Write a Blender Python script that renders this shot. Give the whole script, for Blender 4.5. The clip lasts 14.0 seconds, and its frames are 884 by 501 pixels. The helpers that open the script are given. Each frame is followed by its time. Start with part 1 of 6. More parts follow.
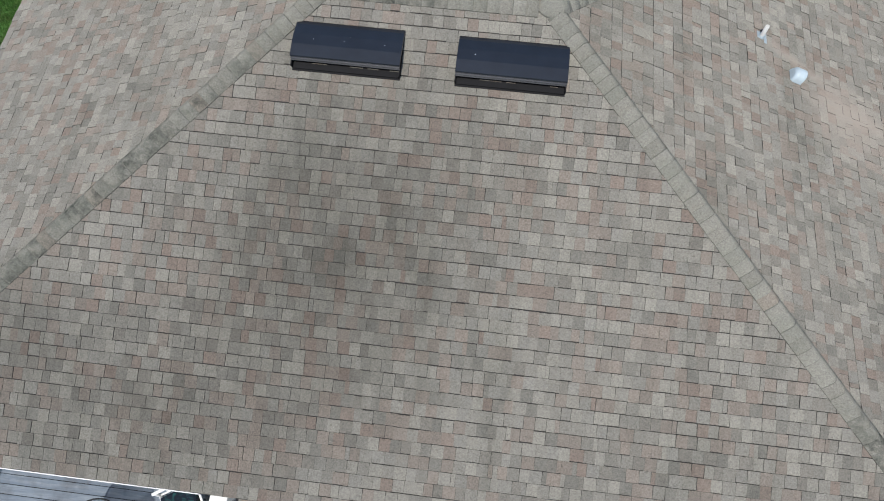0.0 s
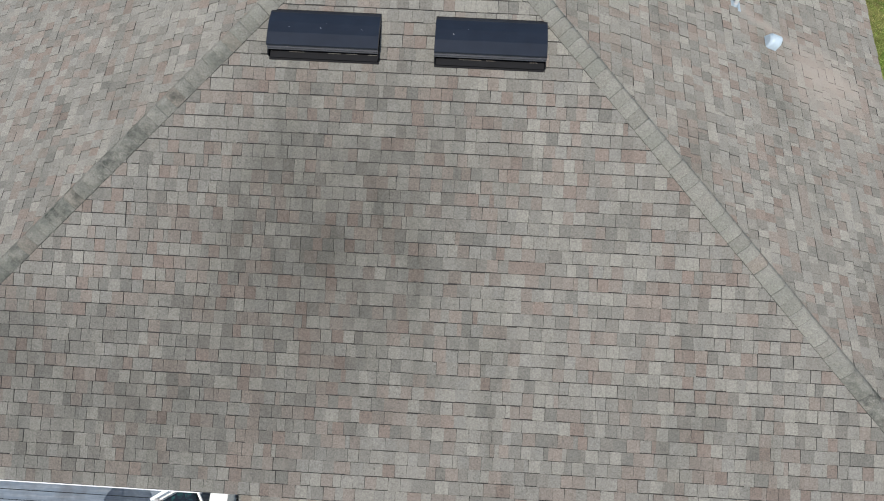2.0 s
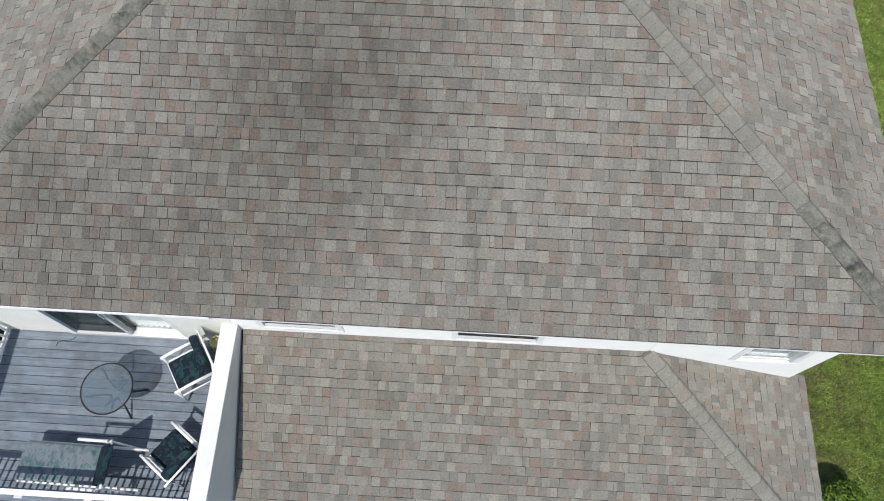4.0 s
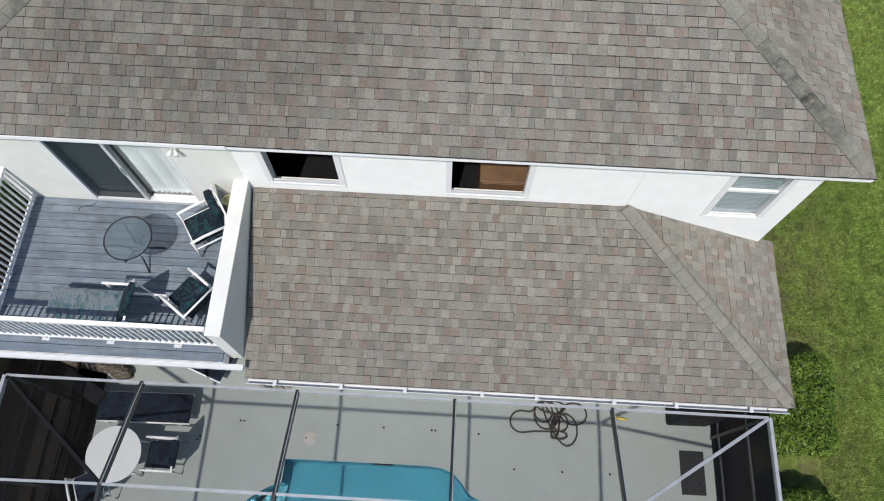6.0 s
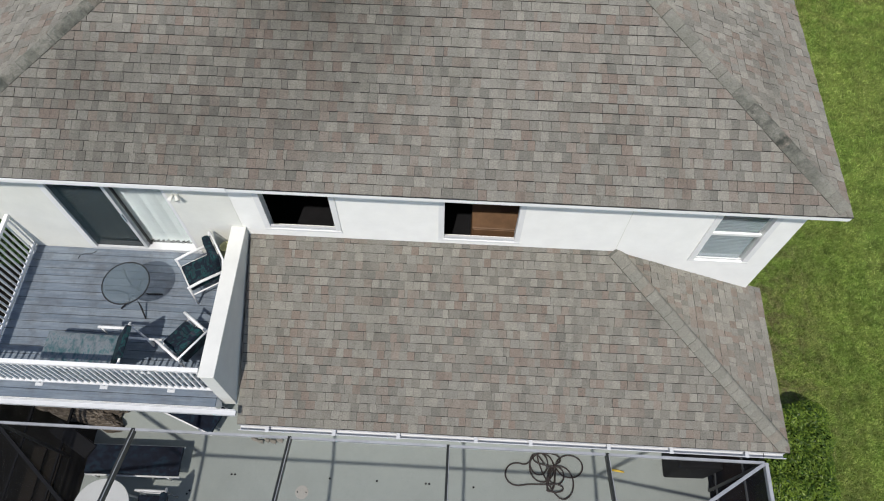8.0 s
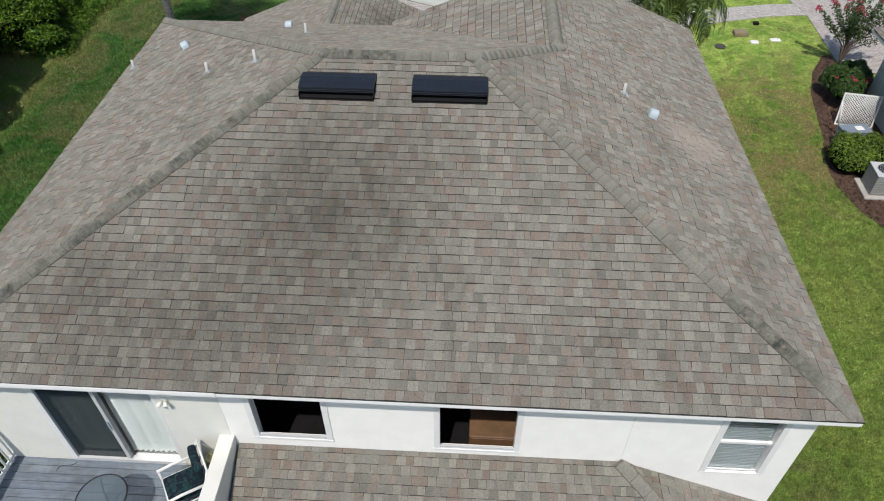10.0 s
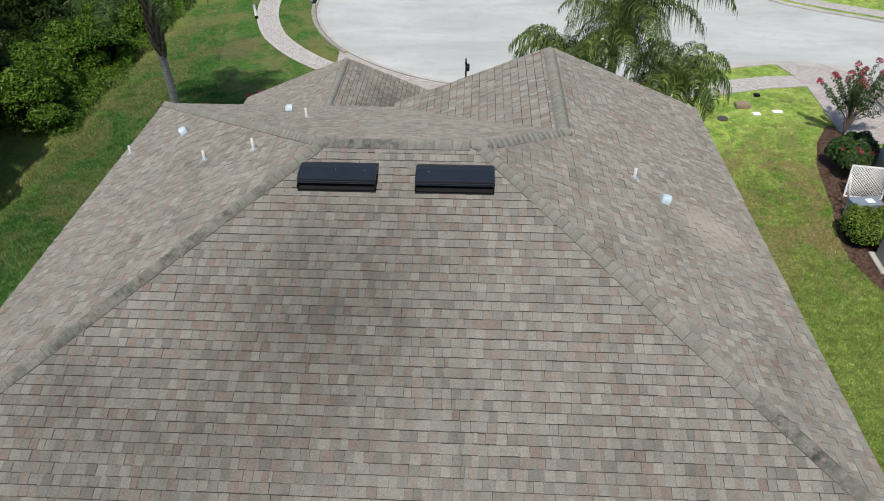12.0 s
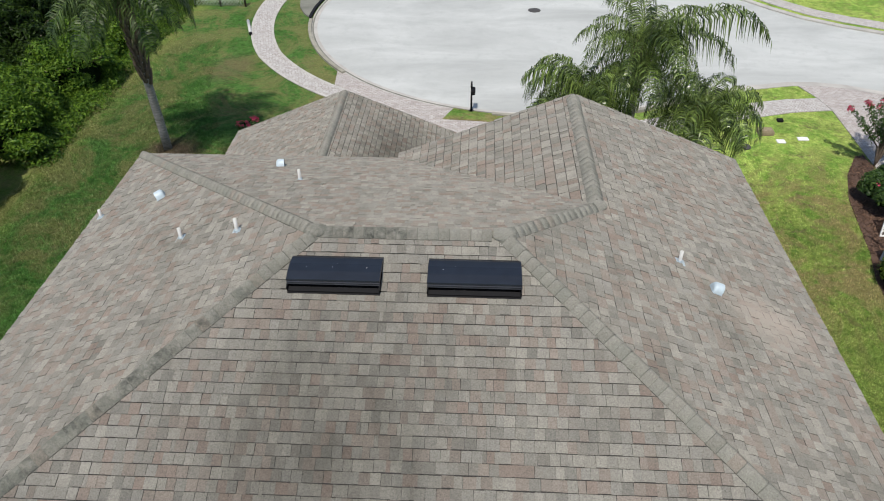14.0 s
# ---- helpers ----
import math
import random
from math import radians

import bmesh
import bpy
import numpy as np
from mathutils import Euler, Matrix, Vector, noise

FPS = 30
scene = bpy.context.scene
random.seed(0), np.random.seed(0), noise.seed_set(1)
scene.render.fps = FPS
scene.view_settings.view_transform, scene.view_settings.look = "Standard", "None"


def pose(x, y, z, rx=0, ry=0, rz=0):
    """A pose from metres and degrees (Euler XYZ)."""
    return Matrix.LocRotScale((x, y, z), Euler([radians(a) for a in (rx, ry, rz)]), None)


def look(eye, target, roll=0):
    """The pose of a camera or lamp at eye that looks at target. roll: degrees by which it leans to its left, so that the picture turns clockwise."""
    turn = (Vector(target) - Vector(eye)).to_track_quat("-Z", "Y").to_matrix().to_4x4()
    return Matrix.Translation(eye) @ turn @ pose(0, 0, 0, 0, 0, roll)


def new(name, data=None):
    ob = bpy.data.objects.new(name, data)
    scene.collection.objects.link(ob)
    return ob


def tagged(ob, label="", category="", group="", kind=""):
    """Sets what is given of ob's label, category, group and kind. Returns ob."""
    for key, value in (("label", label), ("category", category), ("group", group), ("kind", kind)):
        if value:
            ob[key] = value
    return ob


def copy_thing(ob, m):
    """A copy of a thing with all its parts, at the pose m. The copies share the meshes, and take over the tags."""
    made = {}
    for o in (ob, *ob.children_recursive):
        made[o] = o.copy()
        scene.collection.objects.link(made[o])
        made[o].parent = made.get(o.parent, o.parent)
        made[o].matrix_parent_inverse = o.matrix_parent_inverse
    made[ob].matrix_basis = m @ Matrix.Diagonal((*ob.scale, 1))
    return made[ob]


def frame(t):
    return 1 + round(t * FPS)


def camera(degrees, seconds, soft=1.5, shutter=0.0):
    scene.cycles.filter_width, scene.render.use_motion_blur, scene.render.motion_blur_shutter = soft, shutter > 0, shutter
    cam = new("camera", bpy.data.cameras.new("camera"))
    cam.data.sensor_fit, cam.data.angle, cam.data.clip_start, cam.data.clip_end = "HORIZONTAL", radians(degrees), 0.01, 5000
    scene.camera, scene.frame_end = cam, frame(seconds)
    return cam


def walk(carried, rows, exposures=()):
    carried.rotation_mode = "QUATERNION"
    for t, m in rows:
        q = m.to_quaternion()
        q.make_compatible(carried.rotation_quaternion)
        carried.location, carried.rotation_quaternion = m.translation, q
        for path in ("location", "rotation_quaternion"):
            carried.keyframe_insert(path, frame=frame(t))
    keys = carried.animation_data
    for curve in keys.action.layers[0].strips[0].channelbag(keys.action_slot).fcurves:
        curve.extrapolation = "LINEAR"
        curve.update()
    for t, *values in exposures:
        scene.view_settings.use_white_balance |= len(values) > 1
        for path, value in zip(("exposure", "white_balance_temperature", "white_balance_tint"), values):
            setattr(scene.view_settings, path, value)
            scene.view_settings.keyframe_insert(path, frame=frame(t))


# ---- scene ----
cam = camera(65.3, 14.0, 1.08)
METRES, EYE, TILT, LEAN, TURN = 8.6, 14.0, -67.5, 0.0, 0.0
PATH = [
    (0, (0.268, 0.308, 14.06), (0.168, 1.087, 12.221), -0.4),
    (0.5, (0.269, 0.323, 14.035), (0.214, 1.104, 12.194), -0.5),
    (1, (0.224, 0.308, 13.994), (0.172, 1.084, 12.151), -0.3),
    (1.5, (0.201, 0.285, 13.969), (0.15, 1.062, 12.126), -0.3),
    (2, (0.208, 0.161, 13.967), (0.158, 0.937, 12.124), -0.3),
    (2.5, (0.229, -0.201, 13.932), (0.182, 0.576, 12.09), -0.1),
    (3, (0.286, -0.689, 13.914), (0.242, 0.085, 12.07), 0.0),
    (3.4, (0.345, -1.134, 13.888), (0.303, -0.358, 12.045), 0.1),
    (3.5, (0.362, -1.248, 13.88), (0.317, -0.471, 12.038), 0.0),
    (4, (0.421, -1.8, 13.858), (0.378, -1.025, 12.015), 0.1),
    (4.2, (0.449, -2.014, 13.857), (0.407, -1.242, 12.013), 0.2),
    (6.3, (0.606, -4.275, 13.856), (0.576, -3.516, 12.006), 0.9),
    (6.5, (0.629, -4.374, 13.864), (0.598, -3.613, 12.015), 0.8),
    (7, (0.635, -4.489, 13.862), (0.609, -3.723, 12.015), 1.2),
    (7.5, (0.667, -4.566, 13.839), (0.635, -3.734, 12.02), 1.0),
    (8, (0.658, -4.593, 13.842), (0.626, -3.637, 12.086), 1.1),
    (8.5, (0.651, -4.604, 13.843), (0.611, -3.529, 12.156), 0.9),
    (9, (0.701, -4.646, 13.807), (0.649, -3.444, 12.209), 0.7),
    (9.2, (0.735, -4.673, 13.786), (0.678, -3.414, 12.232), 0.6),
    (11.3, (0.872, -4.653, 13.655), (0.779, -3.091, 12.41), -0.6),
    (11.5, (0.841, -4.473, 13.672), (0.749, -2.911, 12.426), -0.6),
    (12, (0.741, -3.874, 13.698), (0.651, -2.314, 12.451), -0.6),
    (12.5, (0.612, -3.188, 13.728), (0.523, -1.629, 12.481), -0.6),
    (13, (0.517, -2.563, 13.760), (0.429, -1.005, 12.512), -0.6),
    (13.5, (0.429, -2.015, 13.774), (0.344, -0.459, 12.525), -0.5),
    (14, (0.385, -1.609, 13.792), (0.299, -0.053, 12.544), -0.6),
]
walk(cam, [(t, look(eye, target, roll)) for t, eye, target, roll in PATH],
     [(0, 0.36, 6340, 10), (2.5, 0.40, 6340, 10), (4.2, 0.30, 6340, 10), (6.5, 0.25, 6440, 10), (7.3, 0.23, 6480, 10), (8.0, 0.14, 6500, 10), (9.2, 0.13, 6540, 10), (11.5, 0.24, 6620, 10), (12.5, 0.34, 6600, 10), (14, 0.36, 6600, 10)])

# ---- light ----
SUN_DIR = Vector((0.094, 0.480, -0.872)).normalized()
world = bpy.data.worlds.new("sky")
scene.world = world
world.use_nodes = True
wn = world.node_tree
sky = wn.nodes.new("ShaderNodeTexSky")
sky.sky_type, sky.sun_disc = "NISHITA", False
sky.sun_elevation, sky.sun_rotation = radians(60.7), math.atan2(-SUN_DIR.x, -SUN_DIR.y)
wn.nodes["Background"].inputs[1].default_value = 0.11
wn.links.new(sky.outputs[0], wn.nodes["Background"].inputs[0])
sun = new("sun", bpy.data.lights.new("sun", "SUN"))
sun.data.energy, sun.data.angle, sun.data.color = 3.4, radians(0.9), (1.0, 0.95, 0.88)
sun.rotation_mode = "QUATERNION"
sun.rotation_quaternion = SUN_DIR.to_track_quat("-Z", "Y")


# ---- materials ----
class Nodes:
    """Small wrapper to wire a principled material."""

    def __init__(self, name):
        self.m = bpy.data.materials.new(name)
        self.m.use_nodes = True
        self.t = self.m.node_tree
        self.bsdf = self.t.nodes["Principled BSDF"]
        self.pos = self.t.nodes.new("ShaderNodeNewGeometry").outputs["Position"]

    def node(self, kind, **values):
        n = self.t.nodes.new(kind)
        for k, v in values.items():
            n.inputs[k].default_value = v
        return n

    def link(self, a, b):
        self.t.links.new(a, b)

    def noise(self, scale, detail=3.0, rough=0.6, stretch=None, distortion=0.0):
        n = self.node("ShaderNodeTexNoise", Scale=scale, Detail=detail, Roughness=rough, Distortion=distortion)
        src = self.pos
        if stretch:
            mp = self.t.nodes.new("ShaderNodeMapping")
            mp.inputs["Scale"].default_value = stretch
            self.link(self.pos, mp.inputs[0])
            src = mp.outputs[0]
        self.link(src, n.inputs["Vector"])
        return n.outputs[0]

    def ramp(self, fac, stops, constant=False):
        n = self.t.nodes.new("ShaderNodeValToRGB")
        if constant:
            n.color_ramp.interpolation = "CONSTANT"
        els = n.color_ramp.elements
        while len(els) < len(stops):
            els.new(0.5)
        for e, (p, c) in zip(els, stops):
            e.position = p
            e.color = (*c, 1) if not isinstance(c, (int, float)) else (c, c, c, 1)
        self.link(fac, n.inputs[0])
        return n.outputs[0]

    def mix(self, fac, a, b, mode="MIX"):
        n = self.t.nodes.new("ShaderNodeMix")
        n.data_type, n.blend_type = "RGBA", mode
        for slot, v in ((0, fac), (6, a), (7, b)):
            if isinstance(v, bpy.types.NodeSocket):
                self.link(v, n.inputs[slot])
            elif slot == 0:
                n.inputs[0].default_value = v
            else:
                n.inputs[slot].default_value = (*v, 1)
        return n.outputs[2]

    def math(self, op, a, b=0.0):
        n = self.t.nodes.new("ShaderNodeMath")
        n.operation = op
        for i, v in enumerate((a, b)):
            if isinstance(v, bpy.types.NodeSocket):
                self.link(v, n.inputs[i])
            else:
                n.inputs[i].default_value = v
        return n.outputs[0]

    def random(self):
        """One number a piece: by object for single pieces, by island in joined ones."""
        o = self.t.nodes.new("ShaderNodeObjectInfo").outputs["Random"]
        g = self.t.nodes.new("ShaderNodeNewGeometry").outputs["Random Per Island"]
        return self.math("FRACT", self.math("ADD", o, g))

    def done(self, colour, rough=0.8, bump=None, strength=0.2, distance=0.01, metal=0.0, spec=None):
        if isinstance(colour, bpy.types.NodeSocket):
            self.link(colour, self.bsdf.inputs["Base Color"])
        else:
            self.bsdf.inputs["Base Color"].default_value = (*colour, 1)
        if isinstance(rough, bpy.types.NodeSocket):
            self.link(rough, self.bsdf.inputs["Roughness"])
        else:
            self.bsdf.inputs["Roughness"].default_value = rough
        self.bsdf.inputs["Metallic"].default_value = metal
        if spec is not None:
            self.bsdf.inputs["Specular IOR Level"].default_value = spec
        if bump is not None:
            b = self.node("ShaderNodeBump", Strength=strength, Distance=distance)
            self.link(bump, b.inputs["Height"])
            self.link(b.outputs[0], self.bsdf.inputs["Normal"])
        return self.m


def plain(name, c, rough=0.6, var=0.15, scale=6.0, metal=0.0, bump=0.1, spec=None):
    """A surface of one colour with faint mottling at two scales."""
    n = Nodes(name)
    dark = tuple(v * (1 - var) for v in c)
    light = tuple(min(1, v * (1 + var * 0.6)) for v in c)
    big = n.mix(n.ramp(n.noise(scale), ((0.3, 0.0), (0.7, 1.0))), dark, light)
    fine = n.noise(scale * 18, 2)
    col = n.mix(0.25, big, n.mix(fine, dark, light))
    return n.done(col, rough, fine, bump, 0.004, metal, spec)


def soft_spot(n, centre, size, turn, edge=(0.0, 0.75)):
    """A blotch with a ragged edge: 1 in the middle, 0 outside."""
    mp = n.t.nodes.new("ShaderNodeMapping")
    mp.vector_type = "TEXTURE"
    mp.inputs["Location"].default_value = centre
    mp.inputs["Rotation"].default_value = (0, 0, radians(turn))
    mp.inputs["Scale"].default_value = size
    n.link(n.pos, mp.inputs[0])
    g = n.t.nodes.new("ShaderNodeTexGradient")
    g.gradient_type = "SPHERICAL"
    n.link(mp.outputs[0], g.inputs[0])
    rag = n.math("ADD", g.outputs["Fac"], n.math("MULTIPLY", n.math("SUBTRACT", n.noise(1.9, 5, 0.7), 0.5), 0.75))
    return n.ramp(rag, ((edge[0] + 0.08, 0.0), (edge[1], 1.0)))


def shingle_material():
    n = Nodes("asphalt_shingle")
    r = n.random()
    tab = n.ramp(r, ((0.0, (0.206, 0.198, 0.172)), (0.14, (0.228, 0.219, 0.190)), (0.27, (0.186, 0.176, 0.152)), (0.37, (0.244, 0.234, 0.201)),
                     (0.48, (0.213, 0.187, 0.159)), (0.59, (0.220, 0.213, 0.187)), (0.69, (0.176, 0.170, 0.148)), (0.76, (0.221, 0.192, 0.162)),
                     (0.86, (0.201, 0.165, 0.138)), (0.93, (0.250, 0.240, 0.206))), True)
    each = n.math("FRACT", n.math("MULTIPLY", r, 53.7))
    tab = n.mix(1.0, tab, n.ramp(each, ((0.0, 0.90), (1.0, 1.09))), "MULTIPLY")
    grain = n.ramp(n.noise(55, 5, 0.85), ((0.30, 0.56), (0.50, 1.0), (0.70, 1.44)))
    col = n.mix(1.0, tab, grain, "MULTIPLY")
    # weathering patches, lost granules
    col = n.mix(n.ramp(n.noise(2.6, 5, 0.65), ((0.45, 0.0), (0.78, 0.35))), col, (0.235, 0.222, 0.190))
    col = n.mix(n.ramp(n.noise(30, 4, 0.7), ((0.56, 0.0), (0.74, 0.6))), col, (0.085, 0.081, 0.070))
    # algae streaks that run down the back slope, and smaller ones elsewhere (shed apart)
    streak = n.ramp(n.noise(0.8, 5, 0.65, (1.6, 0.5, 0.6), 0.5), ((0.53, 0.0), (0.70, 0.45)))
    col = n.mix(streak, col, n.mix(1.0, col, (0.52, 0.54, 0.52), "MULTIPLY"))
    big = soft_spot(n, (-1.35, 3.0, 7.0), (2.5, 3.4, 3.6), -30, (0.0, 1.0))
    low = soft_spot(n, (-3.6, 1.3, 6.4), (2.8, 1.7, 2.4), 0, (0.05, 1.0))
    far = soft_spot(n, (-4.9, 1.9, 6.6), (1.6, 1.3, 2.0), 0, (0.1, 0.9))
    hip = soft_spot(n, (5.15, 2.9, 6.4), (0.55, 1.7, 1.5), -10, (0.05, 0.8))
    # shed: darkens most of the garage roof's right slope
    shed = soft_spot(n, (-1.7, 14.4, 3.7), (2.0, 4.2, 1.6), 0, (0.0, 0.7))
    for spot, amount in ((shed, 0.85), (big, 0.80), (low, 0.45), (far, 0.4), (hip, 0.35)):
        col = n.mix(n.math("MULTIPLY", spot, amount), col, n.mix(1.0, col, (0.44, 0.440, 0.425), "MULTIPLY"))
    # pale wash below a vent pipe and a hood on the right slope
    for c, size, turn in (((4.25, 6.55, 6.75), (1.0, 0.14, 0.6), -20), ((5.2, 6.1, 6.4), (1.5, 0.22, 0.8), -6), ((4.9, 6.0, 6.4), (1.1, 0.9, 0.8), 0)):
        col = n.mix(n.math("MULTIPLY", soft_spot(n, c, size, turn, (0.0, 0.8)), 0.65), col, (0.300, 0.265, 0.225))
    n.bsdf.inputs["Diffuse Roughness"].default_value = 0.8
    return n.done(col, 0.95, n.noise(150, 3, 0.7), 0.9, 0.008, spec=0.2)


def cap_material():
    n = Nodes("cap_shingle")
    r = n.random()
    tab = n.ramp(r, ((0.0, (0.214, 0.210, 0.182)), (0.3, (0.234, 0.228, 0.198)), (0.55, (0.200, 0.195, 0.168)), (0.75, (0.224, 0.216, 0.187)), (0.92, (0.228, 0.204, 0.172))), True)
    col = n.mix(1.0, tab, n.ramp(n.noise(60, 4, 0.8), ((0.30, 0.60), (0.50, 1.0), (0.70, 1.4))), "MULTIPLY")
    col = n.mix(n.ramp(n.noise(2.2, 4), ((0.45, 0.0), (0.75, 0.5))), col, (0.160, 0.170, 0.140))
    # black algae, thickest on the lower left hip and in a run near the right corner
    mottle = n.ramp(n.noise(6, 5, 0.7), ((0.40, 0.0), (0.66, 1.0)))
    for c, size, turn, k in (((-4.6, 2.8, 6.9), (0.8, 4.3, 3.0), -45, 0.70), ((4.95, 1.5, 6.45), (0.5, 1.25, 1.5), 42, 0.85), ((-1.15, 5.87, 8.1), (0.9, 0.6, 0.5), 0, 0.75)):
        m = n.math("MULTIPLY", soft_spot(n, c, size, turn, (0.0, 0.5)), k)
        m = n.math("MULTIPLY", m, n.math("ADD", 0.15, n.math("MULTIPLY", mottle, n.math("ADD", 0.55, n.math("MULTIPLY", n.math("FRACT", n.math("MULTIPLY", r, 7.3)), 0.8)))))
        col = n.mix(m, col, (0.050, 0.055, 0.047))
    n.bsdf.inputs["Diffuse Roughness"].default_value = 0.8
    return n.done(col, 0.95, n.noise(150, 3, 0.7), 0.9, 0.008, spec=0.2)


def turf_colour(n, bright=1.0):
    """Mottled turf: lush, dry and bare patches; brightness is put into the colour by position, brighter on the right of
    the house.
    """
    def c(*v):
        return tuple(min(1.0, q * bright) for q in v)
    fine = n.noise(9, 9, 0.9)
    # sunny and deep: two brightness levels of one turf, mixed by position
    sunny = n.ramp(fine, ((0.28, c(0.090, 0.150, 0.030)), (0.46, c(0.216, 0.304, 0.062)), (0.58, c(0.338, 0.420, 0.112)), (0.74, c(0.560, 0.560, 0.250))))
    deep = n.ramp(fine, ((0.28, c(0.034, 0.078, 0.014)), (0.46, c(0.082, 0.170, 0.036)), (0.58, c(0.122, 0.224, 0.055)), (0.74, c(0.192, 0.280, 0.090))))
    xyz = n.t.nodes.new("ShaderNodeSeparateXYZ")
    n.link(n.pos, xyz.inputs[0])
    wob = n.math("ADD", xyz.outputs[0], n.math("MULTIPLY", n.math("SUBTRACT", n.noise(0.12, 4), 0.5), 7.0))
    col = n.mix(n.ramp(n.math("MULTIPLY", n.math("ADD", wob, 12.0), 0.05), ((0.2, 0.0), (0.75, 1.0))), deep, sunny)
    # right lawn's brightness put in by distance: lower near, higher farther out
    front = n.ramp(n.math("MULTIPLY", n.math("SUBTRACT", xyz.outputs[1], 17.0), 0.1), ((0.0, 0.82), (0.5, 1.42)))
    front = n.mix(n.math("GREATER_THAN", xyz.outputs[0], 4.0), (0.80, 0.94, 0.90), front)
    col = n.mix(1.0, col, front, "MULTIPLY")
    col = n.mix(1.0, col, n.ramp(n.noise(3.2, 5, 0.75), ((0.34, 0.62), (0.5, 1.0), (0.66, 1.3))), "MULTIPLY")
    # a yellower band of grass along the edge of the wood
    band = n.ramp(n.math("MULTIPLY", n.math("ADD", n.math("MULTIPLY", xyz.outputs[0], -1.0), n.math("MULTIPLY", n.noise(0.5, 5), 2.4)), 0.05), ((0.80, 0.0), (0.86, 0.65)))
    col = n.mix(band, col, sunny)
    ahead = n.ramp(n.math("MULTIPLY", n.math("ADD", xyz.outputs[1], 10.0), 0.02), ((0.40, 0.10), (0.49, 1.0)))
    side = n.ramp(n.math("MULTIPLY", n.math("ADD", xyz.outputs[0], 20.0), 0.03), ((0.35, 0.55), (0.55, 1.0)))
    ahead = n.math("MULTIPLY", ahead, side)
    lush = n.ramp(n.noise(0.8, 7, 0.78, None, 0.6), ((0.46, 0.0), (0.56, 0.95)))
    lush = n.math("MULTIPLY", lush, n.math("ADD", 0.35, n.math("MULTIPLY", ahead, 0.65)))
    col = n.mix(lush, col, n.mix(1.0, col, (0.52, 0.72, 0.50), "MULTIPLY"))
    dry = n.math("MULTIPLY", ahead, n.ramp(n.noise(0.40, 8, 0.78, None, 0.9), ((0.445, 0.0), (0.55, 0.85))))
    rich = n.ramp(n.math("MULTIPLY", n.math("SUBTRACT", xyz.outputs[1], 18.0), 0.1), ((0.1, 1.0), (0.5, 0.25)))
    dry = n.math("MULTIPLY", dry, n.mix(n.math("GREATER_THAN", xyz.outputs[0], 4.0), (1.0, 1.0, 1.0), rich))
    col = n.mix(dry, col, n.ramp(fine, ((0.3, c(0.140, 0.115, 0.048)), (0.7, c(0.400, 0.325, 0.155)))))
    # worn grass along the right side of the house
    edge = n.ramp(n.math("MULTIPLY", n.math("SUBTRACT", xyz.outputs[0], 6.5), 0.2), ((0.16, 1.0), (0.55, 0.0)))
    edge = n.math("MULTIPLY", edge, n.math("GREATER_THAN", xyz.outputs[0], 5.0))
    edge = n.math("MULTIPLY", edge, n.ramp(n.noise(1.7, 8, 0.8, None, 0.7), ((0.46, 0.0), (0.58, 0.8))))
    col = n.mix(edge, col, n.ramp(fine, ((0.3, c(0.100, 0.078, 0.045)), (0.7, c(0.300, 0.240, 0.150)))))
    soil = n.math("MULTIPLY", ahead, n.ramp(n.noise(1.3, 8, 0.82, None, 0.9), ((0.56, 0.0), (0.63, 0.8))))
    # bare soil round the foot of a palm and a thin patch farther on
    for at, size, amount in (((-11.5, 21.5, 0), (1.5, 1.1, 1), 0.95), ((-11.4, 29.2, 0), (1.5, 2.2, 1), 0.5)):
        soil = n.math("MAXIMUM", soil, n.math("MULTIPLY", soft_spot(n, at, size, 0, (0.0, 0.6)), amount))
    return n.mix(soil, col, n.ramp(fine, ((0.3, c(0.085, 0.062, 0.036)), (0.7, c(0.230, 0.180, 0.110)))))


def grass_material():
    n = Nodes("lawn_grass")
    n.bsdf.inputs["Diffuse Roughness"].default_value = 1.0
    # sheet painted darker than the blades, for the shade between them
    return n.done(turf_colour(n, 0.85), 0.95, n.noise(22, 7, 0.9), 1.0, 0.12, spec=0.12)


def blade_material(name, bright):
    n = Nodes(name)
    g = n.t.nodes.new("ShaderNodeNewGeometry").outputs["Random Per Island"]
    col = n.mix(1.0, turf_colour(n, bright), n.ramp(g, ((0.0, (0.42, 0.5, 0.36)), (0.6, (1.0, 1.0, 1.0)), (1.0, (1.45, 1.35, 1.6)))), "MULTIPLY")
    n.done(col, 0.6, spec=0.3)
    tr = n.node("ShaderNodeBsdfTranslucent")
    n.link(col, tr.inputs[0])
    mx = n.node("ShaderNodeMixShader", Fac=0.35)
    n.link(n.bsdf.outputs[0], mx.inputs[1])
    n.link(tr.outputs[0], mx.inputs[2])
    n.link(mx.outputs[0], n.t.nodes["Material Output"].inputs[0])
    return n.m


def concrete_material(name, c, stain=0.35, scale=0.35, stretch=None):
    n = Nodes(name)
    col = n.mix(n.ramp(n.noise(scale, 6, 0.65, stretch, 0.5), ((0.36, 0.0), (0.66, stain))), c, tuple(v * 0.62 for v in c))
    col = n.mix(n.ramp(n.noise(scale * 7, 5, 0.7), ((0.52, 0.0), (0.75, stain * 0.9))), col, tuple(v * 0.72 for v in c))
    col = n.mix(n.ramp(n.noise(70, 2), ((0.35, 0.25), (0.6, 0.0))), col, tuple(v * 0.7 for v in c))
    return n.done(col, 0.88, n.noise(60, 3), 0.3, 0.004, spec=0.3)


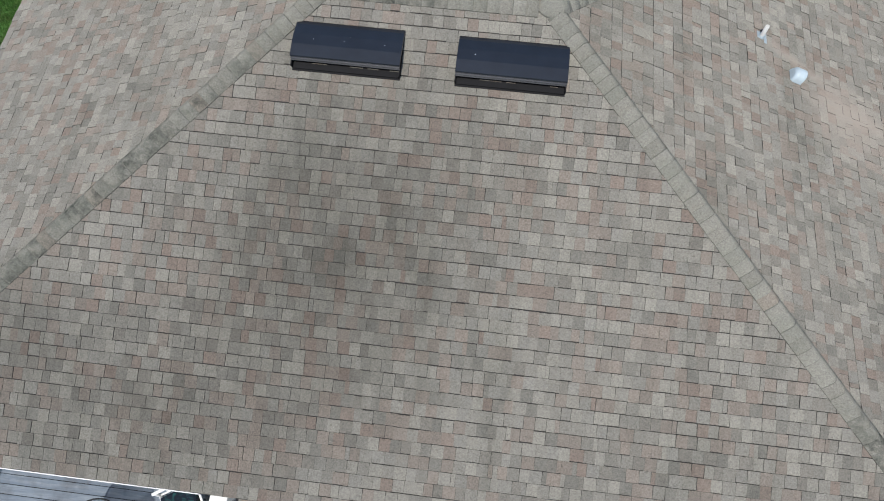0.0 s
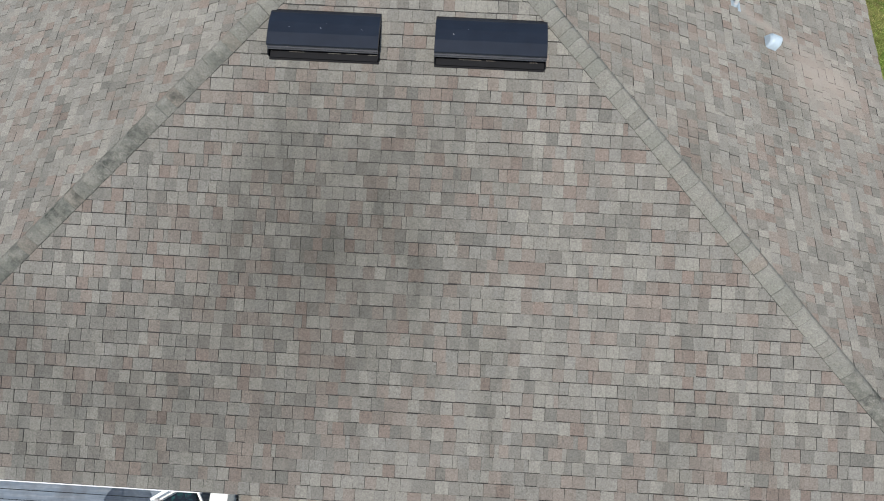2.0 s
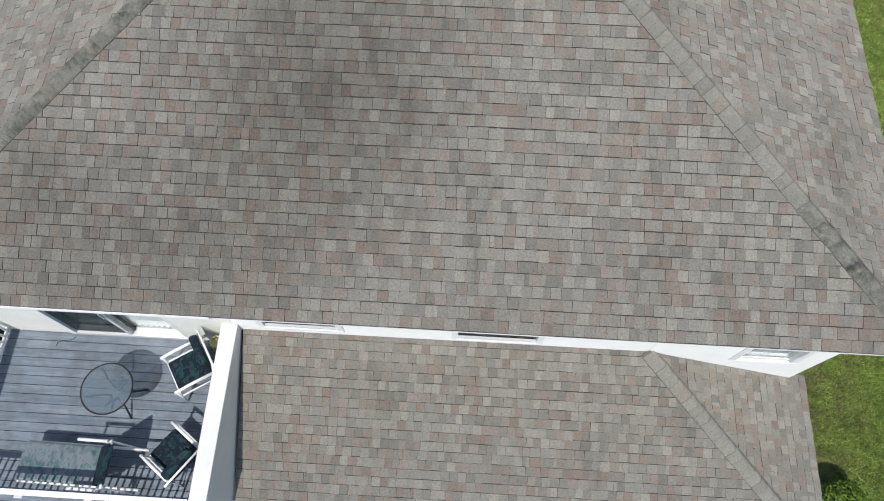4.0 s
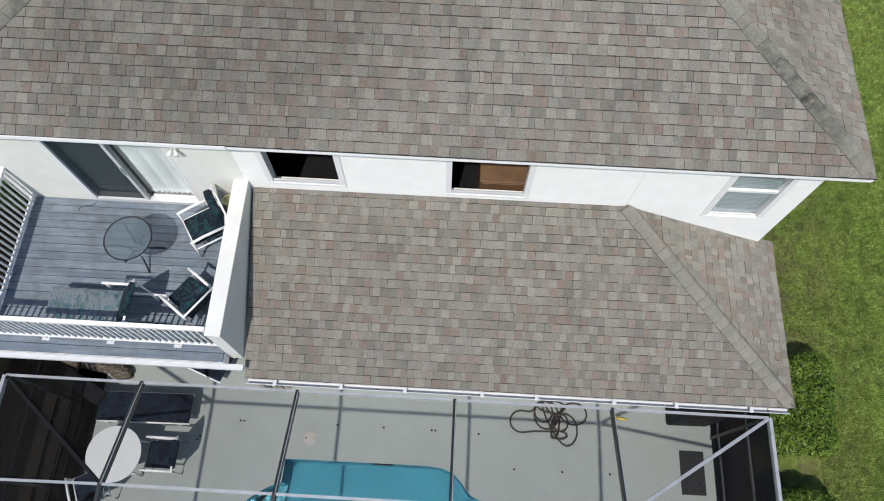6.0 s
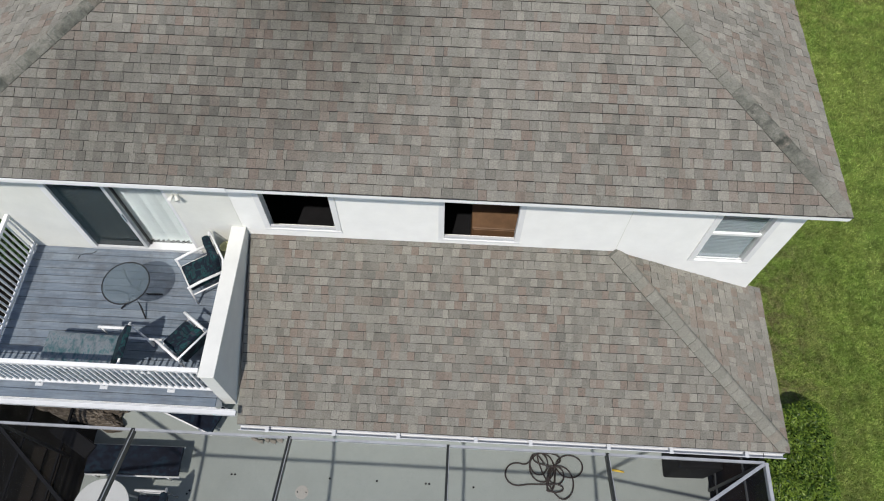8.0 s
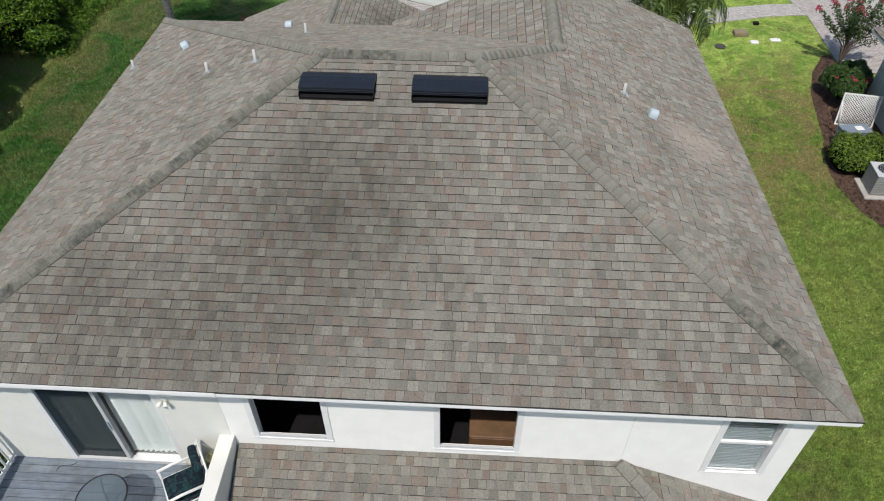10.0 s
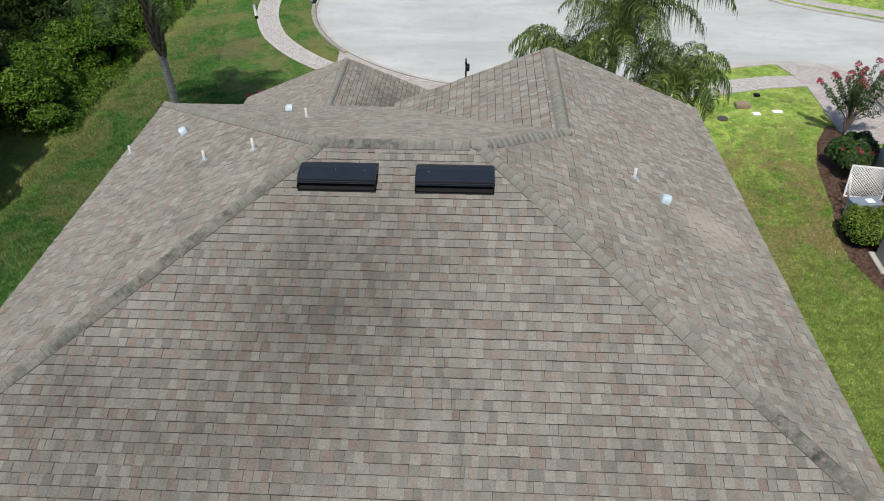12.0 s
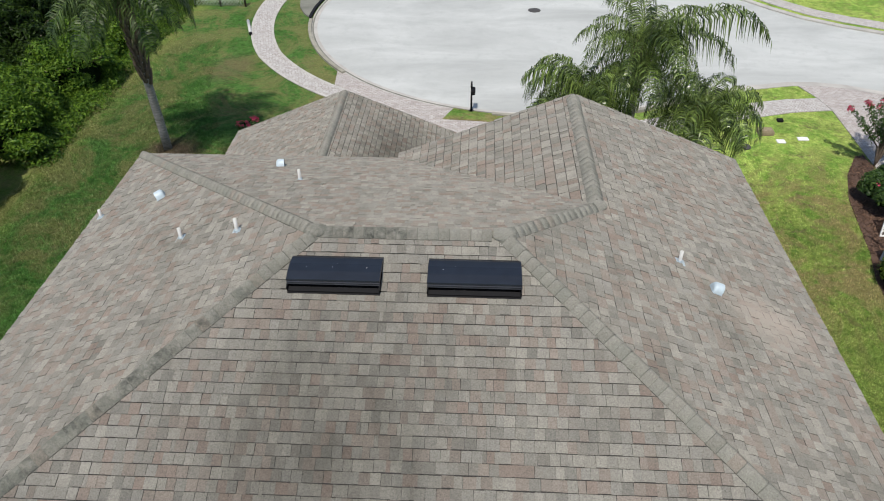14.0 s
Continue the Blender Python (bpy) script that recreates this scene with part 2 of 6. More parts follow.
def paver_material(name, c, joint, size, turn=0.0):
    n = Nodes(name)
    mp = n.t.nodes.new("ShaderNodeMapping")
    mp.inputs["Rotation"].default_value = (0, 0, radians(turn))
    n.link(n.pos, mp.inputs[0])
    k = n.node("ShaderNodeTexBrick", Scale=1.0)
    k.inputs["Brick Width"].default_value, k.inputs["Row Height"].default_value = size
    k.inputs["Mortar Size"].default_value = 0.012
    k.inputs["Color1"].default_value, k.inputs["Color2"].default_value = (*c, 1), (c[0] * 0.72, c[1] * 0.68, c[2] * 0.66, 1)
    k.inputs["Mortar"].default_value = (*joint, 1)
    n.link(mp.outputs[0], k.inputs[0])
    col = n.mix(n.ramp(n.noise(0.8, 5), ((0.4, 0.0), (0.72, 0.5))), k.outputs[0], tuple(v * 0.75 for v in c))
    col = n.mix(n.ramp(n.noise(6, 4), ((0.45, 0.0), (0.75, 0.4))), col, tuple(min(1, v * 1.25) for v in c))
    return n.done(col, 0.9, k.outputs[1], 0.4, -0.01, spec=0.25)


def leaf_material(name, dark, light, rough=0.5, through_light=0.3, spec=0.4):
    n = Nodes(name)
    g = n.t.nodes.new("ShaderNodeNewGeometry").outputs["Random Per Island"]
    col = n.ramp(g, ((0.0, dark), (0.55, tuple((a + b) / 2 for a, b in zip(dark, light))), (1.0, light)))
    col = n.mix(n.ramp(n.noise(0.9, 3), ((0.4, 0.0), (0.7, 0.5))), col, dark)
    n.done(col, rough, spec=spec)
    # thin leaves let some light through
    tr = n.node("ShaderNodeBsdfTranslucent")
    n.link(col, tr.inputs[0])
    mx = n.node("ShaderNodeMixShader", Fac=through_light)
    n.link(n.bsdf.outputs[0], mx.inputs[1])
    n.link(tr.outputs[0], mx.inputs[2])
    n.link(mx.outputs[0], n.t.nodes["Material Output"].inputs[0])
    return n.m


def fabric_material():
    n = Nodes("floral_fabric")
    base = n.ramp(n.noise(8, 3, 0.55, None, 0.7), ((0.33, (0.010, 0.040, 0.045)), (0.42, (0.007, 0.011, 0.020)), (0.52, (0.008, 0.013, 0.022)), (0.57, (0.012, 0.060, 0.060)), (0.61, (0.010, 0.022, 0.030)), (0.66, (0.038, 0.036, 0.048)), (0.74, (0.010, 0.015, 0.026))))
    return n.done(base, 0.85, n.noise(240, 2), 0.2, 0.002, spec=0.2)


def faded_fabric_material():
    n = Nodes("faded_floral_fabric")
    base = n.ramp(n.noise(6.0, 6, 0.75, (1.4, 0.8, 1.0), 0.3), ((0.30, (0.010, 0.030, 0.036)), (0.40, (0.030, 0.090, 0.098)), (0.48, (0.100, 0.125, 0.135)), (0.56, (0.165, 0.180, 0.195)), (0.64, (0.040, 0.110, 0.115)), (0.78, (0.020, 0.050, 0.056))))
    return n.done(base, 0.38, n.noise(240, 2), 0.2, 0.002, spec=0.7)


def navy_fabric_material():
    n = Nodes("navy_floral_fabric")
    base = n.ramp(n.noise(6, 4, 0.6, None, 1.0), ((0.40, (0.006, 0.008, 0.015)), (0.52, (0.009, 0.013, 0.024)), (0.60, (0.010, 0.026, 0.040)), (0.70, (0.016, 0.014, 0.026))))
    return n.done(base, 0.85, n.noise(240, 2), 0.2, 0.002, spec=0.15)


def board_material():
    n = Nodes("grey_painted_boards")
    r = n.random()
    c = n.ramp(r, ((0.0, (0.106, 0.137, 0.174)), (0.5, (0.126, 0.158, 0.198)), (1.0, (0.146, 0.180, 0.218))))
    c = n.mix(n.ramp(n.noise(5, 5, 0.7, (0.25, 3, 1)), ((0.45, 0.0), (0.70, 0.70))), c, (0.240, 0.272, 0.300))
    c = n.mix(n.ramp(n.noise(2.5, 5, 0.7), ((0.46, 0.0), (0.68, 0.65))), c, (0.078, 0.084, 0.096))
    c = n.mix(n.ramp(n.noise(26, 5, 0.75, (0.12, 2.2, 1)), ((0.52, 0.0), (0.70, 0.55))), c, (0.060, 0.070, 0.084))
    return n.done(c, 0.62, n.noise(30, 4, 0.7, (0.15, 2, 1)), 0.3, 0.004)


def glass_material(name, tint=(0.9, 0.95, 0.95), rough=0.02, clear=1.0):
    n = Nodes(name)
    n.done(tint, rough)
    n.bsdf.inputs["Transmission Weight"].default_value = clear
    n.bsdf.inputs["IOR"].default_value = 1.45
    return n.m


def screen_material(name, open_share, c=(0.02, 0.02, 0.022)):
    """Insect mesh, far too fine to see its threads: part lets light by, part is dark thread."""
    n = Nodes(name)
    n.done(c, 0.9, spec=0.04)
    tp = n.node("ShaderNodeBsdfTransparent")
    mx = n.node("ShaderNodeMixShader", Fac=open_share)
    n.link(n.bsdf.outputs[0], mx.inputs[1])
    n.link(tp.outputs[0], mx.inputs[2])
    n.link(mx.outputs[0], n.t.nodes["Material Output"].inputs[0])
    return n.m


def smoked_glass_material():
    """Thin tinted sheet: dims what lies under it and mirrors the sky."""
    n = Nodes("table_glass")
    # blue-grey base: part of the sky's reflection is put into the colour
    n.done((0.130, 0.168, 0.195), 0.06, spec=0.9)
    tp = n.node("ShaderNodeBsdfTransparent")
    mx = n.node("ShaderNodeMixShader", Fac=0.50)
    n.link(n.bsdf.outputs[0], mx.inputs[1])
    n.link(tp.outputs[0], mx.inputs[2])
    n.link(mx.outputs[0], n.t.nodes["Material Output"].inputs[0])
    return n.m


def water_material():
    n = Nodes("pool_water")
    n.done((0.45, 0.80, 0.86), 0.03, n.noise(3.5, 3, 0.5, None, 0.6), 0.12, 0.05)
    n.bsdf.inputs["Transmission Weight"].default_value = 1.0
    n.bsdf.inputs["IOR"].default_value = 1.33
    return n.m


def ledge_material():
    """Layered brown-grey rock with pale bands along its length."""
    n = Nodes("layered_rock")
    c = n.ramp(n.noise(5, 6, 0.75, (0.5, 3.5, 5.0), 0.8), ((0.34, (0.028, 0.022, 0.017)), (0.50, (0.120, 0.096, 0.072)), (0.60, (0.260, 0.225, 0.185)), (0.72, (0.090, 0.074, 0.058))))
    return n.done(c, 0.92, n.noise(14, 5, 0.8, (0.6, 2.5, 3.0)), 0.8, 0.03)


def bark_material():
    n = Nodes("palm_bark")
    c = n.ramp(n.noise(4, 5, 0.7, (1, 1, 5)), ((0.35, (0.16, 0.15, 0.13)), (0.55, (0.29, 0.275, 0.25)), (0.70, (0.38, 0.37, 0.34))))
    return n.done(c, 0.9, n.noise(9, 4, 0.7, (0.6, 0.6, 6)), 0.7, 0.03)


MAT = {}
MAT["shingle"] = shingle_material()
MAT["cap"] = cap_material()
MAT["grime"] = plain("dirty_joint", (0.135, 0.133, 0.113), 0.95, 0.4, 15)
MAT["cut"] = plain("cut_asphalt_edge", (0.078, 0.074, 0.064), 0.95, 0.35, 20)
MAT["underlay"] = plain("asphalt_edge", (0.028, 0.026, 0.024), 0.95, 0.3, 20)
MAT["stucco"] = plain("white_stucco", (0.88, 0.875, 0.845), 0.9, 0.05, 3.0, bump=0.4)
MAT["aged"] = plain("aged_stucco", (0.66, 0.66, 0.625), 0.9, 0.08, 2.5, bump=0.4)
MAT["cream"] = plain("cream_stucco", (0.73, 0.73, 0.675), 0.9, 0.06, 3.0, bump=0.4)
MAT["sage"] = plain("grey_green_stucco", (0.36, 0.40, 0.37), 0.9, 0.07, 2.0, bump=0.4)
MAT["white"] = plain("white_paint", (0.76, 0.76, 0.755), 0.45, 0.05, 4.0)
MAT["bright"] = plain("bright_white_paint", (0.88, 0.88, 0.875), 0.5, 0.04, 4.0)
MAT["white_metal"] = plain("white_aluminium", (0.55, 0.56, 0.57), 0.35, 0.08, 5.0)
MAT["pvc"] = plain("white_plastic_pipe", (0.50, 0.50, 0.48), 0.5, 0.08, 12.0)
MAT["galv"] = plain("galvanised_metal", (0.34, 0.40, 0.43), 0.5, 0.15, 9.0, 0.2)
MAT["hoodmetal"] = plain("pale_blue_metal", (0.42, 0.50, 0.54), 0.45, 0.15, 9.0)
MAT["grass"] = grass_material()
MAT["concrete"] = concrete_material("road_concrete", (0.482, 0.495, 0.472), 0.75, 0.20, (0.6, 1.6, 1))
MAT["kerb"] = concrete_material("kerb_concrete", (0.47, 0.45, 0.41), 0.75, 0.9)
# darker, blotchier tone for the raised kerb
MAT["dark_kerb"] = concrete_material("dark_kerb_concrete", (0.33, 0.315, 0.255), 0.95, 1.6)
MAT["dirt"] = concrete_material("gutter_dirt", (0.205, 0.205, 0.170), 0.9, 1.3)
MAT["border"] = concrete_material("pale_border_stone", (0.50, 0.48, 0.435), 0.8, 1.8)
MAT["deck"] = concrete_material("pool_deck_paint", (0.338, 0.368, 0.345), 0.22, 0.7)
MAT["paver"] = paver_material("pink_grey_pavers", (0.47, 0.44, 0.415), (0.22, 0.20, 0.18), (0.21, 0.105))
MAT["walk"] = paver_material("pale_walk_pavers", (0.49, 0.475, 0.45), (0.24, 0.22, 0.20), (0.20, 0.10), 30)
MAT["boards"] = board_material()
MAT["black"] = plain("black_metal", (0.012, 0.016, 0.024), 0.38, 0.3, 5, 0.0, 0.05)
MAT["flat_black"] = plain("dull_black", (0.009, 0.009, 0.010), 0.7, 0.3, 5, spec=0.15)
MAT["bronze"] = plain("dark_grey_beam", (0.024, 0.027, 0.027), 0.35, 0.3, 4, 0.0)
MAT["alu"] = plain("pale_grey_beam", (0.36, 0.37, 0.39), 0.35, 0.2, 5, 0.2)
# the dimness of the rooms is put into this colour
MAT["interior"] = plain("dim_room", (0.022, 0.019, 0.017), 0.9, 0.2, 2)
MAT["wood"] = plain("brown_wood", (0.150, 0.085, 0.045), 0.5, 0.3, 4)
MAT["blind"] = plain("white_blind", (0.68, 0.71, 0.71), 0.7, 0.05, 3)
MAT["slat"] = plain("grey_slat", (0.20, 0.235, 0.265), 0.6, 0.05, 3)
MAT["glass"] = glass_material("window_glass")
MAT["smoke"] = smoked_glass_material()
MAT["screen"] = screen_material("insect_screen", 0.80)
MAT["door_screen"] = screen_material("door_screen", 0.50, (0.016, 0.032, 0.040))
# side meshes made denser, to stand for the dark look of mesh seen aslant
MAT["blind_screen"] = screen_material("dark_side_screen", 0.06, (0.006, 0.007, 0.010))
MAT["dense_screen"] = screen_material("dense_screen", 0.50, (0.009, 0.010, 0.010))
MAT["fabric"] = fabric_material()
MAT["faded"] = faded_fabric_material()
MAT["navy"] = navy_fabric_material()
MAT["table"] = plain("white_table", (0.62, 0.63, 0.62), 0.4, 0.04, 3)
MAT["water"] = water_material()
MAT["plaster"] = plain("blue_pool_plaster", (0.034, 0.140, 0.190), 0.7, 0.12, 1.5)
# the lighter look of shallow water is put into this plaster colour
MAT["shelf"] = plain("shallow_pool_plaster", (0.085, 0.205, 0.255), 0.7, 0.12, 1.5)
MAT["hose"] = plain("brown_hose", (0.032, 0.022, 0.019), 0.5, 0.3, 20)
MAT["rubber"] = plain("grey_rubber", (0.020, 0.021, 0.023), 0.7, 0.3, 14, spec=0.3)
MAT["yellow"] = plain("yellow_foam", (0.75, 0.50, 0.05), 0.6, 0.1, 8)
MAT["lemon"] = plain("pale_yellow_ceramic", (0.40, 0.40, 0.22), 0.5, 0.2, 8)
MAT["crate"] = plain("weathered_tan_wood", (0.26, 0.21, 0.13), 0.85, 0.4, 9, bump=0.3)
MAT["palestone"] = plain("pale_edging_stone", (0.30, 0.28, 0.24), 0.9, 0.5, 9, bump=0.6)
MAT["ledge"] = ledge_material()
MAT["rail_grey"] = plain("grey_screen_rail", (0.060, 0.064, 0.068), 0.5, 0.2, 5)
MAT["mulch"] = plain("brown_mulch", (0.095, 0.055, 0.038), 0.95, 0.6, 16, bump=1.0)
MAT["soil"] = plain("dark_soil", (0.0085, 0.0080, 0.0065), 1.0, 0.8, 2.5, bump=0.8, spec=0.05)
MAT["plank"] = plain("old_planks", (0.022, 0.018, 0.013), 0.85, 0.4, 5, bump=0.3, spec=0.1)
MAT["ac"] = plain("beige_grey_metal", (0.33, 0.34, 0.32), 0.5, 0.1, 6, 0.2)
MAT["util"] = plain("blue_grey_box", (0.20, 0.24, 0.30), 0.5, 0.15, 5)
MAT["iron"] = plain("cast_iron", (0.060, 0.055, 0.050), 0.7, 0.3, 12)
MAT["hedge"] = leaf_material("hedge_leaves", (0.016, 0.052, 0.006), (0.270, 0.380, 0.055), 0.36, 0.3, 0.25)
MAT["shrub"] = leaf_material("shrub_leaves", (0.018, 0.050, 0.010), (0.075, 0.140, 0.024))
MAT["tree"] = leaf_material("tree_leaves", (0.004, 0.014, 0.003), (0.056, 0.104, 0.013), 0.45, 0.3, 0.18)
MAT["vine"] = leaf_material("vine_leaves", (0.020, 0.066, 0.006), (0.165, 0.280, 0.028), 0.45, 0.3, 0.2)
MAT["frond"] = leaf_material("palm_leaflets", (0.005, 0.018, 0.004), (0.225, 0.315, 0.075), 0.28, 0.22)
# darker copy of the palm leaflets, for the palm on the left lawn
MAT["dark_frond"] = leaf_material("dull_palm_leaflets", (0.007, 0.022, 0.005), (0.110, 0.170, 0.042), 0.42, 0.22, 0.3)
# a brighter and a darker copy of the same blades, right and left lawn
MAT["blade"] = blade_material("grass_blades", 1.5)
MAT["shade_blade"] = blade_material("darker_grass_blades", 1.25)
MAT["petal"] = leaf_material("red_petals", (0.36, 0.020, 0.060), (0.66, 0.090, 0.170))
MAT["chip"] = leaf_material("bark_chips", (0.045, 0.026, 0.018), (0.200, 0.120, 0.080), 0.9)
MAT["husk"] = plain("brown_leaf_husk", (0.13, 0.095, 0.065), 0.9, 0.5, 6, bump=0.5)
MAT["twig"] = plain("twig_bark", (0.16, 0.125, 0.095), 0.9, 0.3, 9, bump=0.4)
MAT["bark"] = bark_material()
# near-black fill: the shade inside foliage is put into its colour
MAT["core"] = plain("foliage_shade_fill", (0.006, 0.012, 0.004), 1.0, 0.5, 3, spec=0.0)


# ---- building helpers ----
def part(name, bm, material, parent=None, label=""):
    me = bpy.data.meshes.new(name)
    bm.to_mesh(me)
    bm.free()
    for m in (material if isinstance(material, (list, tuple)) else (material,)):
        me.materials.append(m)
    ob = new(name, me)
    if parent:
        ob.parent = parent
    return tagged(ob, label)


def thing(name, label, category, at=(0, 0, 0), turn=0, group="", kind=""):
    ob = new(name)
    ob.matrix_basis = pose(*at, 0, 0, turn)
    ob.empty_display_size = 0.1
    return tagged(ob, label, category, group, kind)


def box(bm, x0, x1, y0, y1, z0, z1, mi=0, m=None):
    vs = [bm.verts.new((x, y, z)) for z in (z0, z1) for y in (y0, y1) for x in (x0, x1)]
    if m is not None:
        for v in vs:
            v.co = m @ v.co
    for q in ((0, 2, 3, 1), (4, 5, 7, 6), (0, 1, 5, 4), (2, 6, 7, 3), (0, 4, 6, 2), (1, 3, 7, 5)):
        bm.faces.new([vs[i] for i in q]).material_index = mi
    return vs


def boxes(*rows):
    bm = bmesh.new()
    for r in rows:
        box(bm, *r)
    return bm


def slab(bm, top, depth, mi=0):
    """A flat polygon with thickness below it."""
    low = [bm.verts.new(Vector(p) - Vector((0, 0, depth))) for p in top]
    up = [bm.verts.new(p) for p in top]
    fs = [bm.faces.new(up), bm.faces.new(low[::-1])]
    k = len(up)
    for i in range(k):
        fs.append(bm.faces.new((up[i], low[i], low[(i + 1) % k], up[(i + 1) % k])))
    for f in fs:
        f.material_index = mi
    return fs


# ---- roofs ----
EXPOSURE = 0.143
WIDTHS = (0.05, 0.09, 0.105, 0.11, 0.12, 0.12, 0.125, 0.125, 0.13, 0.13, 0.135, 0.14, 0.15)
rng = random.Random(4)
PIECES = []


def tab_mesh(verts_out, faces_out, corners, place, rise, low):
    """Adds one shingle tab: butt edge at the lower end, feathered at the upper."""
    k = len(verts_out)
    (a, b, c, d) = corners
    for (u, v), h in ((a, rise), (b, rise), (c, low), (d, low), (a, -0.004), (b, -0.004), (c, -0.004), (d, -0.004)):
        verts_out.append(place @ Vector((u, v, h)))
    faces_out += [(k, k + 1, k + 2, k + 3), (k + 4, k + 5, k + 1, k), (k + 5, k + 6, k + 2, k + 1), (k + 7, k + 4, k, k + 3)]


def cut_edges(me):
    """Granules on top, bare asphalt on the cut sides."""
    me.materials.append(MAT["shingle"])
    me.materials.append(MAT["cut"])
    me.polygons.foreach_set("material_index", [0, 1, 1, 1] * (len(me.polygons) // 4))


def roof_face(parent, origin, along, up, polygon, single=None, thick=0.016, joint=1.0, course=0.0092, size=1.0):
    """One slope: a dark underlay sheet and courses of shingle tabs. polygon: (u, v) corners; u along the eave, v up the slope."""
    along, up = Vector(along).normalized(), Vector(up).normalized()
    normal = along.cross(up)
    place = Matrix.Translation(origin) @ Matrix((along, up, normal)).transposed().to_4x4()
    bm = bmesh.new()
    slab(bm, [place @ Vector((u, v, 0)) for u, v in polygon], thick)
    part("underlay", bm, MAT["underlay"], parent)

    def limits(v):
        hits = []
        for (u0, v0), (u1, v1) in zip(polygon, polygon[1:] + polygon[:1]):
            if (v0 - v) * (v1 - v) <= 0 and abs(v1 - v0) > 1e-6:
                hits.append(u0 + (u1 - u0) * (v - v0) / (v1 - v0))
        return (min(hits), max(hits)) if len(hits) > 1 else None

    top, reveal = max(v for _, v in polygon), EXPOSURE * size
    verts, faces = [], []
    for j in range(-1, int(top / reveal) + 1):
        v0, v1 = max(j * reveal + course + rng.uniform(-0.002, 0.002), 0.002), (j + 1) * reveal + 0.001
        v1 = min(v1, top - 0.002)
        if v1 - v0 < 0.02:
            continue
        la, lb = limits(v0 + 0.001), limits(v1 - 0.001)
        if not la or not lb:
            continue
        u = min(la[0], lb[0]) - rng.random() * 0.2
        while u < max(la[1], lb[1]):
            w = rng.choice(WIDTHS)
            gap = rng.choice((0.0008, 0.0012, 0.0016, 0.0022, 0.0030)) * joint
            u0, u1 = u, u + w - gap
            u += w
            whole = u0 >= max(la[0], lb[0]) and u1 <= min(la[1], lb[1])
            rise = rng.choice((0.008, 0.010, 0.013, 0.017))
            low = rise * 0.6
            skew = rng.uniform(-0.004, 0.004)
            drop = rng.choice((-0.0045, -0.002, 0.0, 0.0015, 0.003))
            if whole:
                cs = ((u0, v0 + drop), (u1, v0 + drop), (u1 + skew, v1), (u0 + skew, v1))
                mid = place @ Vector(((u0 + u1) / 2, v0, 0))
                if single and single(mid):
                    PIECES.append((parent, place @ Matrix.Translation((u0, v0 + drop, 0)), round(u1 - u0, 2)))
                    continue
            else:
                a0, a1 = max(u0, la[0]), min(u1, la[1])
                b0, b1 = max(u0, lb[0]), min(u1, lb[1])
                if a1 - a0 < 0.004 and b1 - b0 < 0.004:
                    continue
                if a1 < a0:
                    a0 = a1 = min(max(a0, la[0]), la[1])
                if b1 < b0:
                    b0 = b1 = min(max(b0, lb[0]), lb[1])
                cs = ((a0, v0), (a1, v0), (b1, v1), (b0, v1))
            tab_mesh(verts, faces, cs, place, rise, low)
    me = bpy.data.meshes.new("shingles")
    me.from_pydata(verts, [], faces)
    cut_edges(me)
    ob = new("shingles", me)
    ob.parent = parent
    return tagged(ob, kind="stuff")


def cap_line(parent, a, b, side_a, side_b, width=0.128, step=0.145, lift=0.005, name="cap_shingle"):
    """Bent cap shingles from the low end a to the high end b; side_a, side_b: downhill directions of the two slopes."""
    a, b = Vector(a), Vector(b)
    way = (b - a).normalized()
    wings = []
    for s in (side_a, side_b):
        s = Vector(s)
        s = (s - way * s.dot(way)).normalized()
        wings.append(s)
    up = -(wings[0] + wings[1]).normalized()
    if up.z < 0:
        up = -up
    bm = bmesh.new()
    length = step * 1.25
    rows = []
    for l, h in ((0.0, 0.016 + lift), (step * 0.955, 0.016), (length, 0.011)):
        row = []
        for s, f in ((0, 1.0), (0, 0.45), (None, 0), (1, 0.45), (1, 1.0)):
            p = Vector((0, 0, 0)) if s is None else wings[s] * width * f
            row.append(p + up * (h + (0.058 if s is None else 0.043 if f < 0.9 else 0)) + way * l)
        rows.append([bm.verts.new(p) for p in row] + [bm.verts.new(p - up * 0.028) for p in row])
    for i in range(4):
        bm.faces.new((rows[0][i], rows[0][i + 1], rows[1][i + 1], rows[1][i])).smooth = True
        bm.faces.new((rows[1][i], rows[1][i + 1], rows[2][i + 1], rows[2][i])).material_index = 2
        bm.faces.new((rows[0][i + 5], rows[0][i + 6], rows[0][i + 1], rows[0][i])).material_index = 1
    for i in (0, 4):
        for ra, rb in zip(rows, rows[1:]):
            bm.faces.new((ra[i], rb[i], rb[i + 5], ra[i + 5])).material_index = 1
    bmesh.ops.recalc_face_normals(bm, faces=bm.faces)
    me = bpy.data.meshes.new(name)
    bm.to_mesh(me)
    bm.free()
    me.materials.append(MAT["cap"])
    me.materials.append(MAT["cut"])
    me.materials.append(MAT["grime"])
    n = int((b - a).length / step)
    for k in range(1, n):
        ob = new(name, me)
        ob.matrix_basis = Matrix.Translation(a + way * (k * step + rng.uniform(-0.006, 0.006)) + up * rng.uniform(-0.002, 0.003))
        ob.parent = parent


S2 = 5.955                       # eave height of the main roof
XL, XR, YB, YF = -6.98, 6.02, 0.50, 11.35
RL, RR, RY, RZ = -1.75, 0.80, 5.875, 8.095
WX, WZ = 2.37, 7.44            # ridge of the front wing
frac = (RZ - WZ) / (RZ - S2)
PKY = RY + (YF - RY) * frac
PKX = RR + (XR - RR) * frac
WL = WX - (XR - WX) * (WZ - S2) / (WZ - S2)
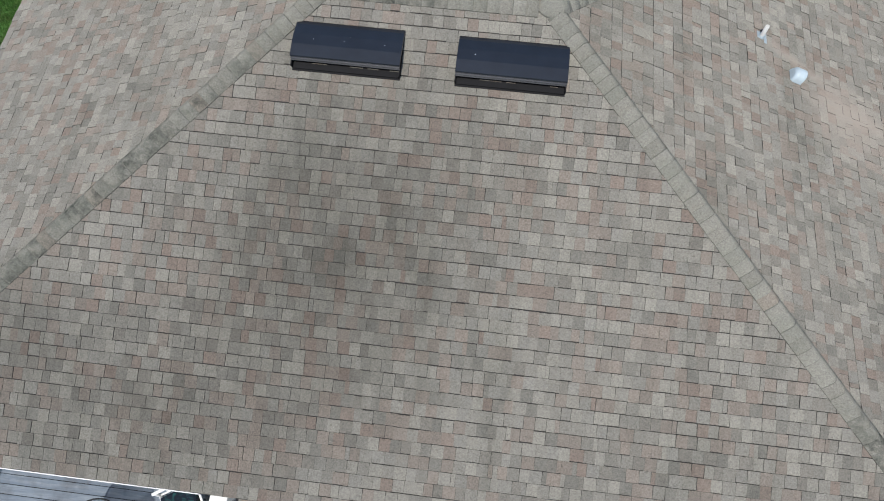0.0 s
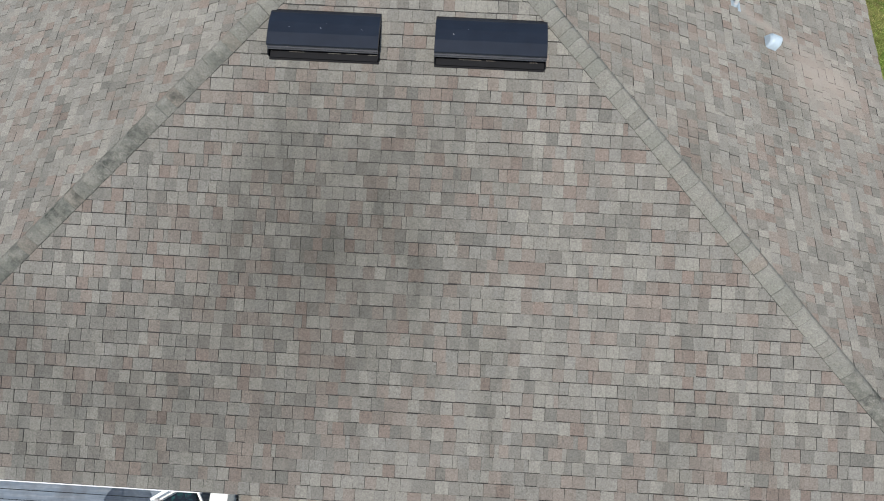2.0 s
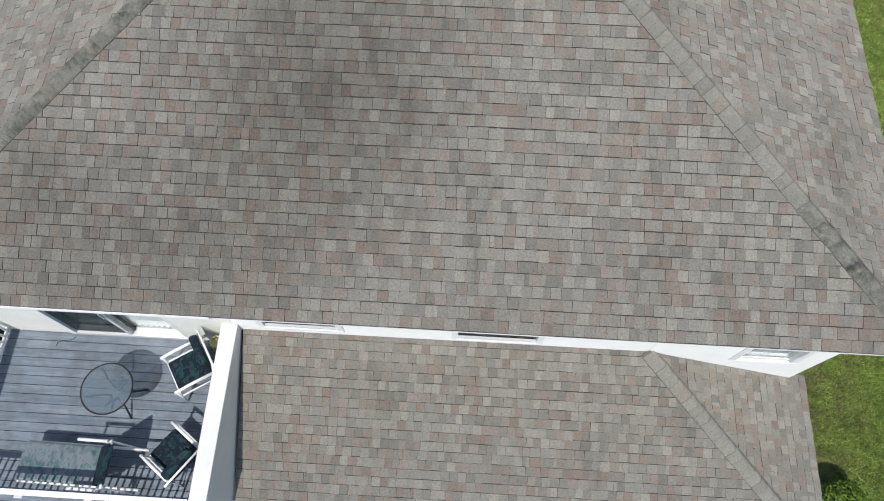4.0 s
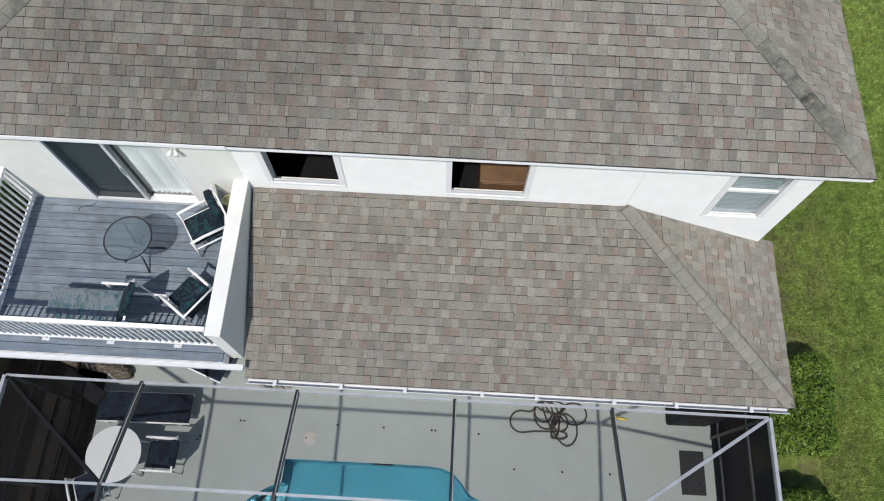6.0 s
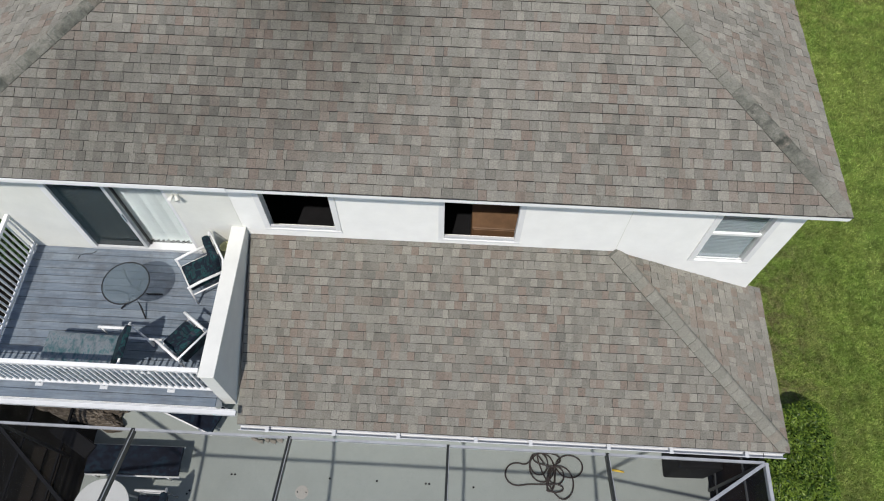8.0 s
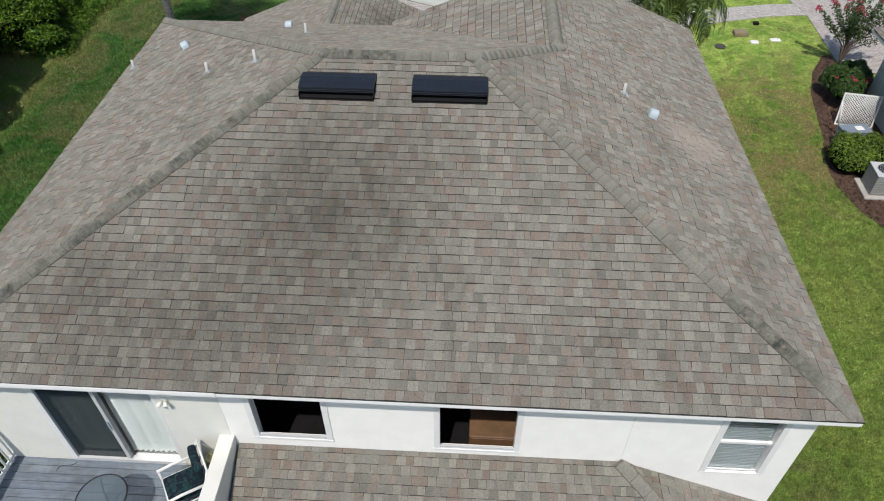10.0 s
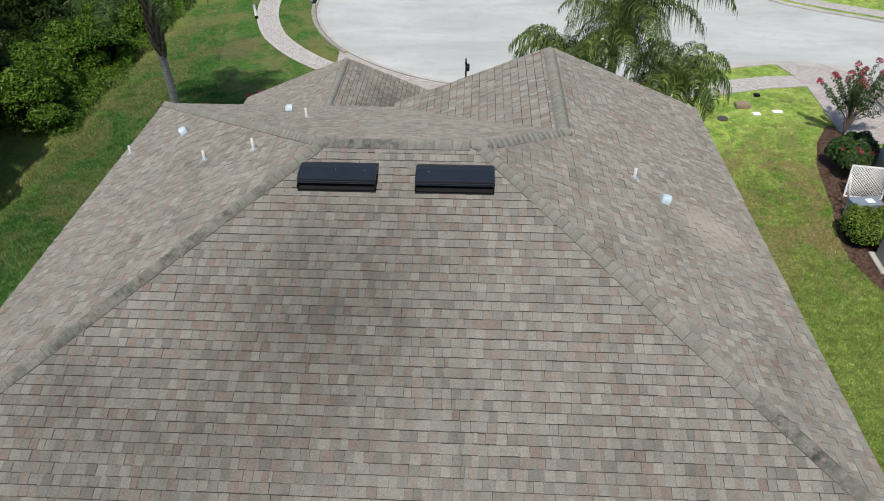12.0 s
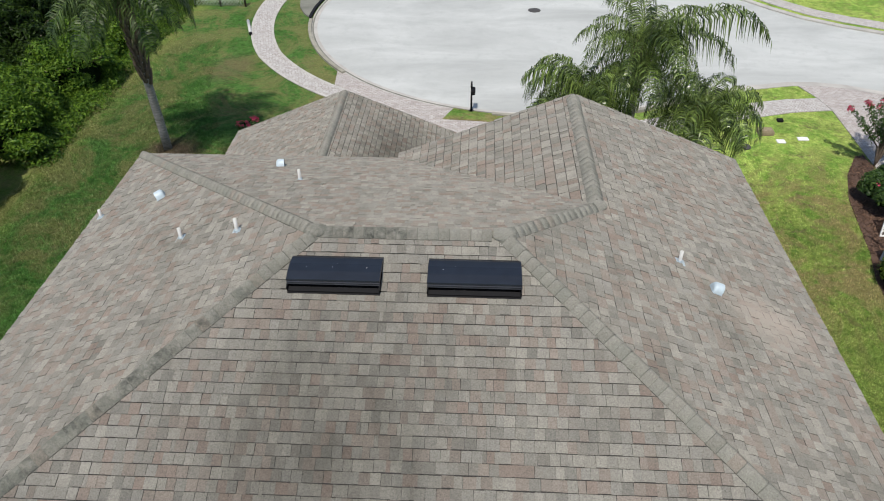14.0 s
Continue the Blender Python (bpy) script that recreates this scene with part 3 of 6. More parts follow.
house = thing("house", "two-storey white stucco house with a weathered brown-grey shingle roof", "house")


def slope_face(roof, corners, single=None, joint=0.25, course=0.0092, size=1.0):
    """corners: 3D, eave end, eave end, then round; u runs from the first to the second."""
    o, e = Vector(corners[0]), Vector(corners[1])
    u = (e - o).normalized()
    rest = max((Vector(c) - o for c in corners[2:]), key=lambda w: (w - u * w.dot(u)).length)
    v = (rest - u * rest.dot(u)).normalized()
    poly = [((Vector(c) - o).dot(u), (Vector(c) - o).dot(v)) for c in corners]
    roof_face(roof, o, u, v, poly, single, joint=joint, course=course, size=size)


def near(p):
    return -1.2 < p.x < 1.2 and 1.2 < p.y < 3.0


def roof_part(name, label):
    ob = new(name)
    ob.parent = house
    return tagged(ob, label)


main_roof = roof_part("roof", "hipped roof of mottled brown-grey asphalt shingles with dark algae streaks")
slope_face(main_roof, [(XL, YB, S2), (XR, YB, S2), (RR, RY, RZ), (RL, RY, RZ)], near, 1.3, 0.0095)
slope_face(main_roof, [(XL, YF, S2), (XL, YB, S2), (RL, RY, RZ)], joint=0.7, course=0.0080)
WG = 11.55                     # front gable line of the wing
slope_face(main_roof, [(XR, YB, S2), (XR, WG, S2), (WX, WG, WZ), (WX, PKY, WZ), (RR, RY, RZ)], joint=0.8, course=0.0085)
VX = WX - (XR - WX)            # foot of the valley
slope_face(main_roof, [(VX, YF, S2), (XL, YF, S2), (RL, RY, RZ), (RR, RY, RZ), (WX, PKY, WZ)])
slope_face(main_roof, [(VX, WG, S2), (VX, YF, S2), (WX, PKY, WZ), (WX, WG, WZ)], joint=1.7, course=0.013, size=1.3)
SB, SF, SL, SR = (RZ - S2) / (RY - YB), (RZ - S2) / (YF - RY), (RZ - S2) / (RL - XL), (RZ - S2) / (XR - RR)
back, front, left, right = (0, -1, -SB), (0, 1, -SF), (-1, 0, -SL), (1, 0, -SR)
cap_line(main_roof, (XR, YB, S2), (RR, RY, RZ), back, right)
cap_line(main_roof, (XL, YB, S2), (RL, RY, RZ), back, left)
cap_line(main_roof, (XL, YF, S2), (RL, RY, RZ), front, left)
cap_line(main_roof, (WX, PKY, WZ), (RR, RY, RZ), front, right, 0.145, 0.145, 0.001)
cap_line(main_roof, (RR, RY, RZ), (RL, RY, RZ), back, front)
cap_line(main_roof, (WX, WG, WZ), (WX, PKY, WZ), left, right, 0.150, 0.145, 0.001)

for x, y, z in ((RL, RY, RZ), (RR, RY, RZ), (WX, PKY, WZ)):
    bm = bmesh.new()
    bmesh.ops.create_uvsphere(bm, u_segments=14, v_segments=8, radius=1, matrix=Matrix.Translation((x, y, z + 0.002)) @ Matrix.Diagonal((0.16, 0.135, 0.072, 1)))
    for f in bm.faces:
        f.smooth = True
    part("ridge_end_cap", bm, MAT["cap"], main_roof)

# lower roof behind the house
LZ, LY, LX = 2.72, -1.90, 6.17
TX, TY, TZ = 3.30, 0.93, 3.96
low_roof = roof_part("roof", "low hipped roof of brown-grey shingles against the upper wall")
slope_face(low_roof, [(-2.68, LY, LZ), (LX, LY, LZ), (TX, TY, TZ), (-2.68, TY, TZ)], joint=1.0)
slope_face(low_roof, [(LX, LY, LZ), (LX, 1.0, LZ), (TX, 1.0, TZ), (TX, TY, TZ)])
cap_line(low_roof, (LX, LY, LZ), (TX, TY, TZ), back, right)

# roof over the garage in front
GX, GZ, GE, GHW, GY = -3.6, 4.47, 2.98, 3.6, 17.75
garage_roof = roof_part("roof", "low gabled garage roof of brown-grey shingles")
slope_face(garage_roof, [(GX - GHW, GY, GE), (GX - GHW, 11.0, GE), (GX, 11.0, GZ), (GX, GY, GZ)])
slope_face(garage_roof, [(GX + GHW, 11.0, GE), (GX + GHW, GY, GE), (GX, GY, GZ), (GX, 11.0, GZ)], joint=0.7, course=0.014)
cap_line(garage_roof, (GX, GY, GZ), (GX, 11.2, GZ), left, right)


# ---- house walls ----
def pierced(x0, x1, z0, z1, y0, y1, holes):
    """A wall along x with rectangular holes (x0, x1, z0, z1)."""
    bm = bmesh.new()
    xs = sorted({x0, x1, *(h[0] for h in holes), *(h[1] for h in holes)})
    zs = sorted({z0, z1, *(h[2] for h in holes), *(h[3] for h in holes)})

    def solid(i, k):
        return 0 <= i < len(xs) - 1 and 0 <= k < len(zs) - 1 and not any(
            h[0] < (xs[i] + xs[i + 1]) / 2 < h[1] and h[2] < (zs[k] + zs[k + 1]) / 2 < h[3] for h in holes)

    for i in range(len(xs) - 1):
        for k in range(len(zs) - 1):
            if not solid(i, k):
                continue
            a, b, c, d = xs[i], xs[i + 1], zs[k], zs[k + 1]
            quads = [((a, y0, c), (b, y0, c), (b, y0, d), (a, y0, d)), ((b, y1, c), (a, y1, c), (a, y1, d), (b, y1, d))]
            if not solid(i - 1, k):
                quads.append(((a, y1, c), (a, y0, c), (a, y0, d), (a, y1, d)))
            if not solid(i + 1, k):
                quads.append(((b, y0, c), (b, y1, c), (b, y1, d), (b, y0, d)))
            if not solid(i, k - 1):
                quads.append(((a, y1, c), (b, y1, c), (b, y0, c), (a, y0, c)))
            if not solid(i, k + 1):
                quads.append(((a, y0, d), (b, y0, d), (b, y1, d), (a, y1, d)))
            for q in quads:
                bm.faces.new([bm.verts.new(p) for p in q])
    bmesh.ops.remove_doubles(bm, verts=bm.verts, dist=1e-4)
    return bm


def tube(bm, pts, r, seg=6, r_end=None, closed=False):
    """A round bar along points."""
    pts = [Vector(p) for p in pts]
    rings = []
    n = len(pts)
    for i, p in enumerate(pts):
        if closed:
            d = (pts[(i + 1) % n] - pts[i - 1]).normalized()
        else:
            d = (pts[min(i + 1, n - 1)] - pts[max(i - 1, 0)]).normalized()
        q = d.to_track_quat("Z", "Y")
        rr = r if r_end is None else r + (r_end - r) * i / (n - 1)
        rings.append([bm.verts.new(p + q @ Vector((rr * math.cos(k * math.tau / seg), rr * math.sin(k * math.tau / seg), 0))) for k in range(seg)])
    for i in range(n if closed else n - 1):
        a, b = rings[i], rings[(i + 1) % n]
        for k in range(seg):
            f = bm.faces.new((a[k], a[(k + 1) % seg], b[(k + 1) % seg], b[k]))
            f.smooth = True
    if not closed:
        bm.faces.new(rings[0][::-1])
        bm.faces.new(rings[-1])
    return bm


def bar(*args, **kw):
    return tube(bmesh.new(), *args, **kw)


def disc(bm, c, r, z0, z1, seg=32, squash=1.0):
    """A flat round plate."""
    a = [bm.verts.new((c[0] + r * math.cos(k * math.tau / seg), c[1] + squash * r * math.sin(k * math.tau / seg), z0)) for k in range(seg)]
    b = [bm.verts.new((v.co.x, v.co.y, z1)) for v in a]
    bm.faces.new(a[::-1])
    bm.faces.new(b)
    for k in range(seg):
        bm.faces.new((a[k], a[(k + 1) % seg], b[(k + 1) % seg], b[k]))
    return bm


def soft_box(x0, x1, y0, y1, z0, z1, r=0.03, seg=2):
    """A box with rounded edges."""
    bm = boxes((x0, x1, y0, y1, z0, z1))
    bmesh.ops.bevel(bm, geom=list(bm.edges), offset=r, segments=seg, affect="EDGES", profile=0.6)
    return bm


WY = 0.93
FZ = 3.20                      # balcony floor
WALL_TOP = 5.85
part("wall", pierced(-6.8, 5.85, 0.0, WALL_TOP, WY, WY + 0.2, [(-5.57, -3.75, 3.10, 5.32), (-2.33, -1.20, 3.99, 5.45), (0.46, 1.67, 3.91, 5.40), (4.58, 5.44, 3.63, 5.30), (-5.6, -3.4, 0.05, 2.1)]), MAT["stucco"], house, "white stucco wall")
part("balcony_wall_face", pierced(-6.8, -2.76, FZ, WALL_TOP - 0.012, WY - 0.006, WY - 0.0005, [(-5.57, -3.75, FZ, 5.32)]), MAT["cream"], house, "cream painted stucco behind the balcony")
part("wall", boxes((5.65, 5.85, 1.13, 11.0, 0, WALL_TOP)), MAT["stucco"], house)
part("wall", boxes((-6.8, -6.6, 1.13, 11.0, 0, WALL_TOP)), MAT["stucco"], house)
part("wall", boxes((-6.8, 5.85, 11.0, 11.2, 0, WALL_TOP)), MAT["stucco"], house)
part("wall", boxes((-2.72, 5.85, -1.12, -0.92, 0, 2.70), (5.65, 5.85, -0.92, 0.93, 0, 2.70), (-2.72, -2.52, -0.92, 0.93, 0, 2.70)), MAT["stucco"], house)
part("wall", boxes((GX - 3.3, GX - 3.1, 11.2, 17.4, 0, 3.0), (GX + 3.1, GX + 3.3, 11.2, 17.4, 0, 3.0), (GX - 3.3, GX + 3.3, 17.4, 17.6, 0, 3.0)), MAT["stucco"], house)
bm = bmesh.new()
for y, x0, x1, zb, xt, zt in ((17.45, GX - 3.5, GX + 3.5, 2.95, GX, 4.38), (11.38, VX + 0.1, XR - 0.15, 5.9, WX, 7.34)):
    lo = [bm.verts.new(p) for p in ((x0, y, zb), (x1, y, zb), (xt, y, zt))]
    hi = [bm.verts.new(v.co + Vector((0, 0.1, 0))) for v in lo]
    bm.faces.new(lo)
    bm.faces.new(hi[::-1])
    for i in range(3):
        bm.faces.new((lo[i], hi[i], hi[(i + 1) % 3], lo[(i + 1) % 3]))
part("gable_wall", bm, MAT["stucco"], house)
# Black floor and dark partitions carry the rooms' shade in their colour.
part("floor", boxes((-6.6, 5.65, 1.13, 11.0, 3.0, 3.2)), MAT["flat_black"], house)
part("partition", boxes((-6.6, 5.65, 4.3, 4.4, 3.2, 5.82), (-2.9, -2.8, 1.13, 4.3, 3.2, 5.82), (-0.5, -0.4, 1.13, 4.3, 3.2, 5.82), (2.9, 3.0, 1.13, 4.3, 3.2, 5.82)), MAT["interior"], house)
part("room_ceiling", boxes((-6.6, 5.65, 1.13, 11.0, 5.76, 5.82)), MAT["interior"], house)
part("ground_floor_ceiling", boxes((-6.6, 5.65, -0.92, 0.93, 2.62, 2.68)), MAT["white"], house)
part("soffit", boxes((XL + 0.05, XR - 0.05, YB + 0.05, WY - 0.002, 5.840, 5.853), (5.852, XR - 0.05, WY, YF, 5.840, 5.853), (XL + 0.05, -6.802, WY, YF, 5.840, 5.853)), MAT["white"], house)
part("fascia", boxes((XL + 0.01, -2.5, YB + 0.012, YB + 0.04, 5.830, 5.935), (-2.5, XR - 0.01, YB + 0.022, YB + 0.05, 5.830, 5.935)), MAT["bright"], house)
part("fascia", boxes((XR - 0.045, XR - 0.02, YB + 0.042, WG - 0.02, 5.830, 5.930)), MAT["white"], house)
part("fascia", boxes((XL + 0.02, XL + 0.045, YB + 0.042, YF - 0.02, 5.830, 5.930)), MAT["white"], house)
part("fascia", boxes((XL + 0.045, VX, YF - 0.045, YF - 0.02, 5.830, 5.930)), MAT["white"], house)
part("drip_edge", boxes((XL + 0.005, -2.5, YB - 0.008, YB + 0.0, 5.875, 5.950), (-2.5, XR - 0.005, YB + 0.010, YB + 0.020, 5.860, 5.936)), MAT["bright"], house)
part("fascia", boxes((LX - 0.045, LX - 0.02, LY + 0.04, 0.98, LZ - 0.14, LZ - 0.065)), MAT["white"], house)
part("corner_joint", boxes((3.292, 3.300, WY - 0.006, WY - 0.001, 4.0, 5.88)), MAT["cream"], house)


def window(x0, x1, z0, z1, kind):
    """A white framed window in the back wall."""
    w = new("window")
    w.parent = house
    t = 0.04
    y0, y1 = WY - 0.025, WY + 0.09
    tagged(w, "open white window with a dark room behind" if kind == "open" else "white double-hung window with a lowered blind")
    part("window_frame", boxes((x0 - 0.05, x0 + t, y0, y1, z0, z1), (x1 - t, x1 + 0.05, y0, y1, z0, z1), (x0 + t, x1 - t, y0, y1, z1 - t, z1)), MAT["white"], w)
    part("sill", boxes((x0 - 0.055, x1 + 0.055, WY - 0.03, WY + (0.03 if kind == "open" else 0.012), z0 - 0.03, z0 + (0.012 if kind == "open" else -0.004))), MAT["white"], w)
    zm = (z0 + z1) / 2 + 0.05
    part("apron", boxes((x0, x1, WY, WY + 0.03, z0 - 0.21, z0 - 0.03)), MAT["stucco"], w)
    if kind == "open":
        part("sash", boxes((x0 + t, x1 - t, WY - 0.012, WY + 0.022, z0 + 0.012, z0 + 0.075)), MAT["white_metal"], w)
        for xa, xb in ((x0 + t, x0 + 0.25), (x1 - 0.22, x1 - t)):
            bm = bmesh.new()
            top = [bm.verts.new((xa + (xb - xa) * i / 6, WY + 0.14 + 0.02 * (i % 2), z1)) for i in range(7)]
            low = [bm.verts.new((v.co.x, v.co.y, z1 - 0.24 - 0.05 * (i % 3))) for i, v in enumerate(top)]
            for i in range(6):
                bm.faces.new((top[i], top[i + 1], low[i + 1], low[i]))
            part("curtain", bm, MAT["blind"], w)
    else:
        part("sash", boxes((x0 + t, x1 - t, WY + 0.02, WY + 0.06, zm - 0.03, zm + 0.03)), MAT["white"], w)
        part("sash", boxes((x0 + t, x1 - t, WY + 0.031, WY + 0.044, z0 - 0.02, z0 + 0.012)), MAT["white"], w)
        for za, zb in ((z0 - 0.02, zm - 0.03), (zm + 0.03, z1 - t)):
            p = part("pane", boxes((x0 + t, x1 - t, WY + 0.045, WY + 0.050, za, zb)), MAT["glass"], w)
            p.visible_shadow = False
        k = 0
        while z0 - 0.13 + k * 0.045 < z1 - 0.06:
            z = z0 - 0.13 + k * 0.045
            part("blind_slat", boxes((x0 + 0.06, x1 - 0.06, WY + 0.085, WY + 0.11, z, z + 0.030)), MAT["slat"], w)
            k += 1


window(-2.33, -1.20, 4.20, 5.45, "open")
window(0.46, 1.67, 4.12, 5.40, "open")
window(4.58, 5.44, 3.84, 5.30, "blind")

door = new("sliding_door")
door.parent = house
tagged(door, "white sliding glass door with vertical blinds, one half behind a dark screen")
DX0, DX1, DZ0, DZ1, DM = -5.57, -3.75, 3.27, 5.32, -4.65
part("door_frame", boxes((DX0 - 0.05, DX0 + 0.05, WY - 0.03, WY + 0.14, DZ0, DZ1), (DX1 - 0.02, DX1 + 0.03, WY - 0.01, WY + 0.14, DZ0, DZ1), (DX0 + 0.05, DX1 - 0.02, WY - 0.02, WY + 0.14, DZ1 - 0.06, DZ1)), MAT["white"], door)
part("threshold", boxes((DX0 - 0.05, DX1 + 0.05, WY - 0.025, WY + 0.125, DZ0 - 0.066, DZ0 + 0.012)), MAT["white_metal"], door)
part("meeting_stile", boxes((DM - 0.028, DM + 0.028, WY - 0.01, WY + 0.05, DZ0 + 0.03, DZ1 - 0.06)), MAT["white_metal"], door)
part("stile", boxes((DM + 0.040, DM + 0.065, WY + 0.06, WY + 0.10, DZ0 + 0.03, DZ1 - 0.06)), MAT["bronze"], door)
part("door_handle", boxes((DM - 0.012, DM + 0.012, WY - 0.04, WY - 0.01, 4.2, 4.42)), MAT["galv"], door)
part("screen_panel", boxes((DX0 + 0.05, DM - 0.028, WY + 0.012, WY + 0.016, DZ0 + 0.03, DZ1 - 0.06)), MAT["door_screen"], door)
# added dark strip that hides the sunlit bottom of the door opening
part("reveal_cover", boxes((DX0 + 0.05, DX1 - 0.02, WY + 0.126, WY + 0.198, 3.105, DZ0 + 0.004)), MAT["bronze"], door)
p = part("pane", boxes((DX0 + 0.05, DX1 - 0.02, WY + 0.105, WY + 0.111, DZ0 + 0.03, DZ1 - 0.06)), MAT["glass"], door)
p.visible_shadow = False
for i in range(20):
    x = DX0 + 0.10 + i * 0.088
    bm = bmesh.new()
    box(bm, -0.043, 0.043, -0.003, 0.003, DZ0 + 0.03 + 0.008 * (i % 2), DZ1 - 0.08, m=pose(x, WY + 0.165, 0, 0, 0, 36 + 7 * math.sin(i * 2.1)))
    part("blind_slat", bm, MAT["blind"], door)

# furniture dimly seen through the second window
dresser = thing("wooden_dresser", "low brown wooden dresser standing inside the window", "dresser", (1.50, 1.50, 3.2))
part("body", soft_box(-0.55, 0.55, -0.25, 0.25, 0.0, 0.75, 0.015, 1), MAT["wood"], dresser)
for k in range(3):
    part("drawer", soft_box(-0.52, 0.52, -0.27, -0.252, 0.05 + k * 0.235, 0.26 + k * 0.235, 0.006, 1), MAT["wood"], dresser)

# ---- gutter of the lower roof ----
gutter = new("gutter")
gutter.parent = house
tagged(gutter, "white metal gutter with straps")
bm = bmesh.new()
prof = ((-0.002, 0.0), (-0.002, -0.10), (-0.075, -0.11), (-0.098, -0.03), (-0.098, 0.0), (-0.088, 0.0), (-0.088, -0.03), (-0.07, -0.10), (-0.010, -0.092), (-0.010, 0.0))
ends = [[bm.verts.new((x, LY + 0.02 + a, LZ - 0.055 + b)) for a, b in prof] for x in (-2.66, 6.12)]
for i in range(len(prof)):
    j = (i + 1) % len(prof)
    bm.faces.new((ends[0][i], ends[0][j], ends[1][j], ends[1][i]))
part("trough", bm, MAT["white_metal"], gutter)
for x in (-2.2, -1.12, -0.08, 1.17, 2.05, 3.30, 4.30, 5.50):
    part("strap", boxes((x - 0.03, x + 0.03, LY - 0.09, LY + 0.03, LZ - 0.057, LZ - 0.05)), MAT["white_metal"], gutter)


# ---- balcony ----
balcony = thing("balcony", "raised balcony with grey painted boards, white railings and a stucco parapet", "balcony")
part("joist_box", boxes((-6.70, -2.94, -1.76, 0.926, 2.86, FZ - 0.062)), MAT["white"], balcony)
# added black sheet, so the gaps between boards show as shaded
part("gap_shade_sheet", boxes((-6.69, -2.945, -1.75, 0.92, FZ - 0.062, FZ - 0.040)), MAT["flat_black"], balcony, "black sheet standing in for shade in the board gaps")
for k in range(19):
    y = 0.915 - k * 0.1415
    part("deck_board", boxes((-6.70, -2.935, y - 0.132, y, FZ - 0.033, FZ + 0.001 * (k % 3))), MAT["boards"], balcony)
part("edge_gutter", boxes((-6.70, -2.64, -1.845, -1.775, 2.98, 3.05), (-6.70, -2.64, -1.775, -1.765, 2.96, 3.10)), MAT["white_metal"], balcony, "white metal edge gutter")
part("parapet", boxes((-2.93, -2.72, -1.60, 0.926, 2.80, 4.16)), MAT["aged"], balcony)
part("parapet_cap", soft_box(-2.945, -2.705, -1.615, 0.926, 4.165, 4.195, 0.008, 1), MAT["aged"], balcony)


def railing(name, a, b, count, posts):
    """A railing of slim upright bars from a to b."""
    a, b = Vector(a), Vector(b)
    r = new(name)
    r.parent = balcony
    tagged(r, "white metal railing of slim upright bars")
    turn = math.degrees(math.atan2(b.y - a.y, b.x - a.x))
    m = pose(*a, 0, 0, turn)
    length = (b - a).length
    for nm, z0, z1, w in (("top_rail", 0.96, 1.02, 0.032), ("bottom_rail", 0.08, 0.12, 0.02)):
        bm = bmesh.new()
        box(bm, 0, length, -w, w, z0, z1, m=m)
        part(nm, bm, MAT["white"], r)
    for i in range(count):
        x = (i + 0.5) * length / count
        bm = bmesh.new()
        box(bm, x - 0.014, x + 0.014, -0.012, 0.012, 0.121, 0.959, m=m)
        part("baluster", bm, MAT["white"], r)
    for x in posts:
        bm = bmesh.new()
        box(bm, x - 0.06, x + 0.06, -0.06, 0.0, 0.002, 0.012, m=m)
        box(bm, x - 0.02, x + 0.02, -0.021, 0.019, 0.012, 0.079, m=m)
        part("foot_bracket", bm, MAT["white_metal"], r, "white metal bracket with bolts")


railing("railing", (-6.62, -1.52, FZ), (-2.95, -1.52, FZ), 36, (0.85, 1.88, 2.95))
railing("railing", (-6.62, 0.92, FZ), (-6.62, -1.50, FZ), 24, (0.12, 1.45))


# ---- furniture ----
def patio_chair(at, turn, cloth, label, group, tilt=18):
    """White-framed armchair; its front faces -y before turning."""
    c = thing("patio_chair", label, "chair", at, turn, group)
    c.matrix_basis = c.matrix_basis @ Matrix.Diagonal((0.92, 0.92, 0.94, 1))
    part("seat_cushion", soft_box(-0.26, 0.26, -0.27, 0.25, 0.36, 0.46, 0.035), cloth, c, "padded cloth seat")
    bm = soft_box(-0.26, 0.26, -0.05, 0.05, 0.0, 0.60, 0.035)
    bmesh.ops.transform(bm, matrix=pose(0, 0.27, 0.42, -tilt, 0, 0), verts=bm.verts)
    part("back_cushion", bm, cloth, c, "padded cloth backrest")
    bm = soft_box(-0.255, 0.255, -0.085, 0.045, 0.40, 0.63, 0.05, 3)
    bmesh.ops.transform(bm, matrix=pose(0, 0.27, 0.42, -tilt, 0, 0), verts=bm.verts)
    part("head_cushion", bm, cloth, c, "thick rolled head cushion")
    for sx in (-1, 1):
        x = sx * 0.32
        part("armrest", tube(bmesh.new(), [(x, -0.30, 0.61), (x, -0.05, 0.635), (x, 0.34, 0.62)], 0.026, 8), MAT["white"], c)
        part("front_leg", bar([(x, -0.28, 0.60), (x, -0.30, 0.0)], 0.019, 8), MAT["white"], c)
        part("rear_leg", bar([(x, 0.46, 0.98), (x, 0.30, 0.45), (x, 0.34, 0.0)], 0.019, 8), MAT["white"], c)
        part("side_rail", bar([(x, -0.29, 0.34), (x, 0.31, 0.34)], 0.015, 6), MAT["white"], c)
    part("front_rail", bar([(-0.32, -0.29, 0.34), (0.32, -0.29, 0.34)], 0.015, 6), MAT["white"], c)
    part("top_rail", bar([(-0.32, 0.46, 0.98), (0.32, 0.46, 0.98)], 0.019, 6), MAT["white"], c)
    return c


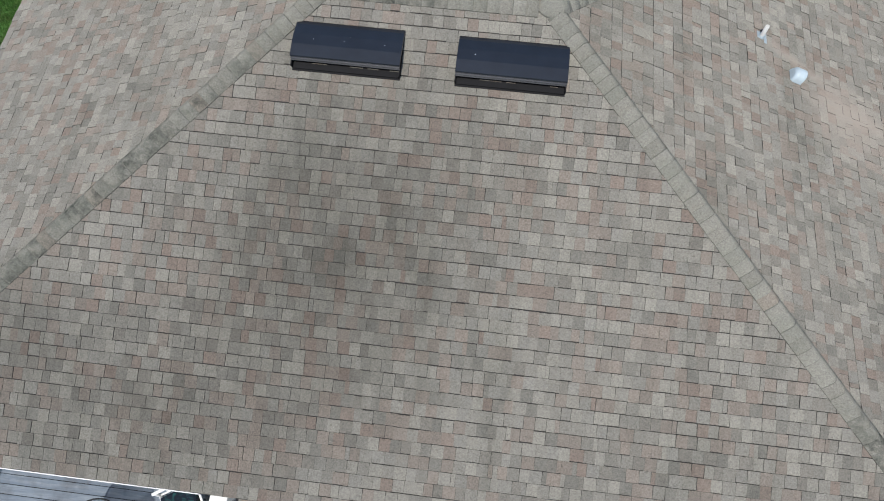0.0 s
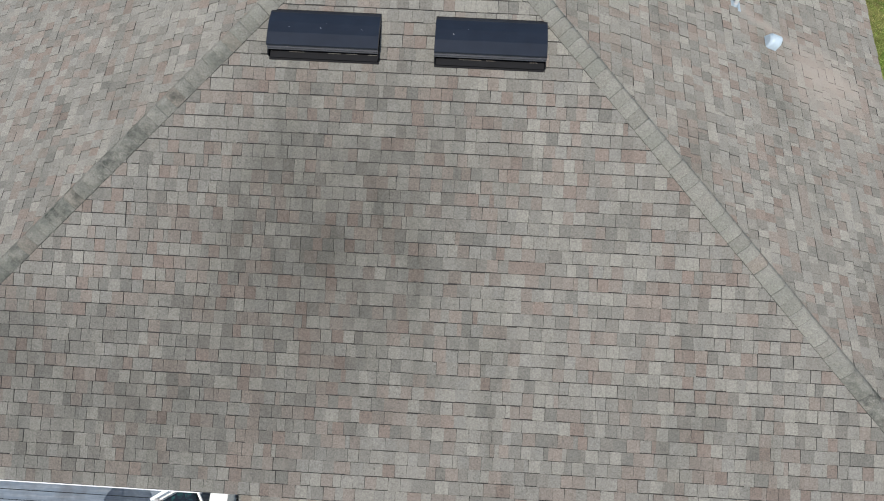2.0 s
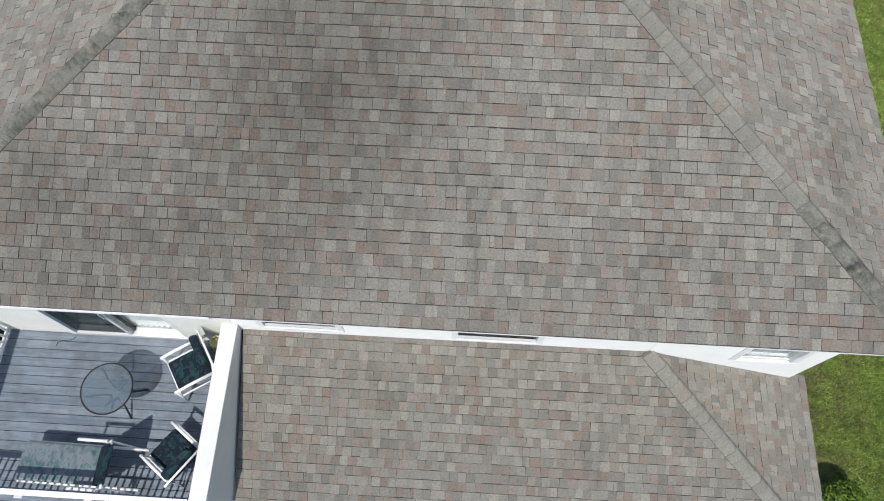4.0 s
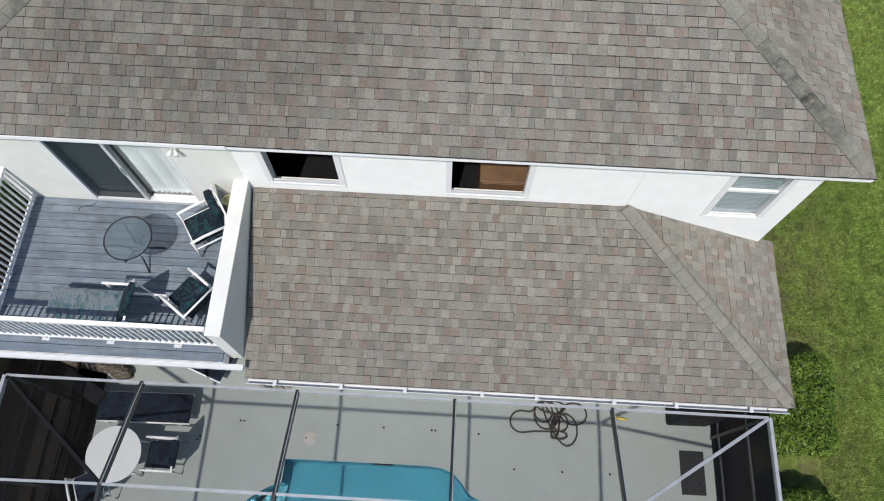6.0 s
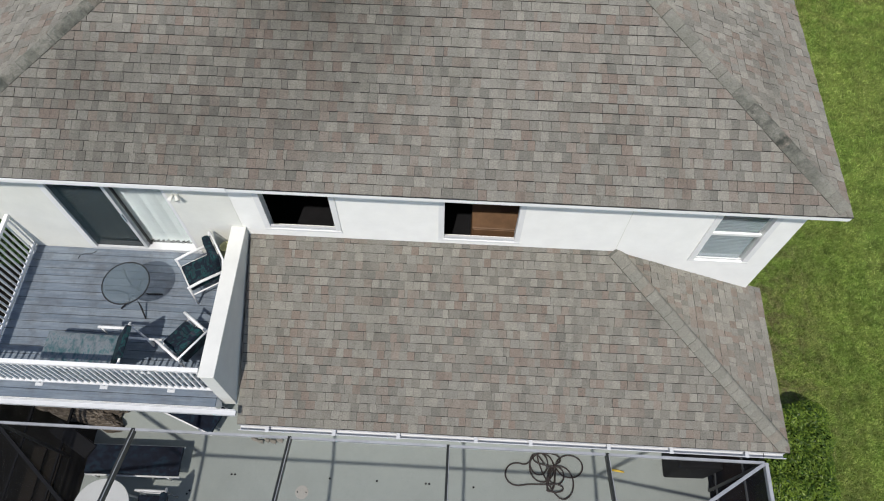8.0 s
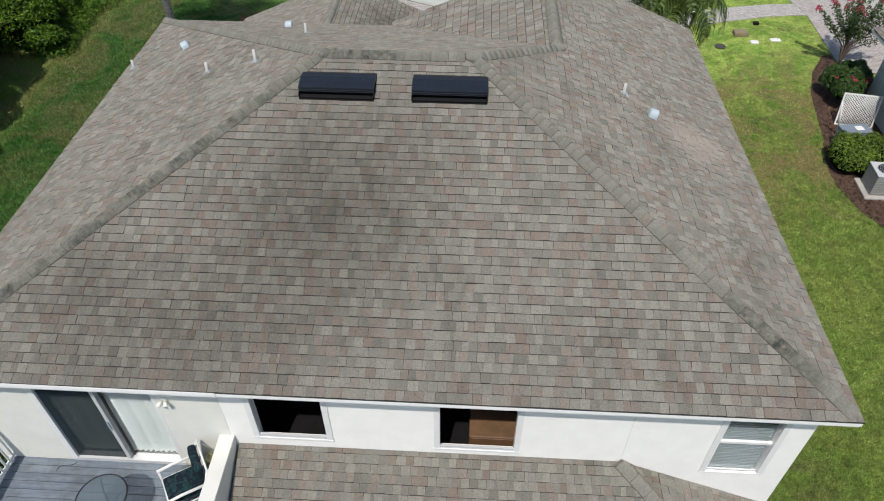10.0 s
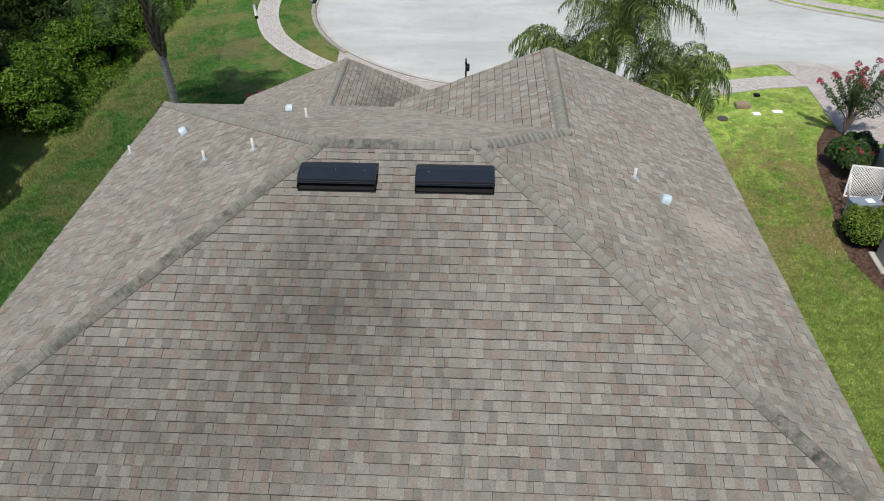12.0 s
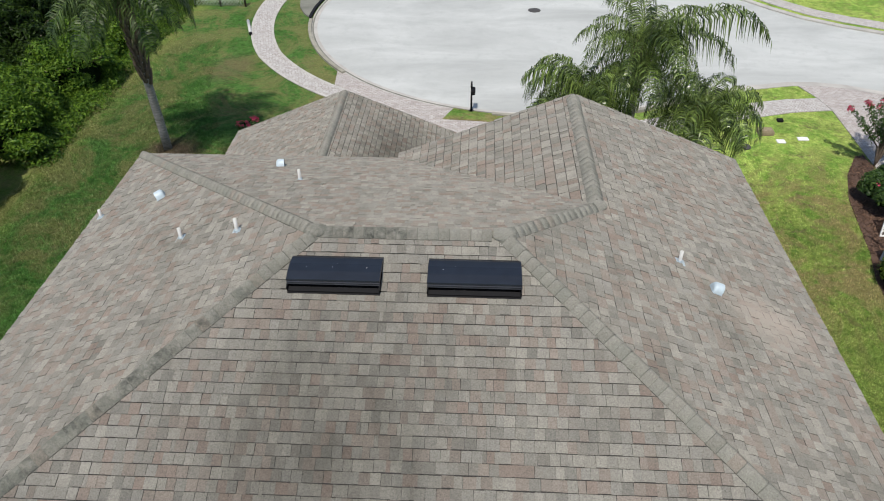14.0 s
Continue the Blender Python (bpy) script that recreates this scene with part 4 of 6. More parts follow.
def sun_lounger(at, turn, cloth, label, back_tilt, length=1.75):
    """Lounger; head end at +x."""
    c = thing("sun_lounger", label, "lounger", at, turn)
    hinge = length * 0.5 - 0.62 if back_tilt > 5 else length * 0.5
    part("mattress", soft_box(-length / 2, hinge, -0.27, 0.27, 0.33, 0.41, 0.03), cloth, c)
    if back_tilt > 5:
        bm = soft_box(0.0, 0.62, -0.27, 0.27, -0.04, 0.05, 0.03)
        bmesh.ops.transform(bm, matrix=pose(hinge, 0, 0.38, 0, -back_tilt, 0), verts=bm.verts)
        part("backrest", bm, MAT["fabric"], c)
        ex, ez = hinge + 0.6 * math.cos(radians(back_tilt)), 0.36 + 0.62 * math.sin(radians(back_tilt))
        for sy in (-1, 1):
            part("back_rail", bar([(hinge, sy * 0.31, 0.34), (ex, sy * 0.31, ez)], 0.018, 8), MAT["white"], c)
            part("armrest", bar([(hinge - 0.32, sy * 0.33, 0.56), (hinge + 0.12, sy * 0.33, 0.58)], 0.024, 8), MAT["white"], c)
            part("arm_post", bar([(hinge - 0.28, sy * 0.33, 0.55), (hinge - 0.28, sy * 0.33, 0.31)], 0.016, 8), MAT["white"], c)
            part("brace", bar([(ex - 0.05, sy * 0.31, ez - 0.08), (ex + 0.05, sy * 0.31, 0.01)], 0.015, 8), MAT["white"], c)
        part("head_rail", bar([(ex, -0.31, ez), (ex, 0.31, ez)], 0.018, 8), MAT["white"], c)
    for sy in (-1, 1):
        part("side_rail", bar([(-length / 2, sy * 0.275, 0.31), (length / 2, sy * 0.275, 0.31)], 0.02, 8), MAT["white"], c)
        for x in (-length / 2 + 0.12, length / 2 - 0.25):
            part("leg", bar([(x, sy * 0.275, 0.30), (x, sy * 0.275, 0.0)], 0.018, 8), MAT["white"], c)
    part("foot_rail", bar([(-length / 2, -0.275, 0.31), (-length / 2, 0.275, 0.31)], 0.02, 8), MAT["white"], c)
    return c


patio_chair((-3.50, 0.36, FZ + 0.006), -57, MAT["fabric"], "white-framed armchair with dark teal floral cushions beside the parapet", "balcony chairs", 10)
patio_chair((-3.48, -0.85, FZ + 0.006), -126, MAT["fabric"], "white-framed armchair with dark floral cushions turned to the table", "balcony chairs", 10)
sun_lounger((-4.77, -1.09, FZ + 0.006), -1, MAT["faded"], "white-framed sun lounger with a faded teal floral mattress, backrest raised", 58, 1.78)

table = thing("glass_table", "small round smoked-glass table with bent dark metal legs", "table", (-4.52, -0.05, FZ + 0.003))
part("glass_top", disc(bmesh.new(), (0, 0), 0.365, 0.70, 0.708, 40), MAT["smoke"], table, "smoked glass disc")
part("rim", tube(bmesh.new(), [(0.368 * math.cos(a), 0.368 * math.sin(a), 0.704) for a in (k * math.tau / 36 for k in range(36))], 0.012, 6, closed=True), MAT["rubber"], table)
for k in range(4):
    a = radians(25 + 90 * k)
    ca, sa = math.cos(a), math.sin(a)
    part("leg", bar([(0.33 * ca, 0.33 * sa, 0.69), (0.20 * ca, 0.20 * sa, 0.60), (0.08 * ca, 0.08 * sa, 0.38), (0.16 * ca, 0.16 * sa, 0.16), (0.34 * ca, 0.34 * sa, 0.0)], 0.014, 8), MAT["rubber"], table)

wire = thing("cable", "thin dark cable lying on the deck by the door", "cable", (-5.55, 0.86, FZ + 0.006))
part("cord", bar([(0.0, 0.0, 0.0), (-0.07, -0.06, 0.0), (-0.20, -0.07, 0.0), (-0.27, -0.11, 0.0), (-0.28, -0.17, 0.0)], 0.005, 5), MAT["rubber"], wire)

urn = thing("ceramic_pot", "pale yellow ceramic pot on a stand in the balcony corner", "pot", (-3.12, 0.76, FZ + 0.003))
bm = bmesh.new()
rows = [(0.06, 0.0), (0.09, 0.05), (0.12, 0.15), (0.115, 0.24), (0.085, 0.30), (0.10, 0.33), (0.08, 0.33), (0.07, 0.28)]
rings = [[bm.verts.new((r * math.cos(k * math.tau / 18), r * math.sin(k * math.tau / 18), z + 0.25)) for k in range(18)] for r, z in rows]
for p0, p1 in zip(rings, rings[1:]):
    for k in range(18):
        bm.faces.new((p0[k], p0[(k + 1) % 18], p1[(k + 1) % 18], p1[k])).smooth = True
bm.faces.new(rings[-1])
part("body", bm, MAT["lemon"], urn)
part("stand", disc(disc(bmesh.new(), (0, 0), 0.13, 0.23, 0.25, 16), (0, 0), 0.03, 0.0, 0.23, 10), MAT["rubber"], urn)

lamp = thing("wall_lamp", "small cream twin floodlight on the stucco wall", "wall lamp", (-3.57, WY - 0.03, 5.10))
part("base_plate", disc(bmesh.new(), (0, 0), 0.055, -0.012, 0.012, 16), MAT["cream"], lamp).matrix_basis = pose(0, 0.015, 0, 90, 0, 0)
for sx in (-1, 1):
    bm = bmesh.new()
    tube(bm, [(sx * 0.02, -0.01, 0), (sx * 0.045, -0.05, -0.01), (sx * 0.06, -0.095, -0.03)], 0.020, 10, 0.040)
    part("lamp_head", bm, MAT["cream"], lamp)


# ---- pool terrace ----
POOL = [(-3.75, -5.2), (-3.62, -4.5), (-3.38, -4.0), (-3.03, -3.62), (-2.66, -3.38), (-2.47, -3.34), (-2.45, -3.28), (-2.44, -2.93), (-2.44, -2.88), (-2.38, -2.87), (-1.3, -2.87), (-0.3, -2.86), (0.5, -2.86), (0.78, -2.95), (0.98, -3.12),
        (1.12, -3.34), (1.40, -3.46), (2.2, -3.47), (3.2, -3.46), (3.95, -3.44), (4.35, -3.6), (4.5, -4.0), (4.5, -6.8), (4.2, -7.1), (-3.2, -7.1), (-3.7, -6.7)]
for _ in range(2):             # round the corners
    POOL = [(a[0] + (b[0] - a[0]) * f, a[1] + (b[1] - a[1]) * f) for a, b in zip(POOL, POOL[1:] + POOL[:1]) for f in (0.25, 0.75)]
DZ = 0.05
bm = bmesh.new()
es = []
for loop in ([(-6.22, -9.5), (5.86, -9.5), (5.86, 0.928), (-6.22, 0.928)], POOL):
    vs = [bm.verts.new((x, y, DZ)) for x, y in loop]
    es += [bm.edges.new((vs[i], vs[(i + 1) % len(vs)])) for i in range(len(vs))]
bmesh.ops.triangle_fill(bm, use_beauty=True, edges=es)
for f in bm.faces:
    if f.normal.z < 0:
        f.normal_flip()
deck_ob = tagged(part("pool_terrace", bm, MAT["deck"]), "pale painted concrete terrace round the pool", "terrace", kind="structure")
pool = thing("swimming_pool", "free-form swimming pool with blue plaster and clear water", "pool")
bm = bmesh.new()
top = [bm.verts.new((x, y, DZ)) for x, y in POOL]
low = [bm.verts.new((x, y, -0.62)) for x, y in POOL]
for i in range(len(POOL)):
    j = (i + 1) % len(POOL)
    bm.faces.new((top[j], top[i], low[i], low[j]))
bm.faces.new(low)
part("basin", bm, MAT["plaster"], pool)
bm = bmesh.new()
bm.faces.new([bm.verts.new((x, y, -0.07)) for x, y in POOL])
w = part("water", bm, MAT["water"], pool)
w.visible_shadow = False
bm = bmesh.new()
n = len(POOL)
outs, ins = [], []
for i, (x, y) in enumerate(POOL):
    a, b = Vector(POOL[i - 1]), Vector(POOL[(i + 1) % n])
    d = (b - a).normalized()
    nrm = Vector((-d.y, d.x))
    outs.append(((x + nrm.x * 0.03, y + nrm.y * 0.03)))
    ins.append((x - nrm.x * 0.012, y - nrm.y * 0.012))
for i in range(n):
    j = (i + 1) % n
    q = [bm.verts.new((*p, z)) for p, z in ((outs[i], DZ + 0.006), (outs[j], DZ + 0.006), (ins[j], DZ + 0.004), (ins[i], DZ + 0.004))]
    bm.faces.new(q)
part("coping", bm, MAT["deck"], pool)
for xs, z in ((-2.98, -0.22), (-2.66, -0.36), (-2.42, -0.49)):
    edge = [(min(x, xs), y) for x, y in POOL if x < xs + 0.25 and y < -3.2]
    bm = bmesh.new()
    slab(bm, [(x + 0.004, y, z) for x, y in edge], 0.12)
    bmesh.ops.recalc_face_normals(bm, faces=bm.faces)
    part("step", bm, MAT["shelf"], pool, "plaster step tinted paler for the shallow water")
part("skimmer", boxes((-0.75, -0.35, -2.895, -2.872, -0.06, 0.02)), MAT["flat_black"], pool)

for x, y in ((-3.40, -2.22), (-3.33, -2.22), (-4.18, -2.62), (-4.14, -2.56), (-1.5, -2.2), (-0.59, -2.2), (0.35, -2.2), (0.42, -2.2), (1.27, -2.22), (1.97, -2.84), (2.89, -2.84), (3.80, -2.83), (4.64, -3.20)):
    tagged(part("deck_anchor", disc(bmesh.new(), (x, y), 0.020, DZ + 0.001, DZ + 0.008, 10), MAT["flat_black"]), "small black anchor plug set in the terrace", "anchor", "terrace anchors")
lid = thing("skimmer_lid", "round white skimmer lid with two finger holes", "lid", (-2.0, -2.48, DZ + 0.001))
part("plate", disc(bmesh.new(), (0, 0), 0.125, 0.0, 0.010, 28), MAT["kerb"], lid)
for sx in (-1, 1):
    part("finger_hole", disc(bmesh.new(), (sx * 0.085, 0), 0.014, 0.0105, 0.012, 10), MAT["flat_black"], lid)

# coiled hose
pts = [(0.18 - 0.09 * k, -0.16 - 0.006 * k, 0.016) for k in range(6)]
LOOPS = ((-0.50, -0.03, 0.22, 0.20, 5.6, 0.86), (-0.07, 0.10, 0.23, 0.26, 2.7, 1.5), (0.41, 0.14, 0.25, 0.20, 3.6, 1.2), (0.24, -0.14, 0.25, 0.30, 4.4, 1.1),
         (-0.12, 0.16, 0.17, 0.20, 2.4, 1.2), (0.17, -0.02, 0.15, 0.16, 3.0, 1.4), (0.02, 0.24, 0.26, 0.11, 5.0, 1.1), (0.15, -0.23, 0.15, 0.07, 3.3, 1.2), (0.06, -0.05, 0.10, 0.26, 1.2, 0.6))
for i, (cx, cy, rx, ry, start, turns) in enumerate(LOOPS):
    for k in range(int(26 * turns)):
        a = start - k * math.tau / 26
        pts.append((cx + rx * math.cos(a), cy + ry * math.sin(a), 0.016 + 0.004 * i + 0.010 * abs(math.sin(k * 0.7))))
for _ in range(6):             # ease the hose from loop to loop
    pts = [pts[0]] + [tuple((a[q] + 2 * b[q] + c[q]) / 4 for q in range(3)) for a, b, c in zip(pts, pts[1:], pts[2:])] + [pts[-1]]
hose = thing("garden_hose", "coiled brown garden hose lying on the terrace", "hose", (2.66, -1.90, DZ + 0.002))
part("coil", tube(bmesh.new(), [(x * 1.12, y * 1.15, z) for x, y, z in pts], 0.015, 6), MAT["hose"], hose)
noodle = thing("pool_toy", "short yellow foam toy on the terrace", "pool toy", (4.03, -1.77, DZ + 0.045), -8)
part("body", bar([(-0.14, 0, -0.018), (0.06, 0, -0.018), (0.15, 0, -0.018)], 0.026, 10, 0.012), MAT["yellow"], noodle)
mat_ob = thing("rubber_mat", "dark grey rubber mat with round holes", "mat", (5.38, -2.72, DZ + 0.001))
part("sheet", soft_box(-0.23, 0.23, -0.40, 0.40, 0.0, 0.025, 0.006, 1), MAT["rubber"], mat_ob)
for i in range(3):
    for j in range(6):
        part("hole", disc(bmesh.new(), (-0.14 + i * 0.14, -0.32 + j * 0.13), 0.017, 0.0255, 0.027, 8), MAT["flat_black"], mat_ob)
cover = thing("grill_cover", "black cloth cover over a barbecue beside the wall", "cover", (5.36, -1.58, DZ + 0.001))
bm = soft_box(-0.42, 0.40, -0.26, 0.30, 0.0, 0.95, 0.06, 3)
for v in bm.verts:
    v.co.x += 0.03 * noise.noise(v.co * 6)
    v.co.y += 0.03 * noise.noise(v.co * 5 + Vector((3, 1, 2)))
part("cloth", bm, MAT["flat_black"], cover)

sun_lounger((-5.17, -2.12, DZ), 1, MAT["navy"], "white-framed lounger with a dark navy mattress laid flat", 0, 1.78)
rt = thing("round_table", "round white patio table with a hole for a parasol", "table", (-5.41, -3.04, DZ))
part("tabletop", disc(bmesh.new(), (0, 0), 0.50, 0.70, 0.73, 44), MAT["table"], rt)
part("parasol_hole", disc(bmesh.new(), (0, 0), 0.022, 0.7305, 0.732, 12), MAT["flat_black"], rt)
for k in range(4):
    a = radians(45 + 90 * k)
    part("leg", bar([(0.38 * math.cos(a), 0.38 * math.sin(a), 0.70), (0.44 * math.cos(a), 0.44 * math.sin(a), 0.0)], 0.02, 8), MAT["white"], rt)
patio_chair((-4.66, -2.98, DZ), 90 + 180, MAT["navy"], "white-framed armchair with navy cushions drawn up to the round table", "terrace chairs")
patio_chair((-5.86, -3.62, DZ), 205, MAT["navy"], "white-framed armchair with navy cushions beside the round table", "terrace chairs")
sun_lounger((-4.48, -1.02, DZ), -21, MAT["navy"], "white-framed lounger with a dark navy mattress pushed under the balcony", 0, 1.6)

rocks = random.Random(5)


def ledge_rock(x, y, z, length, width, height, turn):
    """A long layered boulder."""
    bm = bmesh.new()
    bmesh.ops.create_icosphere(bm, subdivisions=4, radius=1)
    o = Vector((rocks.random() * 9, rocks.random() * 9, rocks.random() * 9))
    for v in bm.verts:
        p = v.co.copy()
        d = 1 + 0.30 * noise.noise(p * 1.4 + o) + 0.16 * noise.noise(Vector((p.x * 2, p.y * 7, p.z * 9)) + o)
        v.co = Vector((p.x * length * d, p.y * width * d, max(p.z * height * d, -0.3 * height)))
    ob = part("rock", bm, MAT["ledge"])
    ob.matrix_basis = pose(x, y, z, 0, 0, turn)
    return tagged(ob, "long layered brown-grey boulder edging the terrace", "rock", "rock ledge")


for x, y, l, wd, ht in ((-7.45, -0.98, 0.50, 0.20, 0.30), (-6.85, -1.14, 0.48, 0.20, 0.30), (-6.35, -1.26, 0.42, 0.18, 0.26), (-5.98, -1.38, 0.30, 0.16, 0.22), (-6.15, -1.02, 0.46, 0.18, 0.34)):
    ledge_rock(x, y, DZ + 0.08, l, wd, ht, -15 + rocks.uniform(-4, 4))
bench = thing("storage_bench", "low black storage bench beside the boulders", "bench", (-6.42, -1.80, DZ), -29)
part("body", soft_box(-0.46, 0.46, -0.13, 0.13, 0.0, 0.42, 0.02, 2), MAT["flat_black"], bench)
part("lid", soft_box(-0.48, 0.48, -0.145, 0.145, 0.421, 0.46, 0.012, 1), MAT["flat_black"], bench)


def edging_stone(x, y, s):
    """A flat pale stone of the strip along the wall."""
    bm = soft_box(-s, s, -s * 0.55, s * 0.55, 0.0, 0.05 + rocks.uniform(0, 0.03), 0.018, 1)
    for v in bm.verts:
        v.co += Vector((noise.noise(v.co * 9 + Vector((x, y, 0))), noise.noise(v.co * 9 + Vector((y, x, 4))), 0)) * 0.035
    ob = part("edging_stone", bm, MAT["palestone"])
    ob.matrix_basis = pose(x, y, DZ, 0, 0, rocks.uniform(-14, 14))
    return tagged(ob, "flat pale beige stone of the edging along the wall", "stone", "edging stones")


for k in range(11):
    edging_stone(2.08 + 0.115 * k, -1.27 + rocks.uniform(-0.04, 0.04), rocks.uniform(0.055, 0.085))
for k in range(13):
    edging_stone(3.42 + 0.15 * k + rocks.uniform(-0.03, 0.03), -1.26 + rocks.uniform(-0.06, 0.06), rocks.uniform(0.035, 0.070))
for k in range(5):
    edging_stone(-3.06 + 0.125 * k, -1.55 + rocks.uniform(-0.03, 0.03), rocks.uniform(0.05, 0.075))

# ---- screen enclosure over the pool ----
cage = thing("pool_enclosure", "pool screen enclosure of grey metal beams and insect mesh", "screen enclosure")
Z0, Z1, Y0, Y1, Y2 = 2.60, 3.25, -2.05, -3.66, -8.6
XS = (-6.62, -4.36, -1.82, 0.735, 3.275, 5.80)


def beam(name, a, b, w, h, material, label=""):
    """A rectangular hollow beam, seen from outside."""
    a, b = Vector(a), Vector(b)
    d = (b - a).normalized()
    side = d.cross(Vector((0, 0, 1)))
    side = side.normalized() if side.length > 1e-3 else Vector((1, 0, 0))
    up = side.cross(d).normalized()
    bm = bmesh.new()
    q = [[bm.verts.new(p + side * sx * w / 2 + up * sz * h / 2) for sx, sz in ((-1, -1), (1, -1), (1, 1), (-1, 1))] for p in (a, b)]
    bm.faces.new(q[0][::-1])
    bm.faces.new(q[1])
    for i in range(4):
        bm.faces.new((q[0][i], q[0][(i + 1) % 4], q[1][(i + 1) % 4], q[1][i]))
    bmesh.ops.recalc_face_normals(bm, faces=bm.faces)
    return part(name, bm, material, cage, label)


def roof_z(x, y):
    """The screen roof is hipped: low along the house and both ends, flat in the middle."""
    return Z0 if y == Y0 or x in (XS[0], XS[-1]) else Z1


ROWS = (Y0, Y1, -6.1, Y2)
for x in XS:
    edge = x in (XS[0], XS[-1])
    mt = MAT["alu"] if edge else MAT["bronze"]
    if edge:
        beam("eave_beam", (x, Y0, Z0), (x, Y2, Z0), 0.055, 0.09, mt)
    else:
        beam("rafter", (x, Y0, Z0), (x, Y1, Z1), 0.052, 0.11, mt)
        beam("rafter", (x, Y1, Z1), (x, Y2, Z1), 0.052, 0.11, mt)
        # added pale strip that stands in for the sky's highlight on the rafter
        beam("rafter_highlight", (x + 0.018, Y0, Z0 + 0.060), (x + 0.018, Y1, Z1 + 0.060), 0.012, 0.010, MAT["alu"])
    beam("post", (x, Y2, roof_z(x, Y2)), (x, Y2, DZ), 0.055, 0.09, mt)
for i in range(5):
    xa, xb = XS[i], XS[i + 1]
    for y in ROWS:
        beam("purlin", (xa + 0.03, y, roof_z(xa, y) + 0.02), (xb - 0.03, y, roof_z(xb, y) + 0.02), 0.040, 0.050, MAT["alu"])
    for ya, yb in zip(ROWS, ROWS[1:]):
        q = [(x, y + s, roof_z(x, y)) for x, y, s in ((xa, ya, -0.03), (xa, yb, 0.03), (xb, yb, 0.03), (xb, ya, -0.03))]
        if ya == Y0 and i in (0, 4):
            halves = ((q[0], q[1], q[2]), (q[0], q[2], q[3])) if i == 0 else ((q[3], q[0], q[1]), (q[3], q[1], q[2]))
        else:
            halves = (q,)
        for face in halves:
            bm = bmesh.new()
            bm.faces.new([bm.verts.new(p) for p in face])
            part("mesh_panel", bm, MAT["screen"], cage, "dark insect mesh panel")
beam("hip_beam", (XS[-1] - 0.05, Y0 - 0.03, Z0 + 0.03), (XS[-2] + 0.05, Y1 + 0.03, Z1), 0.05, 0.05, MAT["alu"])
beam("hip_beam", (XS[0] + 0.05, Y0 - 0.03, Z0 + 0.03), (XS[1] - 0.05, Y1 + 0.03, Z1), 0.05, 0.05, MAT["flat_black"])
for x, inner in ((XS[0], 1), (XS[-1], -1)):
    for y in ROWS[:3]:
        beam("post", (x, y, Z0 - 0.06), (x, y, DZ), 0.05, 0.05, MAT["bronze"])
    for z in (0.45, 1.74):
        beam("side_rail", (x, -1.14, z), (x, Y2, z), 0.045, 0.045, MAT["rail_grey" if inner < 0 else "flat_black"])
    bm = bmesh.new()
    bm.faces.new([bm.verts.new(p) for p in ((x, -1.13, DZ), (x, Y2, DZ), (x, Y2, Z0), (x, -1.13, Z0))])
    part("mesh_panel", bm, MAT["dense_screen" if inner > 0 else "blind_screen"], cage, "dense dark mesh side panel")


# ---- roof vents and pipes ----
def slope_place(x, y, which):
    """A spot on one of the main slopes, with the slope's own axes: y up the slope."""
    n = {"back": Vector((0, -SB, 1)), "front": Vector((0, SF, 1)), "left": Vector((-SL, 0, 1)), "right": Vector((SR, 0, 1))}[which].normalized()
    z = {"back": S2 + SB * (y - YB), "front": S2 + SF * (YF - y), "left": S2 + SL * (x - XL), "right": S2 + SR * (XR - x)}[which]
    side = {"back": Vector((1, 0, 0)), "front": Vector((-1, 0, 0)), "left": Vector((0, -1, 0)), "right": Vector((0, 1, 0))}[which]
    up = n.cross(side)
    return Matrix.Translation((x, y, z)) @ Matrix((side, up, n)).transposed().to_4x4()


def roof_vent(x, y):
    v = new("roof_vent")
    v.matrix_basis = slope_place(x, y, "back") @ Matrix.Translation((0, 0, 0.011))
    tagged(v, "black metal off-ridge roof vent spotted with white bird droppings", "roof vent", "attic vents")
    part("flange", boxes((-0.61, 0.61, -0.215, 0.35, -0.004, 0.004)), MAT["flat_black"], v)
    bm = bmesh.new()
    prof = [(0.34, 0.008), (0.30, 0.045), (0.18, 0.105), (0.05, 0.145), (-0.09, 0.165), (-0.10, 0.150), (-0.10, 0.137), (0.32, 0.005)]
    ends = [[bm.verts.new((sx, a, b)) for a, b in prof] for sx in (-0.61, 0.61)]
    bm.faces.new(ends[0])
    bm.faces.new(ends[1][::-1])
    for i in range(len(prof)):
        j = (i + 1) % len(prof)
        bm.faces.new((ends[0][j], ends[0][i], ends[1][i], ends[1][j]))
    part("hood", bm, MAT["black"], v, "satin black sloping hood")
    for k, (y0, z) in enumerate(((-0.118, 0.128), (-0.128, 0.105))):
        part("louvre", boxes((-0.608, 0.608, y0, y0 + 0.03, z - 0.012, z)), MAT["black"], v)
    part("grille", boxes((-0.60, 0.60, -0.085, -0.08, 0.005, 0.137)), MAT["flat_black"], v)
    for sx in (-1, 1):
        part("end_plate", boxes((sx * 0.604 - 0.006, sx * 0.604 + 0.006, -0.19, -0.02, 0.005, 0.10)), MAT["flat_black"], v)
    part("apron", boxes((-0.595, 0.595, -0.195, -0.13, 0.005, 0.035)), MAT["flat_black"], v)
    dr = random.Random(int(x * 100) + 300)
    for k in range(5):
        px, py = dr.uniform(-0.5, 0.5), dr.choice((0.21, 0.18, 0.12, 0.05))
        pz = 0.105 + (0.16 - py) * 0.36
        bm = disc(bmesh.new(), (px, py), dr.uniform(0.002, 0.0055), pz, pz + 0.006, 7)
        part("dropping", bm, MAT["white"], v)


roof_vent(-1.40, 5.17)
